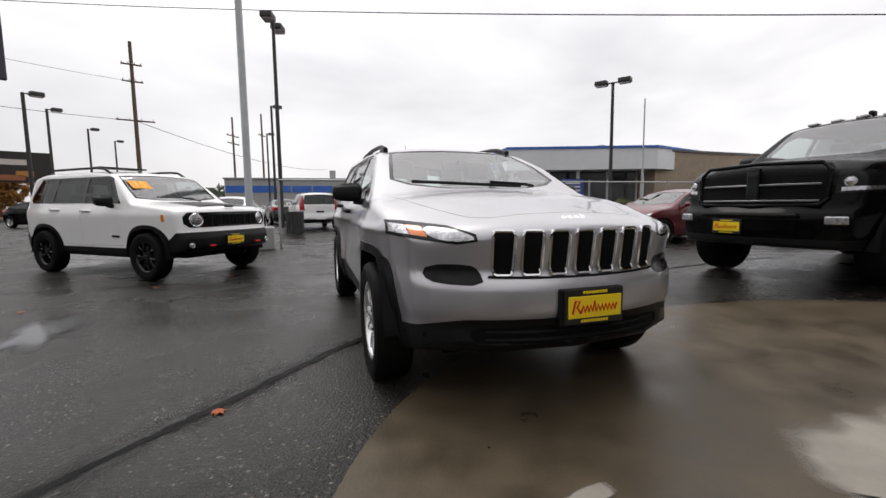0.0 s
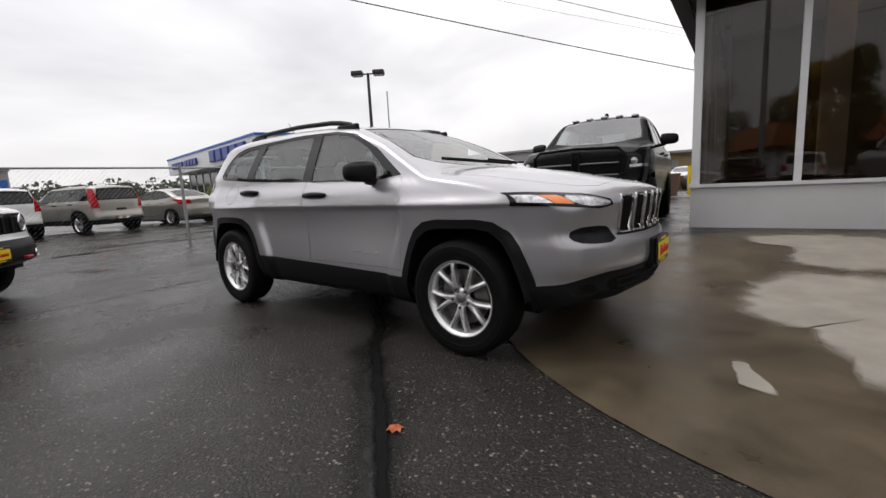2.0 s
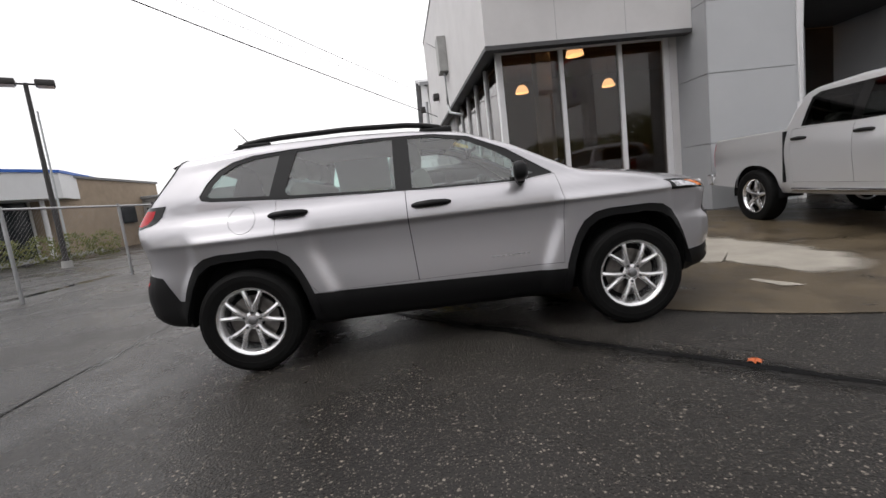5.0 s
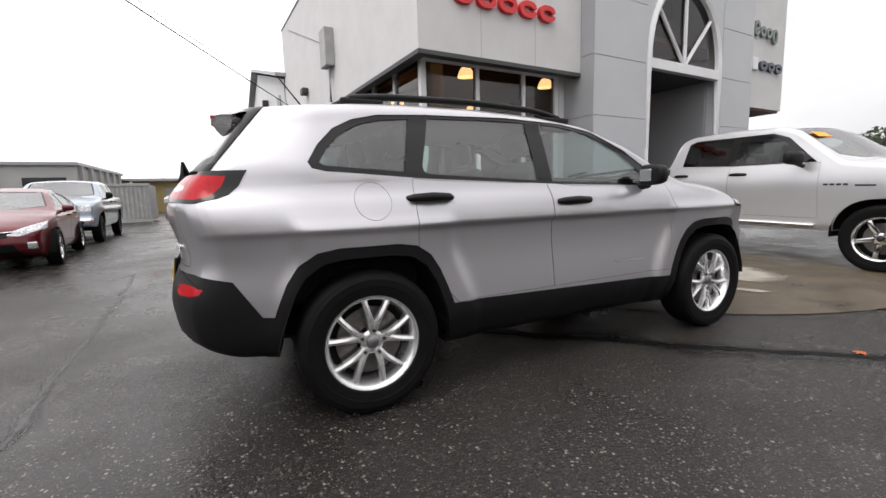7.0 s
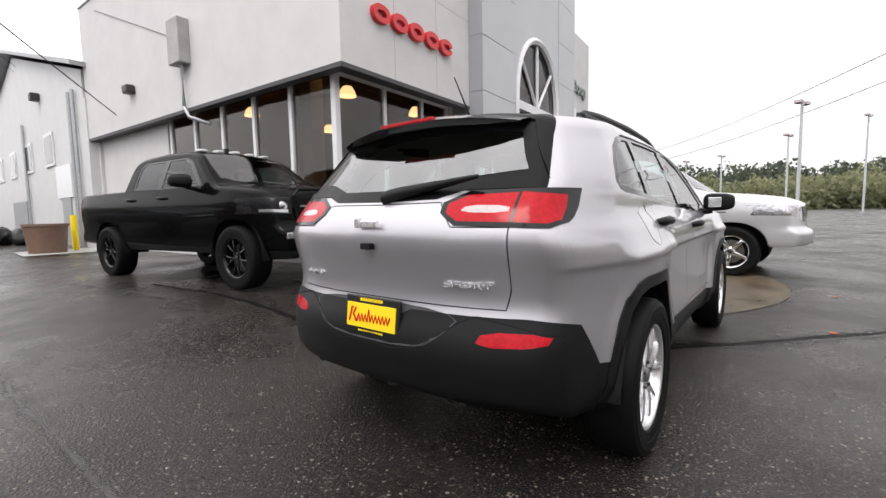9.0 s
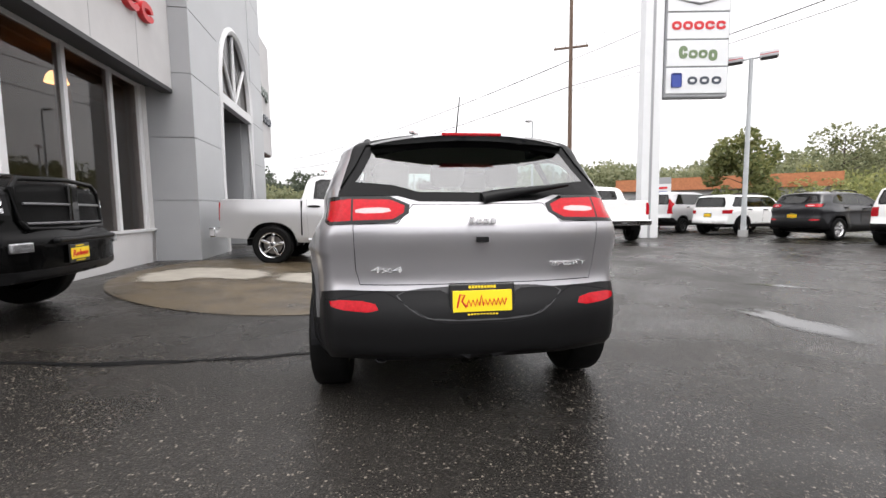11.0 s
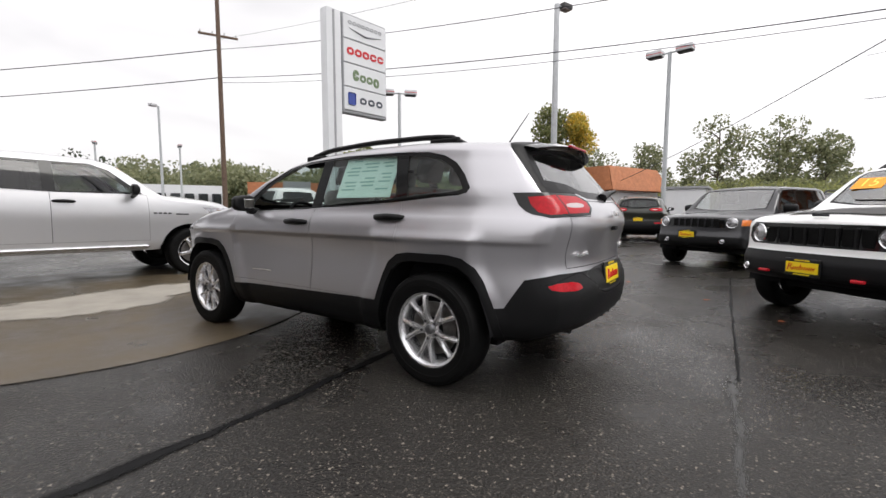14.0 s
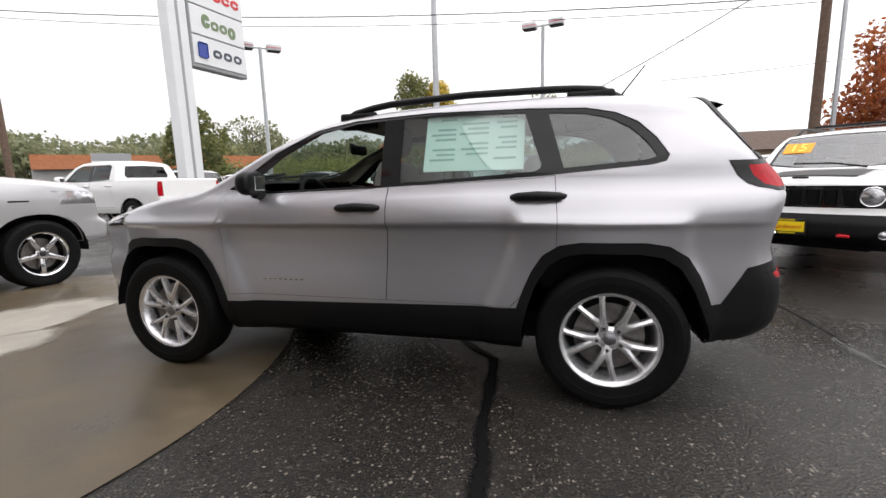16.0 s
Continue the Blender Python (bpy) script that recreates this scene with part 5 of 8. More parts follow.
PICKUP = dict(
    x0=-2.95, x1=2.85, xf=2.0, xr=-2.5, cf=0.24, cr=0.04, pf=2.5, pr=4.0, round=0.08, soft=0.06,
    top=[(2.85, 1.2), (2.5, 1.3), (1.9, 1.36), (1.42, 1.4), (1.35, 1.42), (0.75, 1.86), (0.5, 1.92), (-0.2, 1.95), (-0.85, 1.92), (-1.03, 1.86), (-1.12, 1.38), (-2.95, 1.37)],
    plan=[(2.85, 0.9), (2.3, 0.97), (1.8, 1.0), (1.0, 0.99), (-2.5, 0.99), (-2.95, 0.97)],
    bot=[(2.85, 0.52), (2.35, 0.5), (1.2, 0.46), (-1.2, 0.46), (-2.3, 0.54), (-2.95, 0.58)],
    belt=[(2.9, 1.3), (0, 1.34), (-3, 1.34)],
    rad=[(2.85, 0.1), (1.4, 0.07), (0.5, 0.08), (-1.0, 0.08), (-1.2, 0.04), (-3, 0.04)],
    edge=[(2.85, 0.14), (1.4, 0.12), (0.5, 0.12), (-1.0, 0.12), (-1.2, 0.04), (-3, 0.04)],
    crown=[(2.85, 0.06), (1.4, 0.05), (0.5, 0.04), (-1.0, 0.04), (-1.2, 0.005), (-3, 0.005)],
    side=[(0.0, -0.12), (0.42, -0.1), (0.55, -0.04), (0.75, -0.025), (0.95, -0.005), (1.08, 0.0), (1.2, -0.012), (1.34, -0.05), (2.6, -0.05)], tumble=0.3,
    nose=[(0.3, -0.12), (0.5, -0.02), (0.62, 0.0), (0.74, 0.0), (0.8, -0.1), (1.15, -0.13), (1.25, -0.17), (2.6, -0.2)],
    tail=[(0.4, 0.08), (0.55, 0.0), (0.68, 0.0), (0.74, 0.1), (1.37, 0.1), (2.6, 0.1)],
    R=0.41, rim=0.262, tw=0.27, track=0.97, xa=1.83, xb=-1.74, wstyle="five", arch=0.5, lip=0,
    cowl=1.36,
    wind=[(1.42, 0.0), (1.38, 0.4), (1.25, 0.76), (1.0, 0.73), (0.66, 0.66), (0.7, 0.3), (0.71, 0.0)],
    dlo=[(1.1, 1.36), (0.68, 1.72), (0.45, 1.8), (-0.75, 1.8), (-0.86, 1.75), (-0.88, 1.38), (0, 1.35)],
    panes=[([(0.95, 1.38), (0.62, 1.69), (0.43, 1.765), (0.02, 1.77), (0.02, 1.37)], glass("truck_front_glass", (0.4, 0.44, 0.44), 1.52)),
           ([(-0.12, 1.77), (-0.7, 1.77), (-0.8, 1.72), (-0.82, 1.4), (-0.12, 1.37)], PRIVACY)],
    doors=[[(1.15, 1.35), (1.17, 0.62), (-0.04, 0.62), (-0.05, 1.35)], [(-0.05, 1.35), (-0.04, 0.62), (-0.98, 0.62), (-1.02, 1.36)]],
    handles=[(0.1, 1.22, 0.97), (-0.86, 1.22, 0.97)],
    mir=(0.95, 1.14, 1.42, 0.07, 0.14, 0.1),
    rear=[([(0.84, 0.92), (1.0, 0.92), (1.0, 1.3), (0.84, 1.3)], REDLENS, "tail_lamp", "tall red tail lamp")],
    frontx=1.8, rearx=-2.78, floor=0.5,
    back=[(0.0, 1.43), (0.6, 1.43), (0.64, 1.5), (0.56, 1.76), (0.0, 1.78)], backx=-0.9, backrim=0.03,
    holes=[([(-1.2, 0.84), (-2.76, 0.84), (-2.76, -0.84), (-1.2, -0.84)], "bed")],
)

# ---------------------------------------------------------------- ground
gx = sorted(set([-700, -300, -120, -60, 60, 120, 300, 700] + [round(-30 + 2.0 * i, 2) for i in range(31)] + [round(-5 + 0.5 * i, 2) for i in range(40)]))
gy = sorted(set([-700, -300, -120, -60, 60, 120, 300, 700] + [round(-30 + 2.0 * i, 2) for i in range(31)] + [round(0 + 0.4 * i, 2) for i in range(16)]))
ground = part("ground", sheet(gx, gy, ground_z), ASPHALT, smooth=60)
tagged(ground, "dark wet asphalt yard with pale stone specks", "ground", kind="structure")

PADX, PADY, PADR = 3.7, 1.64, 3.07


def flat_patch(name, pts, dz, material, label, kind="structure", category="", parent=None):
    """A thin patch on the ground, out of its outline."""
    bm = bmesh.new()
    c = Vector((sum(p[0] for p in pts) / len(pts), sum(p[1] for p in pts) / len(pts)))
    rings = []
    for f in np.linspace(1.0, 0.08, 12):
        rings.append([bm.verts.new((c.x + (x - c.x) * f, c.y + (y - c.y) * f, ground_z(c.x + (x - c.x) * f, c.y + (y - c.y) * f) + dz)) for x, y in pts])
    mid = bm.verts.new((c.x, c.y, ground_z(c.x, c.y) + dz))
    n = len(pts)
    for a, b in zip(rings, rings[1:]):
        for k in range(n):
            bm.faces.new((a[k], a[(k + 1) % n], b[(k + 1) % n], b[k]))
    for k in range(n):
        bm.faces.new((rings[-1][k], rings[-1][(k + 1) % n], mid))
    ob = part(name, bm, material, parent, smooth=60)
    rim = ob.data.attributes.new("rim_distance", "FLOAT", "POINT")
    rim.data.foreach_set("value", [1 - f for f in np.linspace(1.0, 0.08, 12) for _ in pts] + [1.0])
    return tagged(ob, label, category or name.replace("_", " "), kind=kind)


def circle_pts(cx, cy, r, n=96, wob=0.0, ry=None, turn=0.0):
    ry = ry or r
    out = []
    for i in range(n):
        a = 2 * math.pi * i / n
        k = 1 + wob * noise.noise((math.cos(a) * 1.7 + cx, math.sin(a) * 1.7 + cy, r))
        x, y = r * k * math.cos(a), ry * k * math.sin(a)
        out.append((cx + x * math.cos(turn) - y * math.sin(turn), cy + x * math.sin(turn) + y * math.cos(turn)))
    return out


flat_patch("concrete_pad", circle_pts(PADX, PADY, PADR + 0.05), 0.007, CONCRETE, "round tan wet concrete pad at the showroom door", category="pavement")
# drier, paler areas of the pad
def blob(pts, rough=0.06, cuts=4):
    """A closed outline, rounded and made ragged."""
    pts = chaikin(pts, cuts)
    cx, cy = sum(p[0] for p in pts) / len(pts), sum(p[1] for p in pts) / len(pts)
    pol = sorted((math.atan2(y - cy, x - cx), math.hypot(x - cx, y - cy)) for x, y in pts)
    ang, rad = [p[0] for p in pol], [p[1] for p in pol]
    pts = [(cx + float(np.interp(a, ang, rad, period=2 * math.pi)) * math.cos(a), cy + float(np.interp(a, ang, rad, period=2 * math.pi)) * math.sin(a)) for a in np.linspace(-math.pi, math.pi, 181)[:-1]]
    return [(x + rough * noise.noise((x * 3.1, y * 3.1, 0.0)) + 0.35 * rough * noise.noise((x * 11, y * 11, 5.0)), y + rough * noise.noise((x * 3.1, y * 3.1, 7.0)) + 0.35 * rough * noise.noise((x * 11, y * 11, 3.0))) for x, y in pts]


flat_patch("dry_patch", blob([(2.56, 1.6), (2.56, 1.1), (2.66, 0.72), (2.92, 0.52), (3.12, 0.4), (3.08, 0.05), (3.2, -0.4), (3.5, -0.62), (4.05, -0.25), (4.25, 0.6), (4.15, 1.5), (3.95, 2.3), (3.4, 2.6), (2.8, 2.4)], 0.12), 0.012, DRYFILM, "pale drying area on the concrete", category="stain")
flat_patch("dry_patch", blob([(2.9, 2.5), (3.9, 2.3), (4.3, 3.2), (4.3, 4.3), (3.3, 4.55), (2.35, 4.2), (2.5, 3.75), (3.0, 3.4), (2.95, 3.0)], 0.12), 0.014, DRYFILM, "pale drying area near the showroom wall", category="stain")
flat_patch("dry_patch", blob([(2.66, -0.2), (2.7, -0.38), (2.72, -0.58), (2.9, -0.62), (2.93, -0.5), (2.8, -0.35), (2.75, -0.2)], 0.05, 3), 0.012, DRYFILM, "small pale drying spot on the concrete", category="stain")
for k, (x, y, r, ry, tn) in enumerate(((3.1, 0.3, 0.022, 0.014, 0.2), (2.35, -0.55, 0.014, 0.01, 0))):
    flat_patch("dark_stain", circle_pts(x, y, r, 20, 0.5, ry, tn), 0.012, SEAL, "small dark oil stain on the concrete", category="stain")


def strip(name, pts, w, dz, material, label, wob=0.25):
    """A narrow uneven band on the ground along points."""
    bm = bmesh.new()
    dense = []
    for (x0, y0), (x1, y1) in zip(pts, pts[1:]):
        n = max(2, int(math.hypot(x1 - x0, y1 - y0) / 0.12))
        dense += [(x0 + (x1 - x0) * i / n, y0 + (y1 - y0) * i / n) for i in range(n)]
    dense.append(pts[-1])
    rows_ = []
    for i, (x, y) in enumerate(dense):
        ax, ay = dense[max(0, i - 1)]
        bx, by = dense[min(len(dense) - 1, i + 1)]
        d = Vector((bx - ax, by - ay)).normalized()
        j = 0.35 * w * noise.noise((x * 1.3, y * 1.3, 4.0))
        k1 = w / 2 * (1 + wob * 2 * noise.noise((x * 3, y * 3, 1.0)))
        k2 = w / 2 * (1 + wob * 2 * noise.noise((x * 3, y * 3, 9.0)))
        rows_.append([bm.verts.new((x - d.y * o + 0.0, y + d.x * o, ground_z(x, y) + dz)) for o in (j + k1, j + (k1 - k2) / 2, j - k2)])
    for a, b in zip(rows_, rows_[1:]):
        bm.faces.new((a[0], a[1], b[1], b[0])), bm.faces.new((a[1], a[2], b[2], b[1]))
    ob = part(name, bm, material)
    ob.data.attributes.new("rim_distance", "FLOAT", "POINT").data.foreach_set("value", [0.0, 1.0, 0.0] * len(dense))
    return tagged(ob, label, name.replace("_", " "), kind="structure")


JOINT = [(2.9, -3.3), (2.1, -2.35), (1.79, -2.01), (1.56, -1.8), (1.18, -1.45), (0.7, -1.02), (-0.28, -0.04), (-0.7, 0.42), (-0.78, 1.2), (-0.83, 1.75), (-0.89, 2.2), (-0.9, 3.7), (-1.1, 6.0)]
strip("asphalt_band", JOINT[:7], 0.4, 0.0022, BAND, "smoother patched band along the asphalt joint", 0.2)
strip("asphalt_joint", JOINT, 0.11, 0.004, SEAL, "dark sealed joint in the wet asphalt", 0.4)
strip("asphalt_crack", [(-5.0, -2.4), (-6.2, -4.6), (-7.6, -7.0)], 0.05, 0.004, SEAL, "dark crack line behind the white suv", 0.6)
strip("asphalt_crack", [(-2.78, -5.6), (-2.9, -2.0), (-2.98, -0.3)], 0.035, 0.004, SEAL, "thin dark crack beside the parked suv", 0.6)
strip("parking_line", [(-2.94, -0.4), (-2.98, 0.4), (-3.02, 1.6), (-3.06, 2.8), (-3.2, 5.0)], 0.1, 0.003, FADED, "worn pale parking line on the asphalt", 0.6)
strip("parking_line", [(2.1, -2.2), (4.4, -4.5), (6.4, -6.4)], 0.04, 0.003, FADED, "worn pale parking line on the asphalt", 0.6)
strip("parking_line", [(-1.35, 3.9), (-1.45, 5.0), (-1.75, 7.6)], 0.1, 0.003, FADED, "worn pale parking line on the asphalt", 0.4)
strip("parking_line", [(2.1, -7.6), (2.35, -10.6)], 0.1, 0.003, FADED, "worn pale parking line on the asphalt", 0.4)
strip("parking_line", [(6.4, -9.5), (6.1, -13.0)], 0.04, 0.003, FADED, "worn pale parking line on the asphalt", 0.4)
for x, y, r, ry, tn in ((-0.55, -3.5, 0.75, 0.3, 0.1), (-8.6, -0.6, 1.6, 0.3, 1.4), (-8.9, 2.6, 1.9, 0.26, 1.5), (-9.6, 0.8, 1.3, 0.2, 1.6), (-8.2, 6.2, 2.0, 0.3, 1.5), (-5.6, -1.1, 0.5, 0.16, 0.4), (13.0, -6.0, 1.2, 0.25, 0.3), (1.2, -5.1, 0.55, 0.14, 0.7), (-10.8, 3.5, 1.7, 0.22, 1.5)):
    flat_patch("puddle", circle_pts(x, y, r, 40, 0.7, ry, tn), 0.004, PUDDLEFILM, "shallow puddle on the asphalt", category="puddle")
for k, (x, y, turn) in enumerate(((1.58, -1.75, 20), (-3.3, -2.4, 75), (-2.6, -3.2, 150), (3.6, -1.9, 10), (-4.9, -3.2, 50), (-3.9, 2.3, 30), (-1.5, -4.1, 110), (-6.4, 0.4, 15), (-6.6, -0.1, 95), (-2.9, 4.6, 190))):
    bm = bmesh.new()
    pts = [(0.0, -0.05), (0.025, -0.03), (0.05, -0.035), (0.04, 0.0), (0.055, 0.03), (0.02, 0.028), (0.0, 0.06), (-0.02, 0.028), (-0.055, 0.03), (-0.04, 0.0), (-0.05, -0.035), (-0.025, -0.03)]
    c = bm.verts.new((0, 0, 0.004))
    vs = [bm.verts.new((a, b, 0.002 + 0.012 * (i % 2))) for i, (a, b) in enumerate(pts)]
    for i in range(12):
        bm.faces.new((c, vs[i], vs[(i + 1) % 12]))
    o = part("fallen_leaf", bm, LEAFORANGE)
    o.matrix_world = pose(x, y, ground_z(x, y) + 0.004, 0, 0, turn) @ Matrix.Scale(0.62 if k else 0.7, 4)
    tagged(o, "small orange fallen leaf on the wet asphalt", "leaf", "fallen leaves")


# ---------------------------------------------------------------- showroom
BLD = pose(1.405, 5.07, 0.1, 0, 0, 3.1)
bld = empty("showroom_building", BLD, "light grey car showroom with large windows and an arched entrance", "building")
H = 7.6


def bpart(name, bm, material, label="", smooth=None):
    return part(name, bm, material, bld, label, smooth)


def bwall(name, x0, y0, z0, x1, y1, z1, material, label="", bev=0.0):
    return bpart(name, box(x0, y0, z0, x1, y1, z1, bev), material, label)


SILL, HEAD = 0.74, 3.62
bwall("plinth_wall", 0.3, 0.0, -0.1, 4.1, 0.22, SILL - 0.05, STUCCO, "low pale wall under the windows")
bwall("side_plinth_wall", 0.3, 0.22, -0.1, 0.52, 6.6, SILL - 0.05, STUCCO)
bwall("window_sill", 0.26, -0.04, SILL - 0.05, 4.1, 0.26, SILL, FRAMEWHITE, "white window sill")
bwall("side_window_sill", 0.26, 0.26, SILL - 0.05, 0.56, 6.6, SILL, FRAMEWHITE)
bwall("upper_wall", 0.0, -0.5, 3.58, 4.1, -0.3, H, STUCCO, "smooth light grey upper wall")
bwall("side_upper_wall", 0.0, -0.3, 3.58, 0.2, 11.4, H, STUCCO, "smooth light grey side wall")
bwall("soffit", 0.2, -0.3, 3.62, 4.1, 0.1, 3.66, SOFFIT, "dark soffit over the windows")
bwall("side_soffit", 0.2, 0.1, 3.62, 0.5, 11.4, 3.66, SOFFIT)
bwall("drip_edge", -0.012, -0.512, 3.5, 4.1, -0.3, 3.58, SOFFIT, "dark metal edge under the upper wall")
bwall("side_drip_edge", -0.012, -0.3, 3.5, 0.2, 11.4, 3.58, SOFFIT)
bwall("roof_slab", 0.2, -0.3, H - 0.3, 13.0, 11.4, H - 0.1, SOFFIT)
bwall("parapet_cap", -0.03, -0.53, H, 4.1, -0.27, H + 0.05, PANELDARK)
bwall("side_parapet_cap", -0.03, -0.27, H, 0.23, 11.4, H + 0.05, PANELDARK)
bwall("side_rear_wall", 0.3, 6.6, -0.1, 0.52, 11.4, 3.62, STUCCO, "plain grey side wall")
bwall("back_wall", 0.2, 11.2, -0.1, 13.0, 11.4, H, STUCCO)
# upper wall joint lines
for x in (1.38, 2.76):
    bwall("wall_joint", x - 0.004, -0.503, 3.6, x + 0.004, -0.499, H, PANELDARK)
bwall("wall_joint", 0.2, -0.503, 5.55, 4.1, -0.499, 5.558, PANELDARK)
# front glazing: posts, head, panes
for x, w in ((0.3, 0.12), (1.6, 0.09), (2.85, 0.09), (3.83, 0.12)):
    bwall("mullion", x, 0.02, SILL, x + w, 0.14, HEAD, FRAMEWHITE, "white aluminium mullion", 0.006)
for x0, x1 in ((0.42, 1.6), (1.69, 2.85), (2.94, 3.83)):
    o = bwall("window_pane", x0, 0.07, SILL, x1, 0.082, HEAD, SHOPGLASS, "large dark showroom pane")
    o.visible_shadow = False
    bwall("window_head", x0, 0.04, HEAD - 0.06, x1, 0.12, HEAD, FRAMEWHITE)
for k in range(5):
    y = 0.14 + 1.28 * k
    bwall("mullion", 0.32, y + 1.18, SILL, 0.44, y + 1.28, HEAD, FRAMEWHITE, "", 0.006)
    o = bwall("window_pane", 0.37, y, SILL, 0.382, y + 1.18, HEAD, SHOPGLASS)
    o.visible_shadow = False
bwall("corner_return", 3.95, 0.0, -0.1, 4.12, 0.22, 3.62, STUCCO)
# inside
bwall("showroom_floor", 0.52, 0.22, -0.1, 13.0, 11.2, 0.02, FLOORTILE, "dark tiled showroom floor")
bwall("showroom_ceiling", 0.5, 0.1, 4.95, 13.0, 11.2, 5.05, CEILING, "warm brown showroom ceiling")
bwall("inner_header", 0.5, 0.1, 3.66, 4.1, 0.25, 4.95, CEILING)
bwall("showroom_back_wall", 0.52, 8.6, 0.02, 13.0, 8.75, 4.95, SHOPWALL, "dim showroom wall")
bwall("showroom_side_wall", 9.2, 0.3, 0.02, 9.35, 8.6, 4.95, SHOPWALL)
bwall("inner_column", 2.15, 3.0, 0.02, 2.55, 3.4, 4.95, mat("cream_column", (0.7, 0.62, 0.5), 0.7), "cream column inside the showroom")
for x, y in ((4.35, 7.9), (3.87, 11.9), (7.3, 8.1), (7.2, 12.4)):
    lamp = empty("pendant_lamp", pose(x, y, 4.28), "warm glowing glass pendant lamp in the showroom", "lamp", "showroom pendants")
    part("shade", revolve([(0.05, 0.22), (0.12, 0.2), (0.19, 0.1), (0.23, -0.02), (0.235, -0.05), (0.225, -0.05), (0.18, 0.09), (0.1, 0.18)], 24, "Z"), LAMPGLOW, lamp, "ribbed warm glass shade", 40)
    part("cap", revolve([(0.001, 0.3), (0.05, 0.29), (0.06, 0.21), (0.05, 0.2)], 14, "Z"), ALLOY, lamp, smooth=40)
    part("cord", cyl(0.008, 0.008, (0, 0, 0.28), (0, 0, 0.77), 6), CABLE, lamp)
for x, y, h in ((1.1, 1.3, 0.75), (2.3, 1.6, 0.75), (3.3, 1.4, 0.75)):
    desk = empty("showroom_desk", BLD @ pose(x, y, 0.02), "dark wooden sales desk behind the glass", "desk", "showroom desks")
    part("desktop", box(-0.5, -0.3, h - 0.03, 0.5, 0.3, h, 0.006), mat("desk_wood", (0.07, 0.04, 0.025), 0.4), desk)
    for sx in (-0.46, 0.46):
        part("side_panel", box(sx - 0.02, -0.28, 0, sx + 0.02, 0.28, h - 0.03), mat("desk_panel", (0.06, 0.035, 0.022), 0.5), desk)
# tower with arched entrance
TZ = H + 1.6
T0, T1, TV = 4.12, 10.75, -0.86
AL, AR, AS, AH = 6.02, 9.06, 3.95, 2.05
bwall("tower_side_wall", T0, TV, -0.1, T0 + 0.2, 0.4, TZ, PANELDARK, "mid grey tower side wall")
bwall("left_pier", T0 + 0.2, TV, -0.1, AL, TV + 0.3, TZ, PANEL, "grey metal clad pier")
bwall("right_pier", AR, TV, -0.1, T1, TV + 0.3, TZ, PANEL, "grey metal clad pier")
arch = bmesh.new()
for v in (TV, TV + 0.3):
    prev = None
    for i in range(25):
        a = math.pi * i / 24
        x, z = (AL + AR) / 2 - (AR - AL) / 2 * math.cos(a), AS + AH * math.sin(a) ** 0.85
        cur = (arch.verts.new((x, v, z)), arch.verts.new((x, v, TZ)))
        if prev:
            arch.faces.new((prev[0], cur[0], cur[1], prev[1]))
        prev = cur
bpart("arch_wall", arch, PANEL, "grey wall over the entrance arch")
ring = [((AL + AR) / 2 - (AR - AL) / 2 * math.cos(math.pi * i / 24), TV + 0.02, AS + AH * math.sin(math.pi * i / 24) ** 0.85) for i in range(25)]
bpart("arch_frame", tube([(AL, TV + 0.02, 0.0)] + ring + [(AR, TV + 0.02, 0.0)], 0.1, 6), FRAMEWHITE, "white frame round the arch", 50)
bwall("transom", AL, TV - 0.04, AS - 0.12, AR, TV + 0.14, AS + 0.12, FRAMEWHITE, "white transom beam", 0.01)
mid = (AL + AR) / 2
for x1, z1 in ((mid, AS + AH), (mid - 1.1, AS + 1.35), (mid + 1.1, AS + 1.35)):
    bpart("arch_mullion", tube([(mid, TV + 0.06, AS + 0.1), (x1, TV + 0.06, z1)], 0.05, 6), FRAMEWHITE, "white arch window bar")
fan = bmesh.new()
fan.faces.new([fan.verts.new((x, TV + 0.1, z)) for x, _, z in ring])
o = bpart("arch_pane", fan, SHOPGLASS, "dark arched window glass")
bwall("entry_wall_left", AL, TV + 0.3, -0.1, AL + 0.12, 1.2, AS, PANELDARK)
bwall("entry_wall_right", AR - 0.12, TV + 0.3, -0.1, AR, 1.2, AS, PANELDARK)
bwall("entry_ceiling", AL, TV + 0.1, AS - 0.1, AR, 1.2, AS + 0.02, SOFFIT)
bwall("entry_floor", AL, TV, -0.1, AR, 1.2, 0.0, DRY)
for k in range(3):
    x0 = AL + 0.12 + k * 0.93
    o = bwall("door_pane", x0 + 0.08, 1.1, 0.05, x0 + 0.86, 1.112, AS - 0.15, SHOPGLASS, "dark glass entrance door")
    bwall("door_frame", x0, 1.06, 0.0, x0 + 0.08, 1.16, AS - 0.1, FRAMEWHITE)
bwall("entry_lobby_wall", AL, 2.4, 0.0, AR, 2.5, AS, SHOPWALL)
# cladding panels on the piers
for k in range(7):
    z = 0.02 + 1.3 * k
    for nm, a in (("cladding_panel", (T0 + 0.005, TV - 0.018, z, AL - 0.11, TV, min(TZ, z + 1.285))), ("cladding_panel", (AR + 0.11, TV - 0.018, z, T1, TV, min(TZ, z + 1.285)))):
        bwall(nm, *a, PANEL, "", 0.003)
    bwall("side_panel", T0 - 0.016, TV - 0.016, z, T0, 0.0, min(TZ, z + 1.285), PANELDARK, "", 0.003)
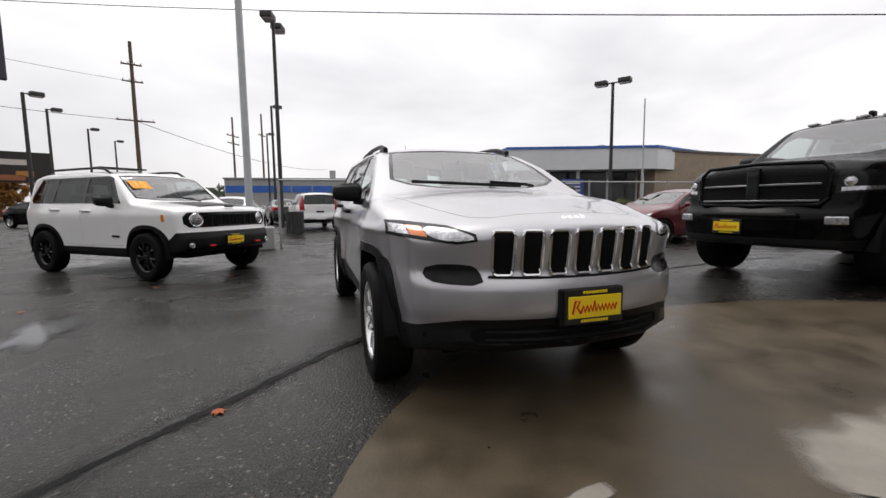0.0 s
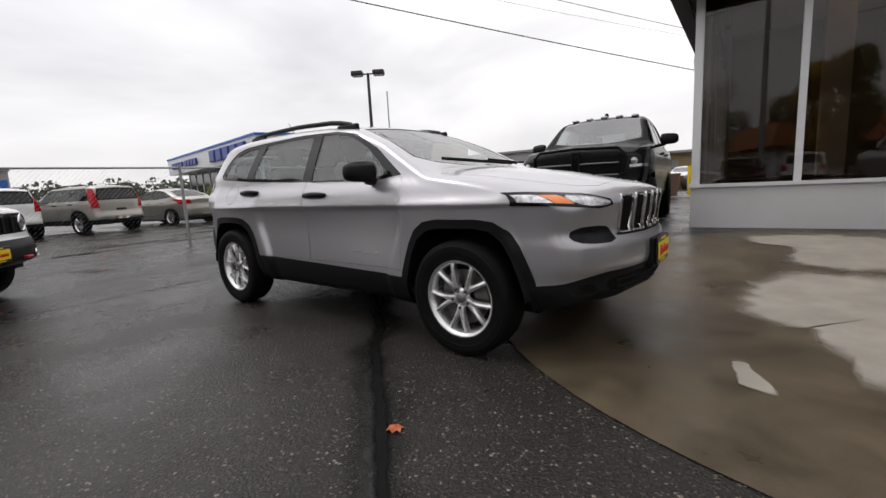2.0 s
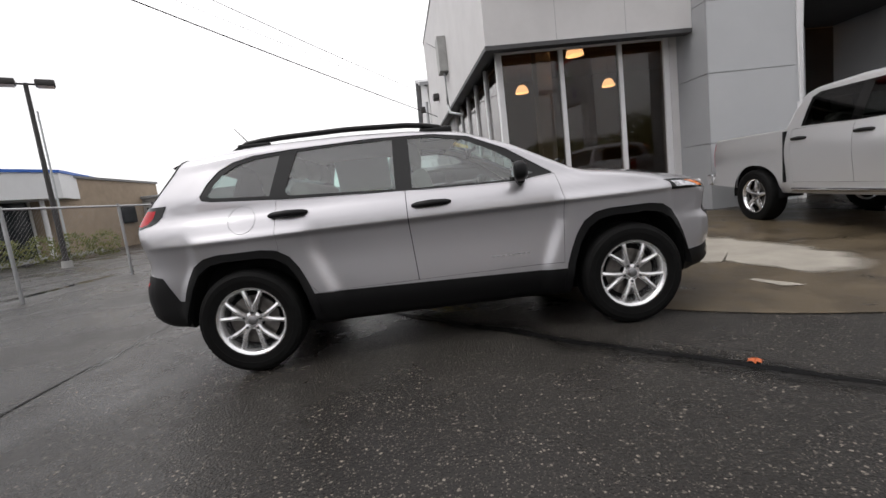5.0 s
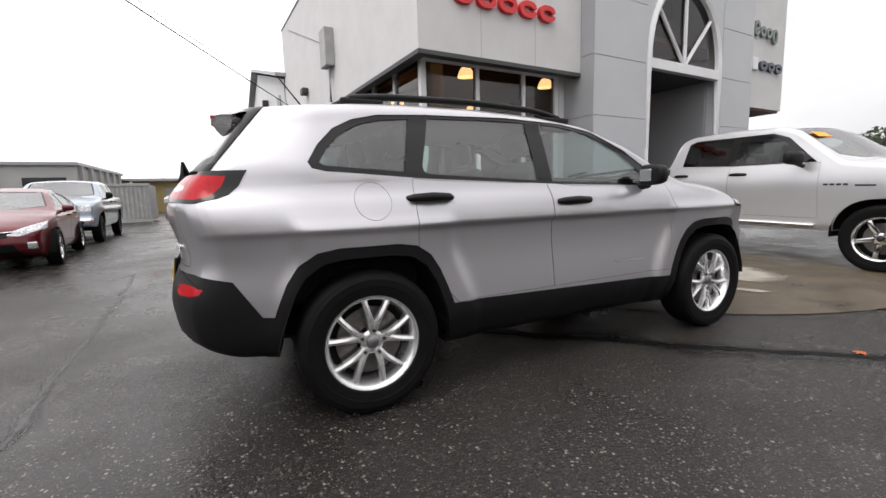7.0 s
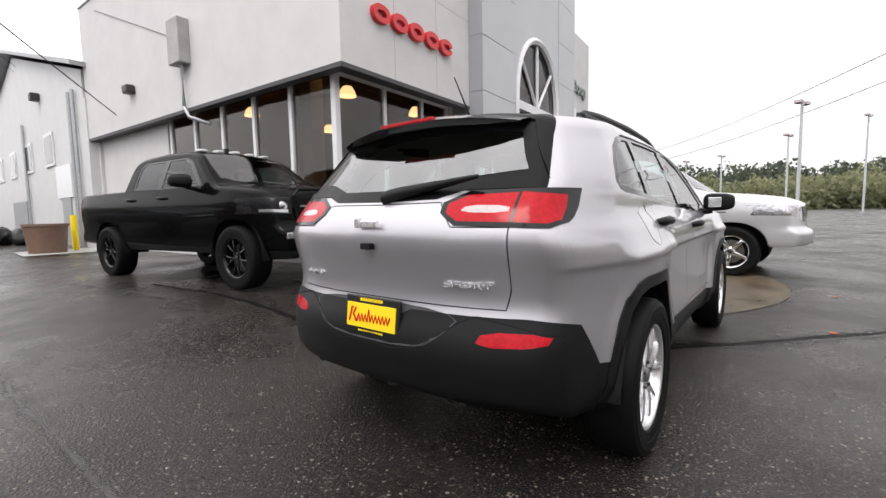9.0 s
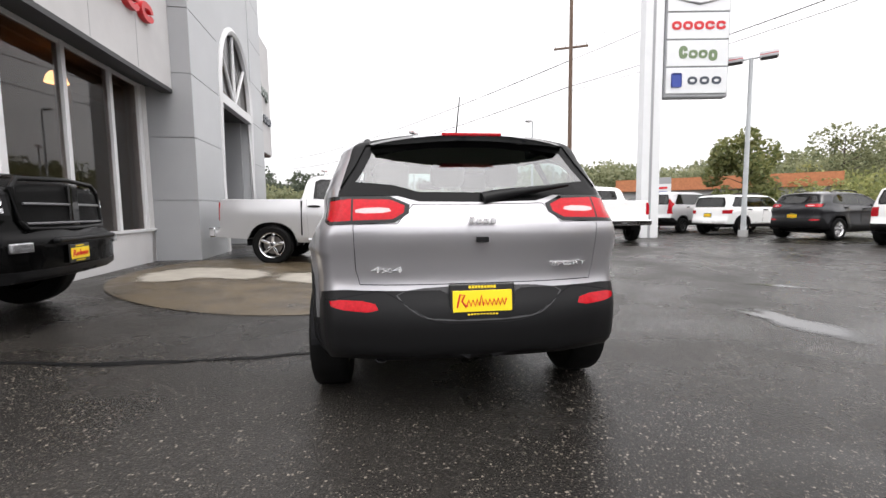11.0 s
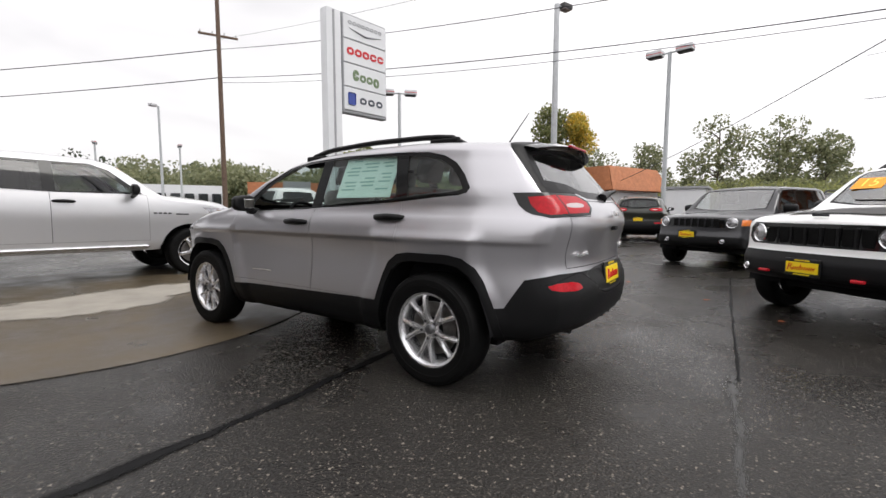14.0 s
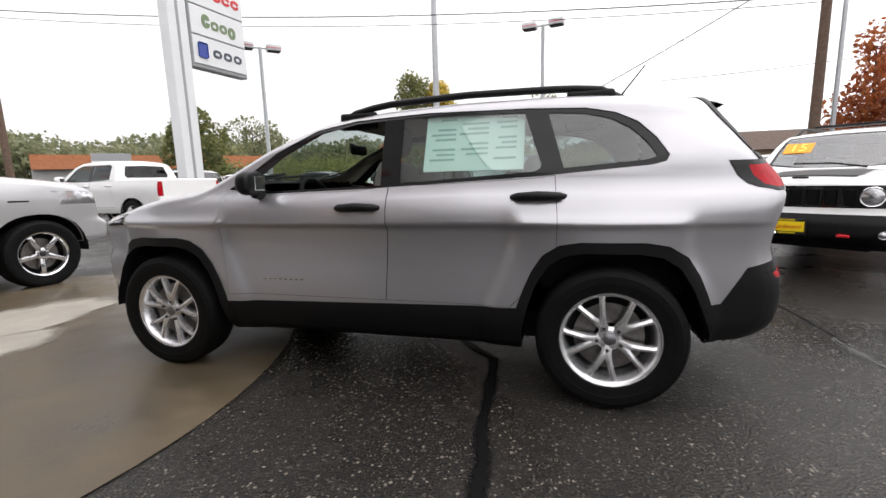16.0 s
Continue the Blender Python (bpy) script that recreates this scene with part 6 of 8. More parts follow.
# right block over the drive
bwall("right_block", T1, TV + 0.15, 3.3, 13.0, 1.5, H - 0.1, STUCCO, "light grey block over an open corner")
bwall("right_block_soffit", T1 + 0.1, TV + 0.2, 3.24, 12.95, 1.5, 3.3, mat("brown_soffit", (0.12, 0.05, 0.04), 0.6), "brown soffit")
bwall("right_back_wall", T1, 1.5, -0.1, 13.0, 1.7, H, STUCCO)
bwall("right_side_wall", 12.8, 1.5, -0.1, 13.0, 11.2, H, STUCCO)
# wall lettering as plain bars
for k in range(5):
    x = 0.75 + 0.52 * k
    bpart("letter_shape", ring_block(0.44, 0.32, 0.1, 0.1, k > 2), SIGNRED, "raised red rounded sign shape", 40).matrix_basis = pose(x + 0.2, -0.5, 4.64)
for k in range(4):
    x = 11.0 + 0.36 * k
    hh = 0.42 if k in (0, 3) else 0.3
    bpart("letter_shape", ring_block(0.3, hh, 0.085, 0.08, k == 0), SIGNGREY, "raised grey rounded sign shape", 40).matrix_basis = pose(x + 0.14, TV + 0.15, 5.5 + (0.05 if k == 0 else -0.05 if k == 3 else 0))
for k in range(3):
    x = 11.45 + 0.46 * k
    bpart("letter_shape", ring_block(0.4, 0.28, 0.1, 0.08), SIGNDARK, "raised dark rounded sign shape", 40).matrix_basis = pose(x + 0.19, TV + 0.15, 4.54)
bwall("emblem", 10.98, TV + 0.07, 4.36, 11.3, TV + 0.15, 4.74, SIGNWHITE, "small wall emblem", 0.03)
# service box and conduit on the side wall
bwall("utility_box", -0.26, 4.5, 4.55, 0.0, 5.05, 5.55, CRATE, "grey utility box", 0.02)
bpart("conduit", tube([(-0.1, 4.75, 4.55), (-0.1, 4.75, 3.6), (-0.08, 4.6, 3.35), (0.26, 4.3, 3.2)], 0.045, 8), GALV, "grey conduit pipe", 50)
bwall("wall_lamp", -0.22, 7.6, 4.4, 0.0, 7.95, 4.62, POLEDARK, "dark wall lamp", 0.04)
bpart("service_wire", tube([(-0.02, 10.0, 7.2), (-0.02, 5.0, 5.2), (-0.02, 4.8, 4.9)], 0.008, 5), CABLE)


# ---------------------------------------------------------------- the silver suv
def suv():
    sp = MIDSUV
    car, doors = vehicle("suv", sp, SILVER, pose(0, 0, 0), "silver mid-size suv with black lower cladding, wet with rain", "car", detail=1.3)
    seats(car, [(0.08, (0.38, -0.38)), (-0.82, (0.42, 0.0, -0.42))], 0.68, 0.5, SEAT, (0.5, 0.38, 1.02))
    part("parcel_floor", box(-2.0, -0.68, 0.55, -1.0, 0.68, 0.8, 0.02), INNER, car)
    part("inside_mirror", box(0.36, -0.12, 1.36, 0.39, 0.12, 1.43, 0.012), INNER, car, "dark inside mirror", smooth=50)
    part("mirror_stem", cyl(0.012, 0.012, (0.39, 0, 1.41), (0.44, 0, 1.445), 8), INNER, car)
    # front badge as plain rounded bars, plate, wipers
    for k, (w, h) in enumerate(((0.028, 0.044), (0.03, 0.03), (0.03, 0.03), (0.03, 0.03))):
        y = 0.06 - 0.036 * k
        part("badge_bar", box(-0.006, y - w / 2, -h / 2, 0.006, y + w / 2, h / 2, 0.005), ALLOY, car).matrix_basis = pose(2.128, 0, 1.0, 0, -55)
    plate(car, pose(nose_x(sp, 0.02, 0.58) + 0.03, 0.02, 0.585, 0, 0, 91))
    part("plate_bracket", box(2.2, -0.155, 0.49, 2.28, 0.195, 0.67, 0.01), PLASTIC, car)
    for z in (0.425, 0.462):
        part("lower_grille_bar", tube([(skin_x(y, z) + 0.003, y, z) for y in np.linspace(-0.48, 0.48, 13)], 0.008, 6), INNER, car, smooth=50)
    part("grille_gap", tube([(skin_x(y, 0.722) + 0.001, y, 0.722 + 0.01 * (abs(y) / 0.47) ** 2) for y in np.linspace(-0.47, 0.47, 21)], 0.006, 6), INNER, car, "dark gap under the grille", smooth=50)
    for k in range(7):
        ring = slot_outline(0.134 * (k - 3))
        ring = ring + ring[:2]
        part("slot_surround", tube([(skin_x(y, z) + 0.006, y, z) for y, z in ring], 0.0085, 6), CHROME, car, "bright chrome slot surround", smooth=50)
    for s in (1, -1):
        w = bmesh.new()
        tube([(1.1, s * 0.05 + 0.3, 1.2), (1.05, s * 0.2 + 0.12, 1.215), (1.0, s * 0.3 - 0.25, 1.235)], 0.012, 6, w)
        part("wiper", w, PLASTIC, car, smooth=50)
    # roof rails
    for s in (1, -1):
        rail = bmesh.new()
        xs = np.linspace(-1.42, 0.22, 15)
        pts = []
        for x in xs:
            e = min(1.0, min(x + 1.42, 0.22 - x) / 0.16)
            zt = float(np.interp(x, *zip(*sorted(sp["top"]))))
            pts.append((x, s * (0.575 + 0.02 * (x + 0.6) * 0), zt - 0.065 + 0.062 * math.sin(e * math.pi / 2)))
        tube(pts, [0.022] + [0.02] * 13 + [0.022], 8, rail)
        ro = part("roof_rail", rail, PLASTIC, car, "black roof rail", smooth=50)
        for x in (-1.25, 0.08):
            zt = float(np.interp(x, *zip(*sorted(sp["top"]))))
            part("rail_foot", box(x - 0.12, s * 0.56, zt - 0.11, x + 0.12, s * 0.6, zt - 0.01, 0.015), PLASTIC, ro)
    # spoiler over the rear glass
    spo = bmesh.new()
    g = []
    for x, z, w in ((-1.5, 1.602, 0.56), (-1.75, 1.583, 0.56), (-1.93, 1.558, 0.55), (-1.975, 1.54, 0.53), (-1.94, 1.52, 0.54), (-1.8, 1.5, 0.55)):
        g.append([spo.verts.new((x + 0.1 * (abs(y) / 0.56) ** 2.5, y, z - 0.05 * (abs(y) / 0.56) ** 2)) for y in np.linspace(-w, w, 15)])
    for a, b in zip(g, g[1:]):
        for k in range(14):
            spo.faces.new((a[k], b[k], b[k + 1], a[k + 1]))
    for f in spo.faces:
        f.material_index = 1 if f.calc_center_median().z < 1.535 and f.normal.z < 0.2 else 0
    part("spoiler", spo, SILVER, car, "roof spoiler with a black underside", smooth=40, extra=GLOSSBLACK)
    part("brake_lamp", box(-1.982, -0.16, 1.533, -1.955, 0.16, 1.549, 0.004), REDLENS, car, "red high brake lamp")
    # rear badge bars, camera, wiper, plate, tail pipe
    for k in range(4):
        y = 0.052 - 0.035 * k
        part("badge_bar", box(-2.246, y - 0.014, 1.075, -2.225, y + 0.014, 1.115 - 0.01 * (k > 0), 0.004), ALLOY, car)
    part("tailgate_camera", box(-2.25, -0.03, 0.985, -2.2, 0.03, 1.012, 0.004), PLASTIC, car)
    text_mesh("4x4", 0.062, 0.003, ALLOY, "trim_badge", car, pose(skin_x(0.465, 0.865, False) - 0.005, 0.465, 0.852, 88, 0, -99) @ Matrix.Diagonal((1.75, 0.62, 1, 1)))
    text_mesh("SPORT", 0.045, 0.003, ALLOY, "trim_badge", car, pose(skin_x(-0.465, 0.87, False) - 0.006, -0.465, 0.862, 88, 0, -80) @ Matrix.Diagonal((1.5, 0.62, 1, 1)))
    w = bmesh.new()
    tube([(-2.14, -0.02, 1.195), (-2.135, -0.08, 1.21), (-2.125, -0.2, 1.228), (-2.115, -0.48, 1.265)], [0.034, 0.03, 0.024, 0.008], 8, w)
    part("rear_wiper", w, PLASTIC, car, smooth=50)
    rec = bmesh.new()
    edge = chaikin([(0.46, 0.768), (0.36, 0.66), (0.25, 0.6), (-0.25, 0.6), (-0.36, 0.66), (-0.46, 0.768)], 2)
    mid = rec.verts.new((skin_x(0, 0.68, False) - 0.005, 0, 0.68))
    ring = [rec.verts.new((skin_x(y, z, False) - 0.005, y, z)) for y, z in edge]
    for p, q in zip(ring, ring[1:] + ring[:1]):
        rec.faces.new((mid, q, p))
    part("plate_recess", rec, GREYPLASTIC, car)
    lipline = [(0.78, 0.69), (0.6, 0.73), (0.48, 0.75), (0.38, 0.69), (0.27, 0.61), (0.16, 0.588), (0.0, 0.586)]
    ys = np.linspace(0.78, -0.78, 61)
    half = sorted((y, z) for y, z in lipline)
    zs = smoothed([(y, z) for y, z in half] + [(-y, z) for y, z in half if y > 0], ys, 0.05)
    part("bumper_lip", tube([(skin_x(y, z, False) + 0.001, y, z) for y, z in zip(ys, zs)], 0.006, 8), INNER, car, smooth=50)
    plate(car, pose(-2.222, 0.0, 0.695, -6, 0, -90))
    p = revolve([(0.036, 0.0), (0.036, 0.12), (0.03, 0.12), (0.03, 0.0)], 20)
    p = part("tail_pipe", p, DARKMETAL, car, smooth=40)
    p.matrix_basis = pose(-2.0, 0.5, 0.405, 0, 0, 90)
    part("pipe_bore", revolve([(0.0005, 0.09), (0.031, 0.09)], 20), INNER, p)
    a = cyl(0.006, 0.003, (-1.42, 0.0, 1.6), (-1.6, 0.0, 1.83), 6)
    part("antenna", a, PLASTIC, car, "black whip antenna")
    part("antenna_base", box(-1.47, -0.025, 1.59, -1.36, 0.025, 1.63, 0.01), PLASTIC, car)
    # door badges, small bars
    for s in (1, -1):
        for k in range(8):
            part("door_badge_bar", box(0.36 + 0.036 * k, s * 0.868, 0.588, 0.386 + 0.036 * k, s * 0.8735, 0.602, 0.001), CHROME, car)
    # round fuel door on the right flank, with its gap
    ring = [(-1.31 + 0.092 * math.cos(q), 1.06 + 0.092 * math.sin(q)) for q in np.linspace(0, 2 * math.pi, 37)]
    fd = part("fuel_door_gap", tube([(x, skin_y(x, z, -1), z) for x, z in ring], 0.002, 6), PANELDARK, car, smooth=50)
    # price sheet inside the left rear window
    st = box(-0.27, -0.002, -0.17, 0.27, 0.002, 0.17)
    so = part("window_sheet", st, PAPER, car, "printed price sheet in the window")
    so.matrix_basis = pose(-0.65, 0.715, 1.36, 24, 0, 0)
    bars = bmesh.new()
    for k in range(9):
        for cx, cw in ((-0.17, 0.06), (0.0, 0.08), (0.17, 0.07)):
            if (k * 7 + int(cx * 100)) % 4:
                box(cx - cw, 0.0025, 0.13 - 0.03 * k, cx + cw * (0.3 + 0.7 * ((k * 13) % 5) / 4), 0.0035, 0.142 - 0.03 * k, 0, bars)
    part("print_bars", bars, PAPERINK, so)
    # exhaust and axle masses below
    part("exhaust_muffler", cyl(0.08, 0.08, (-1.85, -0.4, 0.45), (-1.85, 0.4, 0.45), 14), DARKMETAL, car)
    for x in (1.35, -1.35):
        part("axle", cyl(0.04, 0.04, (x, -0.7, 0.33), (x, 0.7, 0.33), 10), DARKMETAL, car)
    return car


suv()


# ---------------------------------------------------------------- other vehicles
def heading_pose(x, y, deg, z=0.0, lx=0.0, ly=0.0, pitch=0.0):
    """The pose that puts the vehicle's own point (lx, ly) over (x, y)."""
    c, s = math.cos(radians(deg)), math.sin(radians(deg))
    return pose(x - c * lx + s * ly, y - s * lx - c * ly, z, 0, pitch, deg)


def round_lamp(car, x, y, z, r, yaw=0.0, label="round clear headlamp"):
    m = pose(x, y, z, 0, 0, yaw) @ pose(0, 0, 0, 0, 0, -90)
    o = part("headlamp", revolve([(r * 0.2, -0.03), (r * 0.75, -0.02), (r * 0.92, 0.004), (r, 0.01), (r * 1.06, 0.0)], 28), CHROME, car, label, smooth=40)
    o.matrix_basis = m
    part("lamp_lens", revolve([(0.0005, 0.014), (r * 0.6, 0.011), (r * 0.93, 0.0)], 28), HEADREFL, o, smooth=60)
    return o


def rails(car, sp, x0, x1, y, lift_=0.05, mt=None):
    for s in (1, -1):
        pts = []
        for x in np.linspace(x0, x1, 11):
            zt = float(np.interp(x, *zip(*sorted(sp["top"]))))
            e = min(1.0, min(x - x0, x1 - x) / 0.15)
            pts.append((x, s * y, zt - 0.04 + lift_ * math.sin(e * math.pi / 2)))
        part("roof_rail", tube(pts, 0.02, 7), mt or PLASTIC, car, smooth=50)


def seven_slots(car, sp, z0, z1, half, mt):
    for k in range(7):
        y = half * (k - 3) / 3.0
        o = box(-0.02, -half * 0.115, z0, 0.012, half * 0.115, z1, 0.008)
        part("grille_slot", o, MESH, car).matrix_basis = pose(nose_x(sp, y, (z0 + z1) / 2) + 0.002, y, 0)
        o = box(-0.02, half * 0.13, z0 - 0.01, 0.02, half * 0.19, z1 + 0.005, 0.006)
        if k < 6:
            part("grille_bar", o, mt, car).matrix_basis = pose(nose_x(sp, y, (z0 + z1) / 2) + 0.004, y, 0)


def small_suv():
    sp = variant(BOXSUV, front=[
        ([(-0.67, 0.77), (0.67, 0.77), (0.74, 0.83), (0.74, 0.93), (0.68, 0.99), (-0.68, 0.99), (-0.74, 0.93), (-0.74, 0.83)], GLOSSBLACK, "grille_panel", "black grille panel"),
        ([(-0.75, 0.5), (0.75, 0.5), (0.72, 0.6), (-0.72, 0.6)], PLASTIC, "lower_bumper", "black bumper")],
        sidebits=[([(1.62, 0.86), (1.67, 0.86), (1.67, 0.96), (1.62, 0.96)], AMBER, "side_marker", "amber side marker")],
        clad=[(-2.6, 0.0), (-2.6, 0.66), (-1.9, 0.66), (-1.7, 0.46), (1.62, 0.46), (1.72, 0.6), (1.85, 0.7), (2.6, 0.72), (2.6, 0.0)])
    sp["handlemat"] = WHITE
    car, _ = vehicle("small_suv", sp, WHITE, heading_pose(-3.31, -3.5, 49.4, 0, 1.285, -0.89), "small boxy white suv with black grille and orange windshield sticker", "car", detail=1.1)
    for s in (1, -1):
        round_lamp(car, nose_x(sp, 0.58, 0.88) + 0.012, s * 0.58, 0.88, 0.092, s * 17)
        part("tow_hook", box(-0.02, -0.05, -0.015, 0.03, 0.05, 0.015, 0.01), mat("red_hook", (0.5, 0.01, 0.02), 0.4), car, "red tow hook").matrix_basis = pose(nose_x(sp, 0.4, 0.5) + 0.012, s * 0.42, 0.5)
        round_lamp(car, nose_x(sp, 0.68, 0.5) + 0.004, s * 0.69, 0.52, 0.04, s * 22, "small round fog lamp")
        part("door_nameplate", box(0.5, s * 0.868, 0.62, 0.68, s * 0.876, 0.65, 0.002), PLASTIC, car)
    seven_slots(car, sp, 0.79, 0.955, 0.42, PLASTIC)
    plate(car, pose(nose_x(sp, 0, 0.56) + 0.016, -0.03, 0.57, 0, 0, 90))
    part("hood_decal", sheet([1.15, 1.4, 1.65, 1.85], [-0.42, -0.2, 0, 0.2, 0.42], lambda x, y: float(np.interp(x, *zip(*sorted(sp["top"])))) + 0.006 - 0.04 * (y / 0.8) ** 2 - 0.004), mat("matte_decal", (0.03, 0.03, 0.03), 0.7), car, "matte black hood decal")
    part("hood_badge_bar", box(1.96, -0.07, 1.062, 1.985, 0.07, 1.085, 0.004), DARKMETAL, car)
    rails(car, sp, -1.6, 0.2, 0.62, 0.07)
    part("cargo_box_bar", box(-0.5, -0.55, 1.72, -0.2, 0.2, 1.745, 0.01), PLASTIC, car)
    seats(car, [(0.05, (0.38, -0.38)), (-0.8, (0.4, -0.4))], 0.68, 0.48, SEAT, (0.45, 0.38, 1.05))
    n_up = on_skin_top(0.6, -0.46)
    m = Matrix.Translation(n_up.translation) @ pose(0, 0, 0, 0, math.degrees(math.atan2(n_up.col[2][0], n_up.col[2][2])), 0) @ pose(0, 0, 0, 0, 0, 90)
    card = part("windshield_sticker", box(-0.15, -0.1, -0.001, 0.15, 0.1, 0.001), ORANGE, car, "orange number sticker")
    card.matrix_basis = m
    text_mesh("15", 0.2, 0.001, STICKERINK, "sticker_number", card, pose(0, 0, 0.004))
    w = bmesh.new()
    tube([(0.98, 0.3, 1.17), (0.92, 0.0, 1.22), (0.9, -0.4, 1.23)], 0.011, 6, w)
    part("wiper", w, PLASTIC, car)
    return car


small_suv()


def pickup_bed(car, sp, paint):
    x0, x1 = -2.78, -1.16
    z0 = 0.82
    zr = float(np.interp(-2.0, *zip(*sorted(sp["top"])))) - 0.01
    b = bmesh.new()
    box(x0, -0.85, z0, x1, 0.85, z0 + 0.03, 0, b)
    box(x0, -0.86, z0, x1, -0.83, zr, 0, b)
    box(x0, 0.83, z0, x1, 0.86, zr, 0, b)
    box(x1 - 0.02, -0.85, z0, x1 + 0.01, 0.85, zr, 0, b)
    part("bed_liner", b, PLASTIC, car, "black bed liner")
    part("tailgate_inner", box(x0 - 0.02, -0.85, z0, x0 + 0.02, 0.85, zr), paint, car)


def black_truck():
    base = scaled(PICKUP, 1.0, 1.045)
    sp = variant(base, R=0.43, rim=0.26, tw=0.3, wstyle="black5", lipdark=False, arch=0.53, lip=0.04, bot=[(2.85, 0.43), (2.4, 0.42), (2.3, 0.5), (1.2, 0.48), (-1.2, 0.48), (-2.3, 0.56), (-2.95, 0.6)], nose=[(0.3, -0.06), (0.45, -0.01), (0.6, 0.0), (0.78, 0.0), (0.84, -0.1), (1.2, -0.13), (1.3, -0.17), (2.6, -0.2)], clad=[(-3, 0), (-3, 0.62), (3, 0.52), (3, 0)],
        front=[([(-0.6, 0.86), (0.6, 0.86), (0.66, 0.92), (0.66, 1.24), (0.58, 1.3), (-0.58, 1.3), (-0.66, 1.24), (-0.66, 0.92)], MESH, "grille", "black mesh grille"),
               ([(0.74, 1.005), (0.95, 1.02), (0.95, 1.055), (0.74, 1.045)], HEADREFL, "lamp_strip", "clear lamp strip"), ([(0.7, 0.985), (0.99, 1.0), (0.99, 1.21), (0.71, 1.2)], SMOKED, "headlamp_bezel", "smoked headlamp bezel")],
        sidebits=[([(2.36, 1.08), (2.45, 1.08), (2.45, 1.17), (2.36, 1.17)], AMBER, "side_marker", "amber side marker")])
    car, _ = vehicle("black_pickup_truck", sp, BLACK, heading_pose(0.29, 4.4, -83, 0.135, 1.83, 0.0, -0.4), "tall glossy black crew-cab pickup truck with roof lights", "truck", detail=1.0)
    for z in (0.915, 1.085):
        part("grille_bar", tube([(nose_x(sp, y, z) + 0.014, y, z) for y in np.linspace(-0.6, 0.6, 9)], 0.012, 7), CAPGREY, car, smooth=50)
    part("grille_centre", box(nose_x(sp, 0, 1.1) - 0.02, -0.07, 0.88, nose_x(sp, 0, 1.1) + 0.035, 0.07, 1.28, 0.02), GLOSSBLACK, car)
    part("grille_surround", tube([(nose_x(sp, y, z) + 0.012, y, z) for y, z in ((-0.6, 0.87), (0, 0.86), (0.6, 0.87), (0.66, 0.94), (0.66, 1.22), (0.58, 1.3), (0, 1.32), (-0.58, 1.3), (-0.66, 1.22), (-0.66, 0.94), (-0.6, 0.87))], 0.022, 8), SATINBLACK, car, smooth=50)
    for s in (1, -1):
        round_lamp(car, nose_x(sp, 0.8, 1.13) + 0.012, s * 0.8, 1.1, 0.05, s * 14, "round projector headlamp")
        part("fog_lamp", box(-0.02, -0.09, -0.042, 0.02, 0.09, 0.042, 0.012), HEADREFL, car, "clear fog lamp").matrix_basis = pose(nose_x(sp, 0.76, 0.72) + 0.004, s * 0.77, 0.72, 0, 0, s * 17)
    part("bumper_slot", box(nose_x(sp, 0, 0.74) - 0.05, -0.5, 0.74, nose_x(sp, 0, 0.74) + 0.02, 0.5, 0.79, 0.02), PLASTIC, car)
    plate(car, pose(nose_x(sp, 0.25, 0.62) + 0.014, -0.2, 0.63, 0, 0, 90))
    for k in range(5):
        y = 0.27 * (k - 2)
        part("roof_light", box(0.4, y - 0.06, 1.985 - 0.03 * abs(y), 0.56, y + 0.06, 2.035 - 0.04 * abs(y), 0.02), LAMPHEAD, car, "small roof marker light", smooth=50)
    part("roof_antenna", box(0.2, -0.03, 2.03, 0.32, 0.03, 2.11, 0.02), PLASTIC, car)
    pickup_bed(car, sp, BLACK)
    seats(car, [(0.2, (0.42, -0.42)), (-0.65, (0.42, -0.42))], 0.95, 0.5, INNER, (0.7, 0.42, 1.35))


black_truck()


def silver_truck():
    sp = variant(PICKUP, front=[([(-0.58, 0.9), (0.58, 0.9), (0.62, 1.18), (-0.62, 1.18)], CHROME, "grille", "chrome grille"), ([(0.68, 0.98), (0.98, 1.0), (0.98, 1.17), (0.7, 1.15)], HEADREFL, "headlamp", "clear headlamp")])
    car, _ = vehicle("silver_pickup_truck", sp, PEARL, heading_pose(4.98, -0.68, -93.7, 0.015, 1.83, -0.97, 0.9), "light silver crew-cab pickup truck with chrome wheels", "truck", detail=1.0)
    pickup_bed(car, sp, PEARL)
    for s in (1, -1):
        part("rear_bumper", box(-3.02, s * 0.02, 0.58, -2.88, s * 0.98, 0.78, 0.03), CHROME, car, "chrome rear bumper")
        for k in range(4):
            part("door_badge_bar", box(1.22 + 0.07 * k, s * 0.985, 1.05, 1.27 + 0.07 * k, s * 0.998, 1.075, 0.002), DARKMETAL, car)
        part("fender_badge", box(1.55, s * 0.985, 1.04, 1.75, s * 1.0, 1.06, 0.002), PLASTIC, car)
        part("side_step", box(-1.0, s * 0.86, 0.5, 1.15, s * 0.98, 0.55, 0.02), CHROME, car)
    part("cab_gap", box(-1.13, -0.99, 0.62, -1.105, 0.99, 1.34), INNER, car)
    n_up = on_skin_top(0.88, -0.45)
    m = Matrix.Translation(n_up.translation) @ pose(0, 0, 0, 0, math.degrees(math.atan2(n_up.col[2][0], n_up.col[2][2])), 0) @ pose(0, 0, 0, 0, 0, 90)
    part("windshield_sticker", box(-0.16, -0.06, -0.002, 0.16, 0.06, 0.002), ORANGE, car, "orange windshield sticker").matrix_basis = m
    seats(car, [(0.2, (0.42, -0.42)), (-0.65, (0.42, -0.42))], 0.9, 0.5, SEAT, (0.7, 0.42, 1.3))


silver_truck()


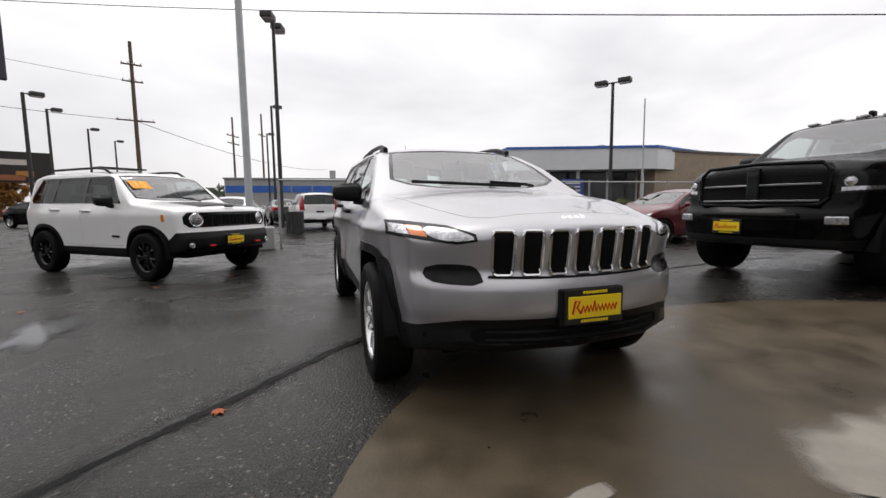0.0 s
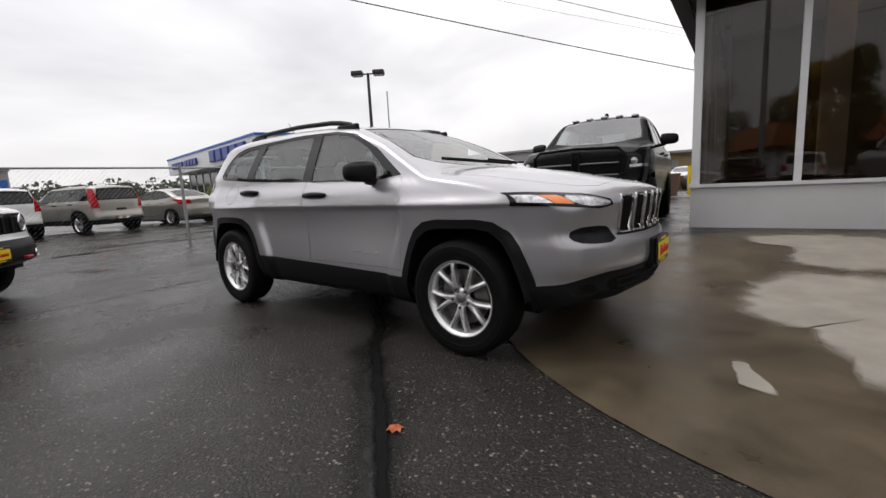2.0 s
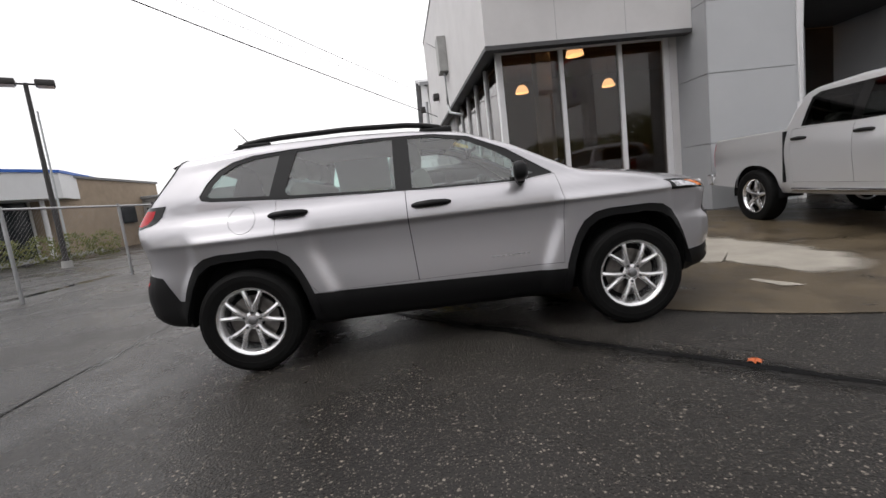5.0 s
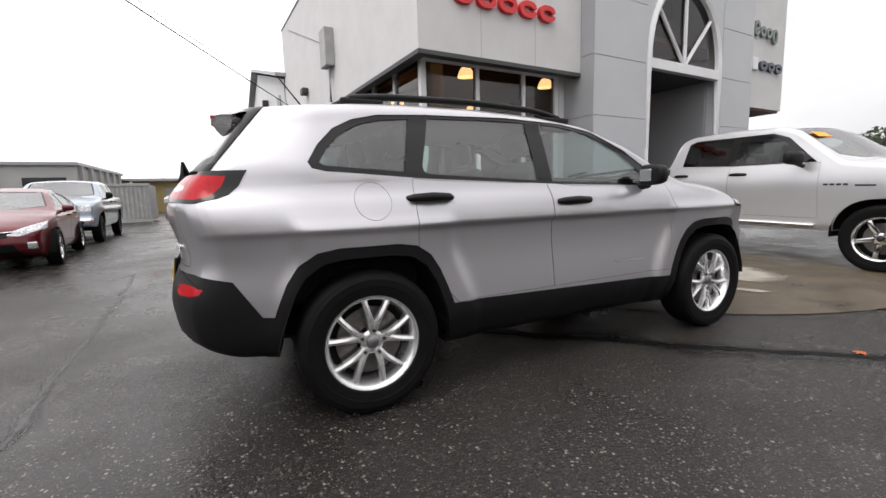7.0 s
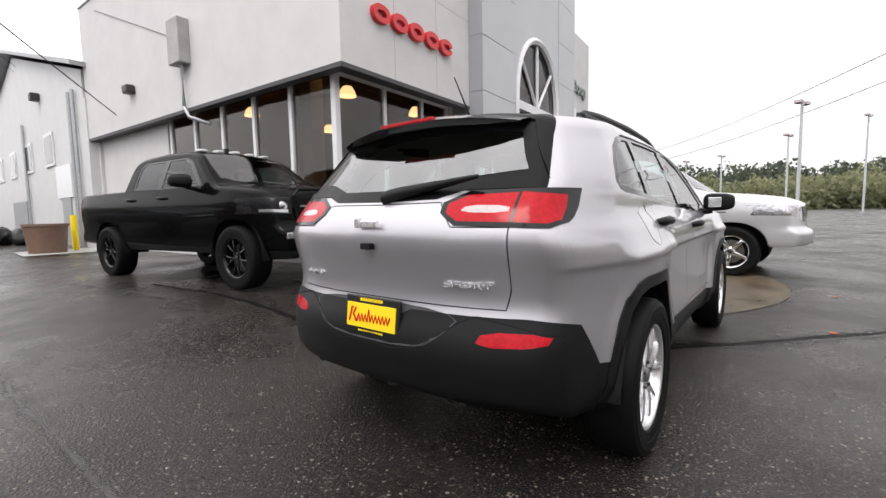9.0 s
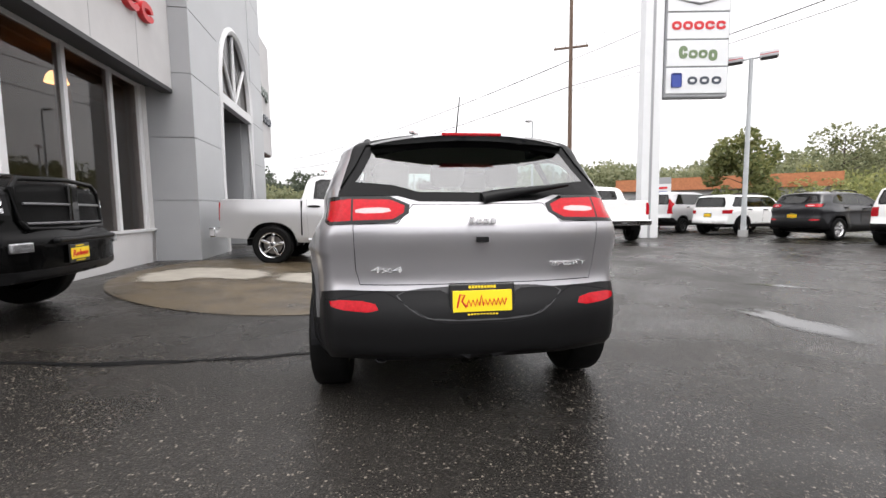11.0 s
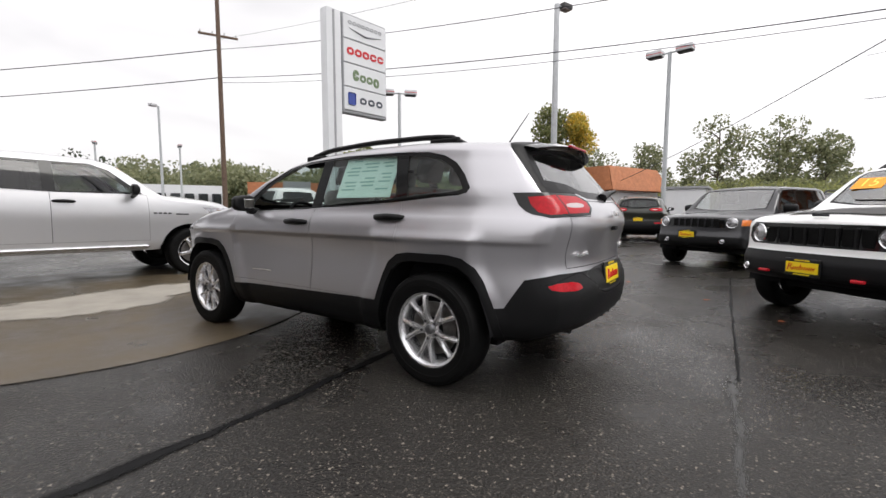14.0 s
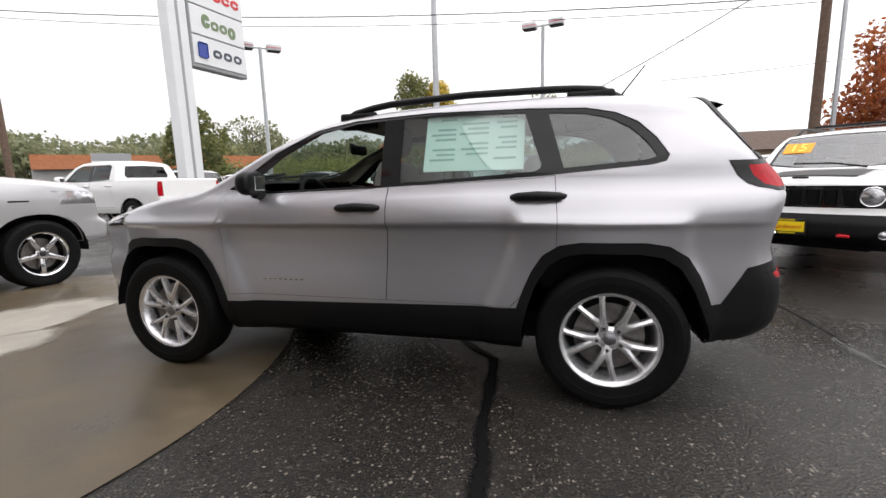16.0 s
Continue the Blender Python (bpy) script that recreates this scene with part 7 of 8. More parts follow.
def red_sedan():
    sp = variant(SEDAN, handlemat=RED, mirmat=RED)
    car, _ = vehicle("red_sedan", sp, RED, heading_pose(-4.62, 7.21, -83.7, 0, 1.35, 0.87), "dark red compact sedan with a chrome-trimmed grille", "car", detail=0.9)
    part("grille_trim", tube([(nose_x(sp, y, 0.63) + 0.008, y, 0.63 + 0.02 * (abs(y) / 0.4)) for y in np.linspace(-0.42, 0.42, 9)], 0.014, 7), CHROME, car, smooth=50)
    part("grille_badge", box(2.2, -0.06, 0.645, 2.225, 0.06, 0.69, 0.01), CHROME, car)
    for s in (1, -1):
        part("fog_lamp", box(-0.02, -0.07, -0.06, 0.012, 0.07, 0.06, 0.02), CHROME, car).matrix_basis = pose(nose_x(sp, 0.62, 0.42), s * 0.64, 0.42, 0, 0, s * 30)
    seats(car, [(0.0, (0.36, -0.36)), (-0.8, (0.36, -0.36))], 0.5, 0.46, SEAT, (0.4, 0.36, 0.86))


red_sedan()


def old_truck():
    sp = variant(scaled(PICKUP, 0.94, 0.9), cf=0.1, cr=0.02, R=0.37, rim=0.2, tw=0.22, wstyle="plain", track=0.92, mir=(0.9, 1.06, 1.28, 0.05, 0.08, 0.1),
                 front=[([(-0.55, 0.84), (0.55, 0.84), (0.55, 1.04), (-0.55, 1.04)], GLOSSBLACK, "grille", "dark grille"), ([(0.6, 0.86), (0.84, 0.86), (0.84, 1.03), (0.6, 1.03)], HEADREFL, "headlamp", "square headlamp"), ([(-0.9, 0.55), (0.9, 0.55), (0.9, 0.68), (-0.9, 0.68)], CHROME, "front_bumper", "chrome bumper")])
    car, _ = vehicle("old_pickup_truck", sp, BLUEGREY, heading_pose(-4.95, 12.1, -87, 0, 1.72, 0.92), "old pale blue-grey pickup truck with a chrome bumper", "truck", detail=0.7)
    pickup_bed(car, sp, BLUEGREY)
    return car


old_truck()


def plain_suv(name, base, paint, m, label, wheels="seven", plates="rear", group="", detail=0.6, lamp=None, railz=True, **kw):
    sp = variant(base, wstyle=wheels, **kw)
    sp.setdefault("front", [])
    car, _ = vehicle(name, sp, paint, m, label, "car", group, detail)
    if railz:
        rails(car, sp, sp["xr"] - 0.1, 0.1, 0.58)
    if plates == "rear":
        z = 0.8 if base is not MIDSUV else 0.7
        plate(car, pose(tail_x(sp, 0, z) - 0.016, 0.0, z, 0, 0, -90))
    elif plates == "plain":
        f = part("rear_plate", box(tail_x(sp, 0, 0.8) - 0.012, -0.16, 0.76, tail_x(sp, 0, 0.8) + 0.01, 0.16, 0.84, 0.004), PLATEBLACK, car)
    return car


TALLTAIL = [([(0.62, 0.86), (0.82, 0.86), (0.8, 1.3), (0.7, 1.5), (0.64, 1.5), (0.66, 1.25)], REDLENS, "tail_lamp", "tall red tail lamp")]
CROSS = variant(scaled(BOXSUV, 1.08, 0.97), cf=0.35, cr=0.2, tumble=0.36, rear=TALLTAIL, clad=[(-2.6, 0.0), (-2.6, 0.48), (2.6, 0.46), (2.6, 0.0)], R=0.36, rim=0.24, mirmat=None)
NEIGHBOUR = "parked at the neighbouring dealer"
xc = plain_suv("crossover_suv", variant(CROSS, mirmat=WHITE), WHITE, heading_pose(-15.3, -0.6, 188, 0, -2.27, 0), "white crossover suv parked beyond the fence", "seven", "plain", NEIGHBOUR, 0.6)
repaint(xc, heading_pose(-14.8, 2.1, 196, 0, -2.27, 0), WHITE, CHAMPAGNE, "champagne crossover suv parked beyond the fence", "crossover_suv")
sed, _ = vehicle("parked_sedan", variant(scaled(SEDAN, 1.02, 1.03), handlemat=CHAMPAGNE, mirmat=CHAMPAGNE), CHAMPAGNE, heading_pose(-15.2, 5.0, 195, 0, -2.3, 0), "champagne sedan parked beyond the fence", "car", NEIGHBOUR, 0.6)
for x, y, h, pt, lab in ((-15.6, -3.9, 175, WHITE, "white sedan parked beyond the fence"), (-18.5, 8.2, 180, WHITE, "white sedan parked by the dealer"), (-22.0, -6.0, 180, BLUEGREY, "pale blue sedan parked far off"), (-24.0, -2.5, 190, DARK, "dark sedan parked far off"),
                         (-3.1, 35.0, -92, WHITE, "white car parked at the end of the yard"), (-1.0, 37.5, -88, PEARL, "pale car parked at the end of the yard"),
                         (-26.0, -15.0, 60, BLACK, "black sedan parked across the yard"), (-30.0, -12.0, 70, WHITE, "white sedan parked across the yard"), (-27.5, -19.5, 40, RED, "red sedan parked across the yard")):
    repaint(sed, heading_pose(x, y, h), CHAMPAGNE, pt, lab, "parked_sedan")

ROW = "row of parked cars along the street"
BIGTAIL = [([(0.58, 0.86), (0.84, 0.86), (0.84, 1.02), (0.58, 1.0)], REDLENS, "tail_lamp", "red tail lamp")]
FAMILY = variant(scaled(BOXSUV, 1.14, 0.98), cf=0.3, cr=0.18, tumble=0.33, rear=BIGTAIL, R=0.36, clad=[(-2.8, 0.0), (-2.8, 0.45), (2.8, 0.45), (2.8, 0.0)])
COMP = variant(scaled(BOXSUV, 1.04, 0.96), cf=0.3, cr=0.2, tumble=0.35, rear=BIGTAIL, R=0.34)
SUV2 = variant(MIDSUV, lining=None, rows=20, stations=75, open=(), glassr=PRIVACY, panes=[(p, PRIVACY) for p, _ in MIDSUV["panes"]], hoods=[], sidebits=[])
plain_suv("white_crossover", variant(FAMILY, mirmat=WHITE), WHITE, heading_pose(12.35, -13.45, -76, 0, -1.46, 0), "white family crossover with a yellow dealer plate", "seven", "rear", ROW)
su = plain_suv("charcoal_suv", SUV2, DARK, heading_pose(9.05, -13.95, -78, 0, -1.35, 0), "charcoal mid-size suv with a yellow dealer plate", "double5", "rear", ROW)
plain_suv("white_boxy_suv", variant(BOXSUV, mirmat=WHITE), WHITE, heading_pose(5.75, -13.9, -80, 0, -1.28, 0), "white boxy small suv with a yellow dealer plate", "black5", "rear", ROW)
plain_suv("charcoal_crossover", variant(COMP, mirmat=DARK), DARK, heading_pose(3.15, -14.4, -80, 0, -1.33, 0), "charcoal compact crossover with a yellow dealer plate", "black5", "rear", ROW)
repaint(su, heading_pose(0.3, -14.4, -84, 0, -1.35, 0), DARK, OLIVE, "dark olive mid-size suv with a yellow dealer plate", "olive_suv")
# the van beside them
VAN = variant(scaled(BOXSUV, 1.12, 1.1), cf=0.3, cr=0.05, tumble=0.14, rear=TALLTAIL, wstyle="plain", R=0.33, track=0.87)
plain_suv("cargo_van", variant(VAN, mirmat=WHITE, panes=VAN["panes"][:1]), PEARL, heading_pose(14.5, -12.3, -66, 0, -1.44, 0), "pale silver compact cargo van", "plain", "plain", ROW, railz=False)
ps = plain_suv("parked_suv", variant(COMP, mirmat=DARK), DARK, heading_pose(17.5, -13.0, -60, 0, -1.3, 0), "dark suv parked behind the van", "seven", "plain", ROW, 0.5)
for x, y, h, pt, lab, nm in ((20.5, -14.0, -60, WHITE, "white suv parked by the street", "parked_suv"), (16.0, -17.5, -75, CHAMPAGNE, "pale suv in the second row", "parked_suv"), (-3.0, -14.4, -88, BLACK, "black suv parked near the lamp post", "parked_suv"), (-4.0, -11.6, 68, BLACK, "black suv behind the boxy one", "dark_suv"), (-7.0, -12.2, 62, CHAMPAGNE, "pale tan suv parked in the back", "tan_suv")):
    repaint(ps, heading_pose(x, y, h), DARK, pt, lab, nm)

# boxy black suv between the row and the white one
BOXY = variant(BOXSUV, front=[([(-0.52, 0.8), (0.52, 0.8), (0.52, 0.98), (-0.52, 0.98)], GLOSSBLACK, "grille_panel", "black grille panel"), ([(0.76, 0.84), (0.84, 0.84), (0.84, 0.94), (0.76, 0.94)], AMBER, "turn_signal", "amber turn signal")], R=0.34, top=[(2.1, 1.0), (1.9, 1.04), (1.5, 1.07), (1.0, 1.1), (0.92, 1.12), (0.45, 1.52), (0.3, 1.6), (-0.2, 1.64), (-1.4, 1.64), (-2.1, 1.6)], cowl=1.1, handlemat=DARK)
car, _ = vehicle("boxy_black_suv", BOXY, DARK, heading_pose(-2.45, -7.3, 66, 0, 1.28, 0), "boxy black suv with round headlamps and yellow plate", "car", "", 0.8)
for s in (1, -1):
    round_lamp(car, nose_x(BOXY, 0.62, 0.89) + 0.012, s * 0.63, 0.89, 0.09, s * 15)
    round_lamp(car, nose_x(BOXY, 0.5, 0.55) + 0.01, s * 0.52, 0.55, 0.045, s * 12, "small round fog lamp")
seven_slots(car, BOXY, 0.82, 0.96, 0.38, DARK)
plate(car, pose(nose_x(BOXY, 0.0, 0.66) + 0.014, -0.12, 0.66, 0, 0, 90))
seats(car, [(0.05, (0.38, -0.38))], 0.66, 0.48, SEAT)

# white pickup beyond the sign
WT = variant(PICKUP, mirmat=WHITE, handlemat=WHITE, wstyle="five")
car, _ = vehicle("white_pickup_truck", WT, WHITE, heading_pose(8.8, -6.95, -6, 0, -2.95, 0), "white crew-cab pickup truck with a yellow plate", "truck", "", 0.7)
pickup_bed(car, WT, WHITE)
plate(car, pose(tail_x(WT, 0, 0.66) - 0.014, 0, 0.68, 0, 0, -90))
part("rear_bumper", box(-3.02, -0.96, 0.58, -2.9, 0.96, 0.76, 0.03), CHROME, car, "chrome rear bumper")


# ---------------------------------------------------------------- poles, lamps, wires
def lamp_post(x, y, h, pole, head, label, two=True, turn=0.0, r=0.08, boxy=False, group="yard lamps"):
    t = empty("lamp_post", pose(x, y, ground_z(x, y), 0, 0, turn), label, "lamp post", group)
    part("pole", cyl(r * 1.15, r * 0.85, (0, 0, 0), (0, 0, h), 12), pole, t, smooth=40)
    part("base", cyl(r * 2.2, r * 2.0, (0, 0, 0), (0, 0, 0.25), 12), GREYWALL, t)
    part("arm", tube([(0, -0.5 if two else 0, h - 0.03), (0, 0.5, h - 0.03)], 0.035, 6), pole, t)
    for s in ((1, -1) if two else (1,)):
        hd = box(-0.2, s * 0.25, h - 0.1, 0.2, s * 0.8, h + 0.12, 0.04 if not boxy else 0.01)
        ho = part("lamp_head", hd, head, t, smooth=40)
        part("lens", box(-0.17, s * 0.29, h - 0.125, 0.17, s * 0.76, h - 0.1, 0.01), POLEDARK if boxy else CLEARLENS, ho)
        if boxy:
            part("band", box(-0.206, s * 0.244, h - 0.012, 0.206, s * 0.806, h + 0.012), SIGNRED, ho)
    return t


lamp_post(-13.28, -2.05, 7.55, POLEDARK, POLEDARK, "dark bronze lamp post with two heads", True, 75, 0.07)
lamp_post(-13.3, 12.5, 6.55, POLEDARK, POLEDARK, "dark bronze lamp post with two heads", True, -55, 0.08)
lamp_post(-0.28, -15.55, 7.0, POLEGREY, LAMPHEAD, "pale lamp post with two boxy heads", True, 80, 0.08, True)
lamp_post(10.76, -13.01, 6.6, POLEGREY, LAMPHEAD, "pale lamp post with two boxy heads", True, -45, 0.08, True)
for x, y, h, two in ((-30.3, -3.2, 8.2, False), (-45.4, -4.6, 8.5, False), (-32.1, -17.2, 7.6, False), (-42.3, -18.9, 7.9, False), (-52.4, -20.4, 8.2, False), (-22.6, -13.9, 6.6, False)):
    lamp_post(x, y, h, POLEDARK, POLEDARK, "dark lamp post far across the yard", two, 40, 0.09)
for x, y, h in ((35.3, -2.0, 8.0), (55.5, -1.35, 8.4), (53.5, -14.1, 8.1), (64.0, -8.2, 10.8), (70.0, 6.0, 8.0), (80.0, 12.0, 8.5), (48.0, -20.0, 8.0)):
    lamp_post(x, y, h, POLEGREY, LAMPHEAD, "pale lamp post along the far street", True, 70, 0.1, True)
lamp_post(37.4, -13.7, 9.6, POLEGREY, LAMPHEAD, "tall pale street lamp with one arm", False, 20, 0.1)


def mast(name, x, y, h, r, material, label, category="pole"):
    t = empty(name, pose(x, y, ground_z(x, y)), label, category)
    part("shaft", cyl(r * 1.1, r * 0.8, (0, 0, 0), (0, 0, h), 16), material, t, smooth=40)
    return t


mast("steel_mast", -6.42, -2.41, 14.0, 0.072, POLEGREY, "tall pale round steel mast")
mast("thin_mast", -17.8, 18.4, 7.2, 0.05, POLEGREY, "thin pale steel mast far off")
lamp_post(4.15, -15.6, 9.85, GALV, POLEDARK, "tall grey street lamp beside the parked cars", False, 160, 0.13)


def utility_pole(x, y, h, label, arms=(), turn=0.0, r=0.16):
    t = empty("utility_pole", pose(x, y, 0, 0, 0, turn), label, "pole", "utility poles")
    part("shaft", cyl(r, r * 0.7, (0, 0, 0), (0, 0, h), 12), WOODPOLE, t, smooth=40)
    for z, w in arms:
        part("crossarm", box(-0.06, -w / 2, z - 0.06, 0.06, w / 2, z + 0.06, 0.01), WOODPOLE, t)
        for k in (-0.45, -0.15, 0.15, 0.45):
            part("insulator", cyl(0.04, 0.03, (0, w * k, z + 0.06), (0, w * k, z + 0.22), 8), CRATE, t)
    return t


utility_pole(24.4, -11.9, 15.5, "brown wooden utility pole with a crossarm", ((11.8, 2.2),), -25)
utility_pole(-9.3, -14.9, 12.0, "dark wooden utility pole beside the yard", (), 0, 0.17)
mast("steel_mast", -9.75, -14.75, 11.0, 0.07, GALV, "grey steel conduit post beside the wooden pole")
utility_pole(-43.8, -15.7, 16.0, "tall wooden utility pole with crossarms", ((9.0, 3.0), (14.0, 1.6), (12.5, 1.6)), 20, 0.2)
utility_pole(-62.0, -10.0, 13.0, "far brown wooden utility pole", ((10.5, 3.0), (9.5, 3.0)), 70)
utility_pole(-64.0, -6.5, 14.0, "far brown wooden utility pole", ((11.0, 2.0),), 70)


def wire(a, b, sag, label, r=0.011):
    a, b = Vector(a), Vector(b)
    pts = []
    for i in range(33):
        t = i / 32
        p = a.lerp(b, t)
        p.z -= sag * 4 * t * (1 - t)
        pts.append(p)
    tagged(part("overhead_wire", tube(pts, r, 5), CABLE, smooth=60), label, "wire", "overhead wires")


wire((1.1, 14.4, 4.1), (-24.5, -22.5, 11.2), 0.5, "black overhead service wire", 0.014)
wire((0.4, 24.5, 7.6), (-24.5, -22.5, 12.2), 0.6, "black overhead service wire", 0.013)
wire((0.4, 24.7, 7.4), (-24.5, -22.5, 11.8), 0.9, "thin grey overhead service wire", 0.006)
wire((24.4, -11.9, 11.0), (-9.3, -14.9, 8.3), 0.5, "black street overhead wire", 0.017)
wire((24.4, -11.9, 9.3), (-9.3, -14.9, 6.7), 0.5, "black street overhead wire", 0.02)
wire((24.4, -11.9, 9.0), (-9.3, -14.9, 6.5), 0.6, "grey street overhead wire", 0.013)
wire((24.4, -11.9, 11.6), (-9.3, -14.9, 10.5), 0.5, "thin street overhead wire", 0.008)
wire((24.4, -11.9, 11.0), (90, 20, 12), 1.0, "far street overhead wire", 0.03)
wire((24.4, -11.9, 9.3), (90, 20, 10), 1.0, "far street overhead wire", 0.03)
wire((-9.3, -14.9, 8.0), (6.0, -36.0, 3.6), 0.3, "slanting service wire to the tiled building", 0.02)
wire((-9.3, -14.9, 8.0), (-70.0, -40.0, 10.0), 1.2, "black street overhead wire", 0.02)
wire((-43.8, -15.7, 9.0), (-9.3, -40.0, 9.0), 1.0, "far black overhead street wire", 0.02)
wire((-43.8, -15.7, 9.0), (-110.0, 5.0, 10.0), 1.5, "far black overhead street wire", 0.03)
wire((-43.8, -15.7, 12.5), (-9.3, -40.0, 12.0), 1.0, "far black overhead street wire", 0.015)


# ---------------------------------------------------------------- dealer sign
def pylon_sign():
    t = empty("pylon_sign", pose(11.2, -9.75, 0, 0, 0, 172.5), "tall white dealer pylon sign with four stacked panels", "sign")
    part("post", box(-0.22, -0.74, 0, 0.22, -0.06, 9.15, 0.02), SIGNWHITE, t, "pale grey sign post")
    part("post_groove", box(0.218, -0.46, 0, 0.226, -0.36, 9.1), PANELDARK, t)
    part("sign_body", box(-0.18, 0.0, 5.16, 0.18, 2.36, 9.2, 0.05), PANELDARK, t, "grey sign cabinet")
    z = 5.3
    for k in range(4):
        for s in (1, -1):
            p = part("sign_panel", box(s * 0.18, 0.06, z, s * 0.215, 2.3, z + 0.92, 0.02), SIGNWHITE, t, "white sign panel")
            def bar(y0, y1, z0, z1, m, gap=False):
                o = part("sign_shape", ring_block(y1 - y0, z1 - z0, 0.3 * (z1 - z0) if y1 - y0 > 0.2 else 0.04, 0.014, gap), m, p)
                o.matrix_basis = pose(s * 0.215, (y0 + y1) / 2, z + (z0 + z1) / 2, 0, 0, 90 * s)
            if k == 0:
                part("sign_emblem", box(s * 0.215, 0.25, z + 0.22, s * 0.23, 0.62, z + 0.72, 0.05), SIGNBLUE, p, "blue shield shape")
                for i in range(3):
                    bar(0.85 + 0.44 * i, 1.2 + 0.44 * i, 0.32, 0.6, SIGNDARK)
            elif k == 1:
                for i in range(4):
                    bar(0.5 + 0.36 * i, 0.82 + 0.36 * i, 0.28 - (0.09 if i == 3 else 0), 0.58 + (0.14 if i == 0 else 0), SIGNGREEN, i == 0)
            elif k == 2:
                for i in range(5):
                    bar(0.22 + 0.4 * i, 0.57 + 0.4 * i, 0.32, 0.62, SIGNRED, i > 2)
            else:
                for i in range(8):
                    bar(0.3 + 0.225 * i, 0.48 + 0.225 * i, 0.57, 0.72, PANELDARK, i % 3 == 0)
                part("sign_wing", tube([(s * 0.22, 0.35, z + 0.42), (s * 0.225, 1.2, z + 0.26), (s * 0.22, 2.05, z + 0.42)], [0.01, 0.05, 0.01], 6), PANELDARK, p, "winged emblem shape")
        z += 0.965


pylon_sign()
# the corner of a big sign high at the edge of the yard
bs = empty("hanging_sign", pose(-39.3, -22.7, 0, 0, 0, 35), "dark backed sign panel on a steel post", "sign")
part("panel", box(-0.3, -7.0, 10.9, 0.3, 0.0, 17.4, 0.05), mat("sign_back", (0.03, 0.02, 0.04), 0.5), bs)
part("post", cyl(0.4, 0.35, (0, -3.5, 0), (0, -3.5, 11.0), 14), POLEGREY, bs, smooth=40)
bb = empty("billboard", pose(-49.6, -28.5, 0, 0, 0, 30), "dark billboard showing a food picture as plain shapes", "sign")
part("board", box(-0.15, -3.4, 3.6, 0.15, 3.4, 6.6, 0.03), mat("billboard_face", (0.02, 0.015, 0.012), 0.5), bb)
for k, (y, z, w, c) in enumerate(((-1.6, 4.7, 1.5, (0.5, 0.25, 0.06)), (1.2, 4.5, 1.3, (0.45, 0.2, 0.05)), (0.0, 4.1, 2.4, (0.3, 0.1, 0.04)), (0.3, 5.6, 2.2, (0.6, 0.55, 0.5)))):
    part("picture_shape", box(0.15, y - w / 2, z - 0.3, 0.17, y + w / 2, z + 0.25, 0.05), mat("picture_tone", c, 0.5), bb)
for y in (-2, 2):
    part("leg", cyl(0.15, 0.15, (0, y, 0), (0, y, 3.7), 10), POLEDARK, bb)
# street sign by the far road
ss = empty("street_sign", pose(34.0, -24.5, 0, 0, 0, 145), "red and white shop sign on two posts", "sign")
part("board", box(-0.2, -1.3, 1.6, 0.2, 1.3, 3.9, 0.03), SIGNWHITE, ss)
part("top_band", box(-0.21, -1.3, 3.3, 0.21, 1.3, 3.9, 0.02), PANELDARK, ss)
for k in range(3):
    part("bar", box(0.2, -1.0, 2.0 + 0.42 * k, 0.22, 1.0, 2.2 + 0.42 * k), (SIGNRED, SIGNBLUE, SIGNRED)[k], ss)
part("post", box(-0.15, -0.3, 0, 0.15, 0.3, 1.6), GALV, ss)


# ---------------------------------------------------------------- fence
def chain_fence(p0, p1, n, h=1.7):
    a, b = Vector(p0), Vector(p1)
    d = (b - a)
    L = d.length
    t = empty("chain_link_fence", pose(a.x, a.y, 0, 0, 0, math.degrees(math.atan2(d.y, d.x))), "grey chain-link fence on steel posts", "fence")
    for k in range(n + 1):
        x = L * k / n
        part("post", cyl(0.032, 0.032, (x, 0, 0), (x, 0, h + 0.05), 10), GALV, t, smooth=40)
    part("top_rail", cyl(0.022, 0.022, (0, 0, h), (L, 0, h), 8), GALV, t, smooth=40)
    part("bottom_wire", cyl(0.005, 0.005, (0, 0, 0.08), (L, 0, 0.08), 5), GALV, t)
    mesh = bmesh.new()
    step = 0.08
    for s in (1, -1):
        i = 0
        while i * step < L + h:
            x0, x1 = i * step - (h - 0.1 if s > 0 else 0), i * step - (0 if s > 0 else h - 0.1)
            za, zb = 0.08, h
            lo, hi = max(0, min(x0, x1)), min(L, max(x0, x1))
            if hi > lo:
                f = lambda x: za + (x - x0) / (x1 - x0) * (zb - za) if s > 0 else zb - (x - x0) / (x1 - x0) * (zb - za) if False else za + (x1 - x) / (x1 - x0) * (zb - za)
                v = [mesh.verts.new((x, 0.002 * s, f(x) + e)) for x, e in ((lo, -0.0016), (hi, -0.0016), (hi, 0.0016), (lo, 0.0016))]
                mesh.faces.new(v)
            i += 1
    tagged(part("wire_mesh", mesh, GALV, t), kind="stuff")
    return t


chain_fence((-7.45, -1.85), (-7.4, 13.0), 5)
gb = empty("gate_post_block", pose(-7.6, -2.3, 0), "low concrete post block by the fence", "bollard")
part("block", box(-0.25, -0.3, 0, 0.25, 0.3, 0.55, 0.03), GREYWALL, gb)
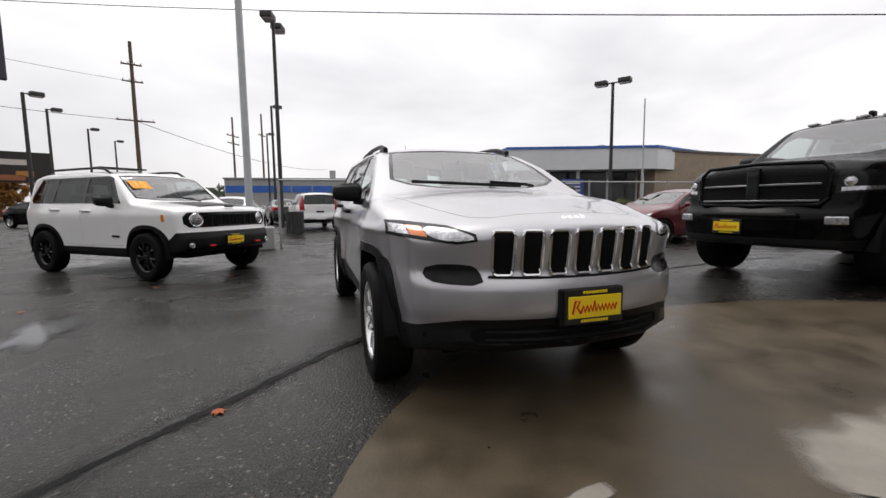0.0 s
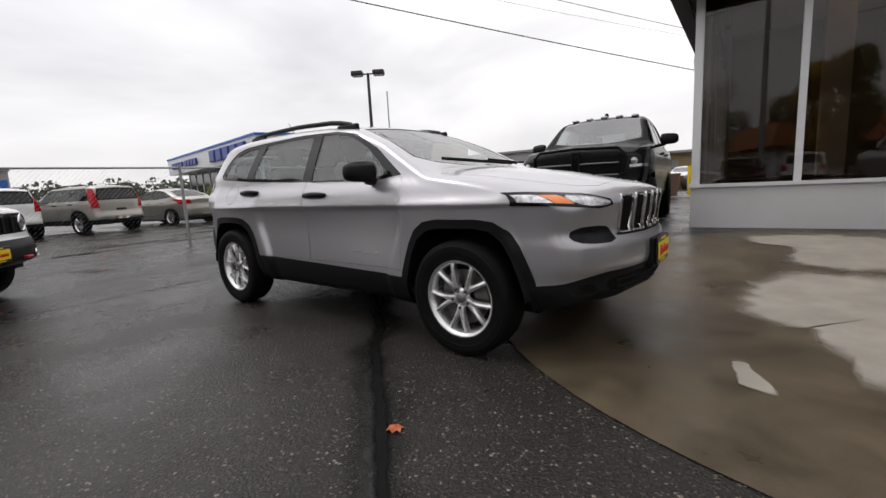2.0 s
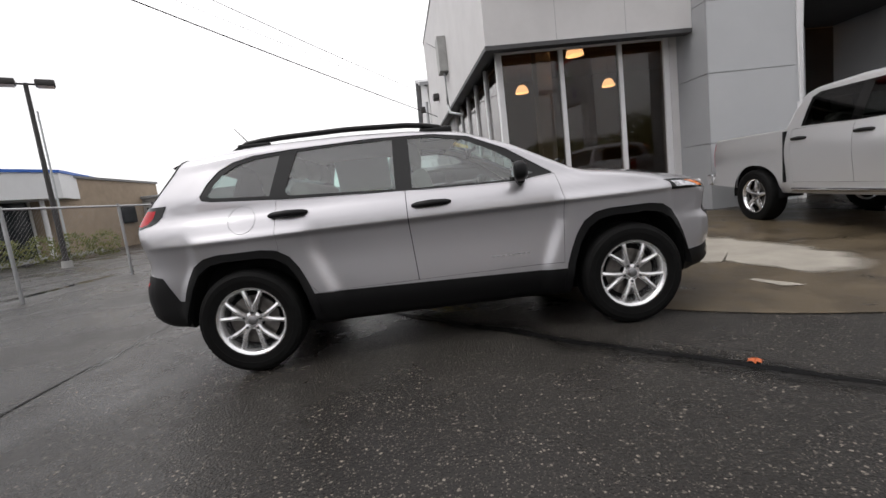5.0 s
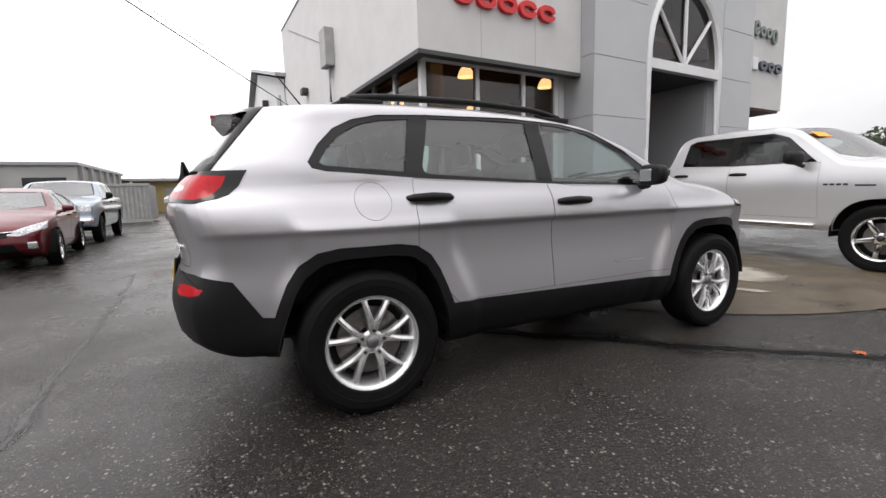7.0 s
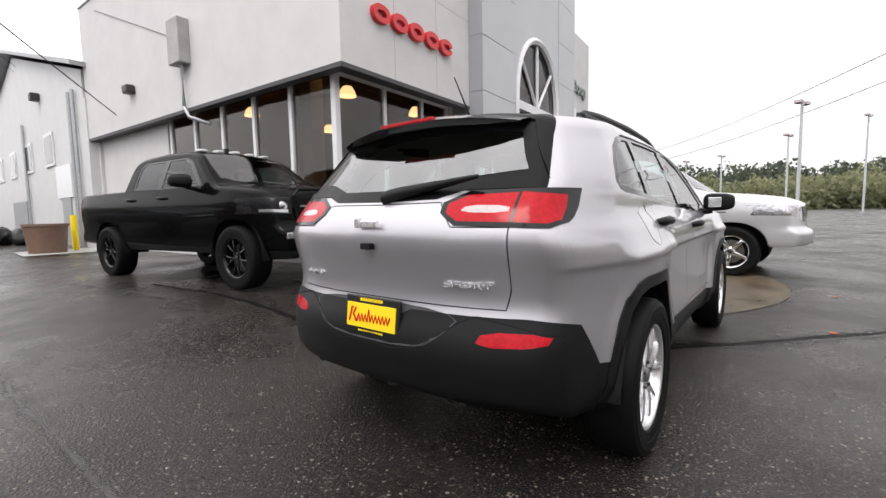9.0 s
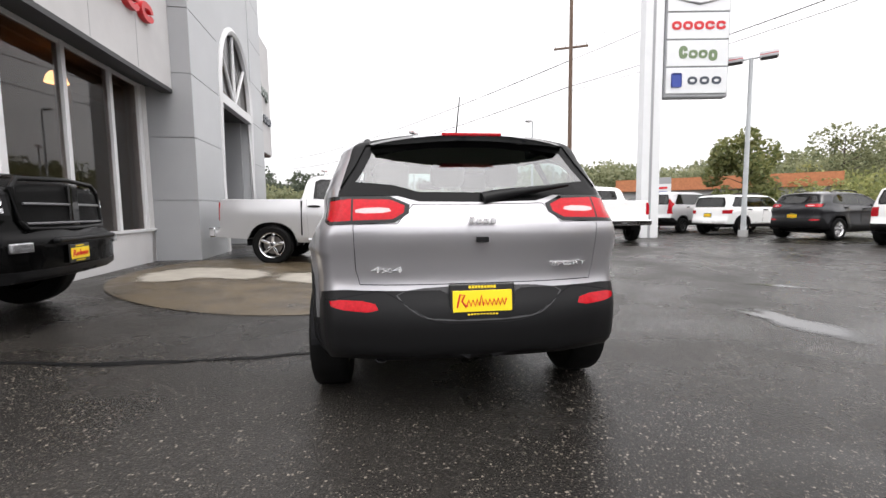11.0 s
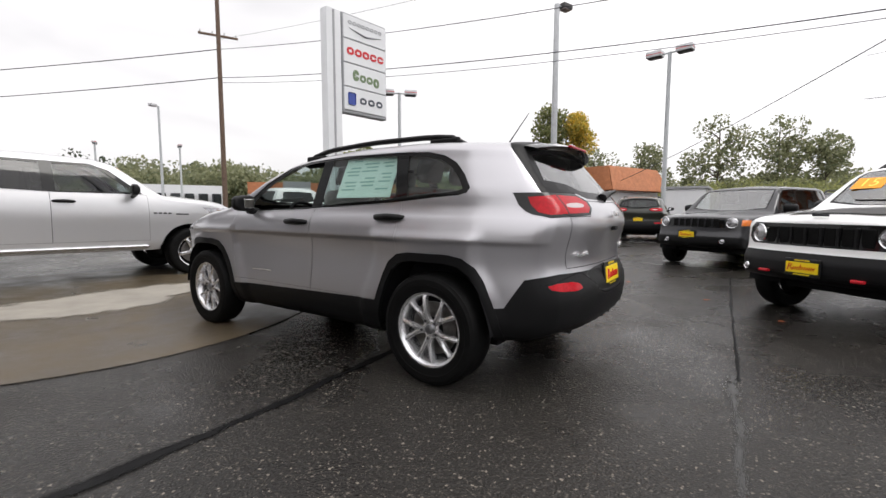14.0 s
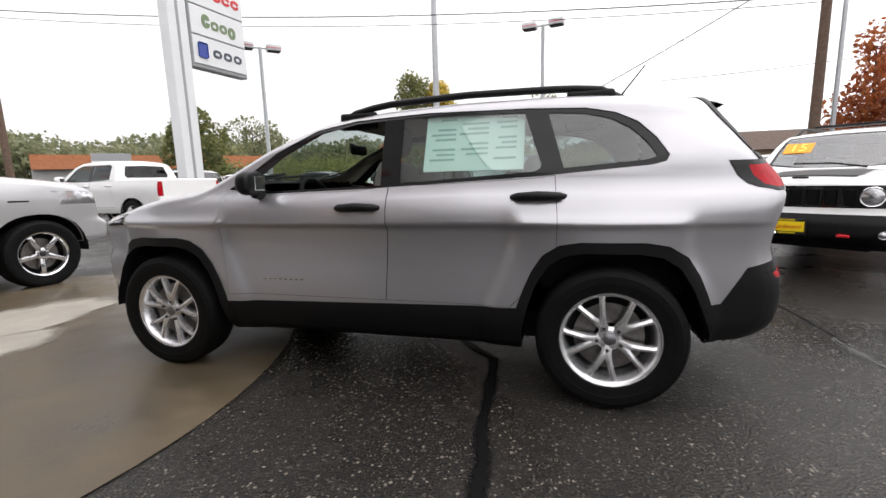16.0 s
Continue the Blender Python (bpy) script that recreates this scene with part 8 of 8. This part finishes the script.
# tree bin near the far lamp
tb = empty("litter_bin", pose(-13.0, -1.6, 0), "dark slatted round litter bin", "bin")
for k in range(14):
    a = 2 * math.pi * k / 14
    part("slat", box(-0.05, -0.015, 0.05, 0.05, 0.015, 0.85), POLEDARK, tb).matrix_basis = pose(0.3 * math.cos(a), 0.3 * math.sin(a), 0, 0, 0, math.degrees(a) + 90)
part("drum", cyl(0.27, 0.27, (0, 0, 0.03), (0, 0, 0.82), 16), INNER, tb)


# ---------------------------------------------------------------- neighbouring buildings
def prism(bm, pts, z0, z1):
    lo = [bm.verts.new((x, y, z0)) for x, y in pts]
    hi = [bm.verts.new((x, y, z1)) for x, y in pts]
    n = len(pts)
    for k in range(n):
        bm.faces.new((lo[k], lo[(k + 1) % n], hi[(k + 1) % n], hi[k]))
    bm.faces.new(hi), bm.faces.new(lo[::-1])
    return bm


def dealer():
    t = empty("dealer_building", pose(0, 0, 0), "low white dealer showroom with a blue roof edge and deep canopy", "building")
    A, B, C = Vector((-46.0, 15.5)), Vector((-23.4, 12.1)), Vector((-20.0, 21.6))
    D, E = Vector((-24.0, 33.0)), Vector((-46.0, 33.0))
    roof = [A, B, C, Vector((-22.0, 27.5)), E]
    part("canopy", prism(bmesh.new(), roof, 3.3, 4.7), SIGNWHITE, t, "white canopy band")
    part("roof_edge", prism(bmesh.new(), [p + (p - Vector((-33, 22))).normalized() * 0.08 for p in roof], 4.7, 4.86), BLUEBAND, t, "blue roof edge")
    inner = [p + (Vector((-33, 23)) - p).normalized() * 2.2 for p in roof]
    part("wall", prism(bmesh.new(), inner, 0, 3.3), DARKWIN, t, "dark glass showroom walls")
    for P, Q, n in ((inner[0], inner[1], 9), (inner[1], inner[2], 4)):
        for k in range(n + 1):
            p = P.lerp(Q, k / n)
            part("mullion", box(p.x - 0.06, p.y - 0.06, 0, p.x + 0.06, p.y + 0.06, 3.3), FRAMEWHITE, t)
    part("floor_slab", prism(bmesh.new(), [p + (p - Vector((-33, 23))).normalized() * 0.3 for p in roof], 0, 0.15), GREYWALL, t)
    for p in (B + Vector((-0.7, 0.7)), C + Vector((-0.9, -0.4)), B.lerp(C, 0.5) + Vector((-0.7, 0.2))):
        part("column", cyl(0.12, 0.12, (p.x, p.y, 0), (p.x, p.y, 3.3), 12), FRAMEWHITE, t)
    d = (B - A).normalized()
    nrm = Vector((d.y, -d.x))
    ang = math.degrees(math.atan2(d.y, d.x))
    for k in range(5):
        p = A + d * (14.5 + 1.55 * k) + nrm * 0.1
        part("letter_bar", box(-0.6, -0.1, 3.62, 0.6, 0.1, 4.5, 0.06), SIGNBLUE, t, "blue raised letter shape").matrix_basis = pose(p.x, p.y, 0, 0, 0, ang)
    for k in range(8):
        p = A + d * (2.5 + 0.95 * k + (0.6 if k > 3 else 0)) + nrm * 0.1
        part("small_letter_bar", box(-0.36, -0.08, 3.75, 0.36, 0.08, 4.3, 0.04), SIGNBLUE, t, "blue raised letter shape").matrix_basis = pose(p.x, p.y, 0, 0, 0, ang)
    # tan block wing
    part("block_wing", prism(bmesh.new(), [Vector((-20.6, 22.0)), Vector((-21.5, 33.0)), Vector((-30, 33.0)), Vector((-30, 22.0))], 0, 4.55), BRICKTAN, t, "tan block wing")
    part("wing_cap", prism(bmesh.new(), [Vector((-20.5, 21.9)), Vector((-21.4, 33.1)), Vector((-30.1, 33.1)), Vector((-30.1, 21.9))], 4.55, 4.7), DARK, t)
    part("wing_window", box(-20.75, 27.5, 1.6, -20.6, 29.0, 2.8), DARKWIN, t).matrix_basis = pose(-0.35, 0, 0)
    sg = part("blue_sign", box(-22.3, 15.6, 1.6, -22.2, 17.4, 2.7, 0.02), SIGNBLUE, t, "blue notice board")
    for k in range(3):
        part("notice_bar", box(-22.2, 15.9, 1.85 + 0.25 * k, -22.17, 17.1, 1.97 + 0.25 * k), SIGNWHITE, sg)
    part("roof_dome", revolve([(0.001, 5.45), (0.4, 5.35), (0.6, 4.95)], 16, "Z", None, Matrix.Translation((-24.5, 20.5, 0))), CRATE, t)


dealer()


def warehouse(name, x0, y0, x1, y1, h, wall, label, band=None):
    t = empty(name, pose(0, 0, 0), label, "building")
    part("wall", box(x0, y0, 0, x1, y1, h), wall, t)
    part("roof", box(x0 - 0.15, y0 - 0.15, h, x1 + 0.15, y1 + 0.15, h + 0.2, 0.02), PANELDARK, t)
    return t


t = warehouse("long_warehouse", -72, -10.5, -56, 5.2, 4.4, GREYWALL, "long grey building with a blue band")
for k in range(6):
    part("band_panel", box(-56.0, -10.4 + 2.6 * k, 2.75, -55.95, -7.95 + 2.6 * k, 3.6), BLUEBAND, t, "blue band panel")
part("roof_unit", box(-62, 2.5, 4.6, -61, 3.3, 6.0), CRATE, t)
t = warehouse("mustard_shed", -16.5, 45.0, -0.2, 58.0, 2.9, TANMETAL, "long low mustard shed with a grey roof")
part("eave", box(-16.8, 44.2, 2.85, 0.1, 45.2, 3.05), PANELDARK, t)
for k in range(2):
    part("post", box(-9.0 + 8.6 * k, 44.3, 0, -8.8 + 8.6 * k, 44.5, 2.9), SIGNWHITE, t)
part("door", box(-6.4, 44.94, 0, -5.2, 45.0, 2.2), PANELDARK, t)
t = warehouse("concrete_hall", -40, 30.5, -9.5, 44, 3.3, GREYWALL, "low grey concrete hall behind the parked cars")
for k in range(6):
    part("pilaster", box(-9.5, 31.0 + 2.2 * k, 0, -9.3, 31.4 + 2.2 * k, 3.3), GREYWALL, t)
for k in range(9):
    part("bay_window", box(-36 + 3 * k, 30.44, 1.2, -34 + 3 * k, 30.5, 2.6), DARKWIN, t)


def gable_hall():
    t = empty("gable_hall", pose(0.75, 0, 0), "pale grey gabled workshop with small square windows", "building")
    y0, y1, ym = 16.6, 43.0, 27.5
    w = bmesh.new()
    pts = [(y0, 0), (y1, 0), (y1, 4.9), (ym, 8.7), (y0, 5.9)]
    f = [w.verts.new((0, y, z)) for y, z in pts]
    b = [w.verts.new((14, y, z)) for y, z in pts]
    w.faces.new(f), w.faces.new(b[::-1])
    for k in range(5):
        w.faces.new((f[k], b[k], b[(k + 1) % 5], f[(k + 1) % 5]))
    part("wall", w, WHITEWALL, t, "pale grey gable wall")
    r = bmesh.new()
    for (ya, za), (yb, zb) in (((y0 - 0.4, 5.9), (ym, 8.85)), ((ym, 8.85), (y1 + 0.4, 4.9))):
        v = [r.verts.new(p) for p in ((-0.35, ya, za), (14, ya, za), (14, yb, zb), (-0.35, yb, zb), (-0.35, ya, za + 0.15), (14, ya, za + 0.15), (14, yb, zb + 0.15), (-0.35, yb, zb + 0.15))]
        for q in ((0, 1, 2, 3), (7, 6, 5, 4), (0, 3, 7, 4), (1, 5, 6, 2), (0, 4, 5, 1), (3, 2, 6, 7)):
            r.faces.new([v[i] for i in q])
    part("roof", r, PANELDARK, t, "thin grey metal roof")
    for k in range(4):
        y = 20.9 + 3.9 * k
        wo = part("window", box(-0.06, y, 3.2, 0.0, y + 1.5, 4.5, 0.01), FRAMEWHITE, t)
        part("pane", box(-0.07, y + 0.12, 3.32, -0.06, y + 1.38, 4.38), DARKWIN, wo)
    part("workshop_door", box(-0.05, 19.0, 0, 0.0, 20.2, 2.2), PANELDARK, t)
    part("roller_door", box(-0.05, 27.0, 0, 0.0, 30.5, 2.0), PANELDARK, t)
    part("wall_sign", box(-0.06, 18.6, 1.9, 0.0, 20.8, 3.1, 0.01), SIGNWHITE, t)
    for y in (17.4, 17.9, 26.0):
        part("conduit", cyl(0.06, 0.06, (-0.1, y, 0), (-0.1, y, 5.4), 8), GALV, t, smooth=40)
    part("wall_lamp", box(-0.3, 22.5, 5.9, 0, 22.9, 6.2, 0.04), POLEDARK, t)
    part("link_wall", box(0.0, 16.4, 0, 4.0, 16.6, 5.0), WHITEWALL, t)


gable_hall()


def tiled_building():
    t = empty("tiled_roof_building", pose(0, 0, 0), "low building with a steep orange tile roof and white walls", "building")
    pts = [Vector((6.2, -34.4)), Vector((17.5, -38.3)), Vector((14.5, -47.0)), Vector((3.2, -43.0))]
    c = Vector((10.3, -40.7))
    part("wall", prism(bmesh.new(), [p + (c - p) * 0.13 for p in pts], 0, 2.9), SIGNWHITE, t, "white walls in deep shade")
    r = bmesh.new()
    lo = [r.verts.new((*(p), 2.8)) for p in pts]
    hi = [r.verts.new((*(p + (c - p) * 0.16), 4.9)) for p in pts]
    for k in range(4):
        r.faces.new((lo[k], lo[(k + 1) % 4], hi[(k + 1) % 4], hi[k]))
    r.faces.new(hi), r.faces.new(lo[::-1])
    part("roof", r, TERRACOTTA, t, "orange tile mansard roof")
    for k in range(4):
        a, b = pts[k], pts[(k + 1) % 4]
        for i in range(14):
            for s in range(2):
                f0 = (i + 0.06) / 14
                p = a.lerp(b, f0)
                q = a.lerp(b, (i + 0.94) / 14)
                z0, u = 2.85 + 1.0 * s, 0.16 * (0.03 + 0.48 * s)
                u2 = 0.16 * (0.03 + 0.48 * (s + 0.95))
                row = bmesh.new()
                v = [row.verts.new((*(x + (c - x) * uu), z)) for x, uu, z in ((p, u - 0.012, z0), (q, u - 0.012, z0), (q, u2 - 0.012, z0 + 0.98), (p, u2 - 0.012, z0 + 0.98))]
                row.faces.new(v)
                if k in (0, 3):
                    part("roof_tile_strip", row, TERRACOTTA, t)
                else:
                    row.free()
    for k in range(5):
        p = pts[0].lerp(pts[1], 0.14 + 0.17 * k) + (c - pts[0]) * 0.115
        part("window", box(p.x - 0.7, p.y - 0.1, 0.8, p.x + 0.7, p.y + 0.1, 2.3), DARKWIN, t)
    return t


tiled_building()
t = empty("long_orange_roof_building", pose(0, 0, 0), "long low shop with an orange roof across the street", "building")
w = prism(bmesh.new(), [Vector((58.5, -34.0)), Vector((42.0, -53.0)), Vector((52.0, -60.0)), Vector((66.0, -42.0))], 0, 3.6)
part("wall", w, GREYWALL, t)
part("roof", prism(bmesh.new(), [Vector((57.8, -33.6)), Vector((41.3, -53.2)), Vector((52.0, -60.6)), Vector((66.6, -42.0))], 3.5, 5.2), TERRACOTTA, t, "orange roof band")
t = empty("flat_shop", pose(0, 0, 0), "low white shop with dark windows by the street", "building")
part("wall", prism(bmesh.new(), [Vector((66.0, -20.0)), Vector((60.5, -32.0)), Vector((68.0, -36.0)), Vector((74.0, -24.0))], 0, 4.6), SIGNWHITE, t)
for k in range(7):
    p = Vector((65.7, -20.2)).lerp(Vector((60.2, -32.2)), 0.08 + 0.13 * k)
    part("window", box(p.x - 0.6, p.y - 0.5, 0.8, p.x + 0.1, p.y + 0.5, 3.4), DARKWIN, t)
t = warehouse("white_shed", -0.2, -42.0, 2.9, -37.0, 2.85, SIGNWHITE, "low white shed behind the parked cars")
t = empty("brown_roof_building", pose(0, 0, 0), "low building with a brown sloping roof", "building")
part("wall", box(-22.0, -42.0, 0, -9.0, -34.0, 2.6), BRICKTAN, t)
r = bmesh.new()
v = [r.verts.new(p) for p in ((-22.6, -33.6, 2.6), (-8.4, -33.6, 2.6), (-8.4, -42.4, 2.6), (-22.6, -42.4, 2.6), (-20.0, -37.8, 4.2), (-11.0, -37.8, 4.2))]
for q in ((0, 1, 5, 4), (1, 2, 5), (2, 3, 4, 5), (3, 0, 4), (3, 2, 1, 0)):
    r.faces.new([v[i] for i in q])
part("roof", r, mat("brown_shingles", (0.09, 0.06, 0.045), 0.9, var=0.3, vscale=3), t)


# ---------------------------------------------------------------- yard clutter behind the showroom
def barrel(x, y, r, h, material, label):
    t = empty("planter_tub", pose(x, y, ground_z(x, y)), label, "planter")
    part("tub", revolve([(r * 0.85, 0), (r, h * 0.9), (r * 1.06, h * 0.92), (r * 1.06, h), (r * 0.94, h), (r * 0.8, h * 0.6), (0.001, h * 0.6)], 24, "Z"), material, t, smooth=40)
    return t


barrel(-0.65, 15.4, 0.5, 0.85, PLANTER, "brown round planter tub on a slab")
barrel(-1.9, 23.8, 0.62, 0.75, TERRAPOT, "terracotta tub beside the workshop")
flat_patch("paving_slab", [(-1.3, 14.6), (0.9, 14.4), (1.0, 16.6), (-1.2, 16.8)], 0.02, GREYWALL, "pale paving slab by the workshop", category="pavement")
for x, y in ((0.1, 15.9), (0.35, 17.2)):
    t = empty("yellow_bollard", pose(x, y, 0.15), "yellow painted steel bollard", "bollard", "bollards")
    part("post", cyl(0.08, 0.08, (0, 0, 0), (0, 0, 1.1), 12), YELLOW, t, smooth=40)
for x, y, r in ((-0.8, 22.6, 0.45), (-0.2, 21.8, 0.4)):
    g = bmesh.new()
    bmesh.ops.create_icosphere(g, subdivisions=3, radius=r)
    for v in g.verts:
        v.co += v.co.normalized() * 0.14 * noise.noise(v.co * 4 + Vector((x, y, 0)))
        v.co.z = max(-0.3, v.co.z) + 0.3
    o = part("rubbish_bag", g, BAG, smooth=60)
    o.matrix_world = pose(x, y, 0.14)
    tagged(o, "full black rubbish bag on the ground", "bag", "rubbish bags")
ct = empty("storage_container", pose(-6.6, 25.5, 0), "weathered grey steel storage container", "container")
part("body", box(-1.4, -1.3, 0.1, 1.4, 1.3, 1.9, 0.03), CRATE, ct)
for k in range(14):
    part("rib", box(-1.3 + 0.19 * k, -1.34, 0.2, -1.21 + 0.19 * k, -1.3, 1.8, 0.01), CRATE, ct)
for z in (0.0, 1.85):
    part("corner_rail", box(-1.45, -1.36, z, 1.45, -1.28, z + 0.14, 0.01), CRATE, ct)


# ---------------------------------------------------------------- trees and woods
# HAZYGREEN has the distance haze mixed into its paler, greyer leaf colour
HAZYGREEN = leaf_mat("haze_paled_leaves", (0.15, 0.175, 0.095), (0.3, 0.3, 0.17))
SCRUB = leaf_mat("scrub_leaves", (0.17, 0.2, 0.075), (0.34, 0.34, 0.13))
HAZYDARK = leaf_mat("far_conifers", (0.05, 0.065, 0.045), (0.1, 0.115, 0.075))


def leaf_cloud(name, centres, sizes, material, n, leaf, parent=None, kind="", seed=1, flat=1.0):
    """Many small leaf faces scattered through lumps."""
    rng = np.random.default_rng(seed)
    c = np.asarray(centres, float)
    s = np.asarray(sizes, float)
    pick = rng.choice(len(c), n, p=s ** 2 / (s ** 2).sum())
    d = rng.normal(size=(n, 3))
    d /= np.linalg.norm(d, axis=1)[:, None]
    pos = c[pick] + d * (s[pick] * rng.uniform(0.45, 1.05, n) ** 0.6)[:, None] * np.array([1, 1, flat])
    u = rng.normal(size=(n, 3))
    u /= np.linalg.norm(u, axis=1)[:, None]
    v = np.cross(u, rng.normal(size=(n, 3)))
    v /= np.linalg.norm(v, axis=1)[:, None]
    k = leaf * rng.uniform(0.6, 1.4, n)[:, None]
    quad = np.stack([pos - u * k, pos + v * k * 0.6, pos + u * k, pos - v * k * 0.6], 1).reshape(-1, 3)
    me = bpy.data.meshes.new(name)
    me.from_pydata(quad.tolist(), [], np.arange(4 * n).reshape(n, 4).tolist())
    me.materials.append(material)
    ob = new(name, me)
    ob.parent = parent
    if kind:
        ob["kind"] = kind
    return ob


def tree(x, y, h, spread, material, label, seed, n=2600, leaf=0.16, low=0.3, slim=1.0):
    rng = random.Random(seed)
    t = empty("tree", pose(x, y, 0), label, "tree")
    tr = bmesh.new()
    tube([(0, 0, 0), (0.06, 0.03, h * 0.3), (0.0, 0.08, h * 0.6), (0.05, 0.0, h * 0.92)], [h * 0.02, h * 0.016, h * 0.01, h * 0.003], 8, tr)
    part("trunk", tr, BARK, t, smooth=50)
    cs, ss = [], []
    dense = n > 6000
    for k in range(34 if dense else 13):
        a, z = rng.uniform(0, 6.28), h * rng.uniform(low, 0.92)
        rr = spread * (1 - abs((z / h - 0.52)) * 1.1) * rng.uniform(0.35, 0.95)
        e = (rr * math.cos(a), rr * math.sin(a), z)
        part("limb", tube([(0, 0.04, z - h * 0.12), (e[0] * 0.5, e[1] * 0.5, z - h * 0.04), e], [h * 0.007, h * 0.004, h * 0.002], 6), BARK, t, smooth=50)
        cs.append(e), ss.append(spread * (rng.uniform(0.45, 0.7) if dense else rng.uniform(0.28, 0.5)))
    cs.append((0, 0, h * 0.93)), ss.append(spread * 0.3)
    leaf_cloud("crown", cs, ss, material, n, leaf, t, seed=seed, flat=1.15 * slim)
    return t


tree(10.8, -32.2, 9.6, 1.6, LEAFGREEN, "tall green tree beside the tiled building", 3, 6400, 0.13, 0.16)
tree(8.8, -33.2, 9.2, 1.3, LEAFYELLOW, "yellowing autumn tree beside the tiled building", 5, 6100, 0.12, 0.16)
tree(-12.6, -18.2, 6.2, 2.6, LEAFRED, "red-leaved autumn tree beside the yard", 7, 5200, 0.11, 0.22)
tree(-16.5, -19.5, 6.6, 2.8, LEAFRED, "red-leaved autumn tree beside the yard", 9, 4200, 0.12, 0.22)
tree(-56.0, -33.0, 5.5, 3.0, LEAFRUST, "orange autumn tree far across the yard", 11, 1800, 0.3, 0.2)
tree(-21.0, 60.0, 5.0, 1.3, LEAFGREEN, "small green tree behind the shed", 19, 1200, 0.25, 0.1, 1.3)
tree(33.0, -33.0, 8.0, 3.2, LEAFGREEN, "dark green tree beside the street", 21, 4200, 0.22, 0.15)
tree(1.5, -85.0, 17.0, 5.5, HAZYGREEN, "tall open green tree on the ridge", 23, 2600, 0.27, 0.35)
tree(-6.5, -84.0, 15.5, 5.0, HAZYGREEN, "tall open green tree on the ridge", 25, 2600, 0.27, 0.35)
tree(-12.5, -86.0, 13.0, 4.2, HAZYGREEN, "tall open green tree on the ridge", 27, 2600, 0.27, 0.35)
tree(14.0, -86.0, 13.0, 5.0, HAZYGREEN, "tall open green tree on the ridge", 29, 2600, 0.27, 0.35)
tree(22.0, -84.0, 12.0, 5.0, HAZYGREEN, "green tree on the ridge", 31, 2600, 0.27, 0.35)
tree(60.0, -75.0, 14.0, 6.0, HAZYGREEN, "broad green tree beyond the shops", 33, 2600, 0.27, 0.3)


def woods(name, a0, a1, r0, r1, h0, h1, n, material, label, seed, leaf=1.1):
    """A far wooded slope seen as one mass of leaves."""
    rng = np.random.default_rng(seed)
    cs, ss = [], []
    for k in range(n):
        a = radians(a0 + (a1 - a0) * rng.random())
        r = r0 + (r1 - r0) * rng.random()
        top = h0 + (h1 - h0) * (0.5 + 0.5 * noise.noise((a * 9, r * 0.01, seed)) + 0.25 * noise.noise((a * 33, 0, seed)))
        z = top * rng.uniform(0.1, 0.95) * (0.55 + 0.45 * (r - r0) / (r1 - r0))
        cs.append((r * math.cos(a), r * math.sin(a), z)), ss.append(rng.uniform(1.6, 3.4) * r0 / 110)
    o = leaf_cloud(name, cs, ss, material, n * 52, 0.46 * leaf * r0 / 110, None, "stuff", seed)
    return tagged(o, label, "woods", kind="stuff")


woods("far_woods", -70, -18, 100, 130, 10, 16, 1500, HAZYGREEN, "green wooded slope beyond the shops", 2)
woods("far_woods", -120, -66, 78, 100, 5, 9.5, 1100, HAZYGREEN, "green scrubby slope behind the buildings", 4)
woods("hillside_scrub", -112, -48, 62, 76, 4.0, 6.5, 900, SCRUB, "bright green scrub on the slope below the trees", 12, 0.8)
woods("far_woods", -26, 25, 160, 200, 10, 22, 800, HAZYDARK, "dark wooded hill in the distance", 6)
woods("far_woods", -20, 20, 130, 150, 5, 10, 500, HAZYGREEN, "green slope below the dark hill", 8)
woods("far_woods", 85, 200, 150, 190, 3, 7, 700, HAZYDARK, "low dark far tree line", 10)
hg = leaf_cloud("hedge_bush", [(-20.5 + 0.8 * k, 14.6 + 0.9 * k, 0.6) for k in range(6)], [0.7] * 6, LEAFGREEN, 2600, 0.07, None, "", 41)
tagged(hg, "dark clipped hedge before the dealer windows", "hedge")
sh = leaf_cloud("shrub", [(-20.0, 8.0, 0.9), (-20.4, 8.8, 1.2), (-19.6, 7.6, 0.8)], [0.9, 0.9, 0.7], LEAFGREEN, 1500, 0.09, None, "", 43)
tagged(sh, "dark round shrub beside the dealer yard", "shrub")
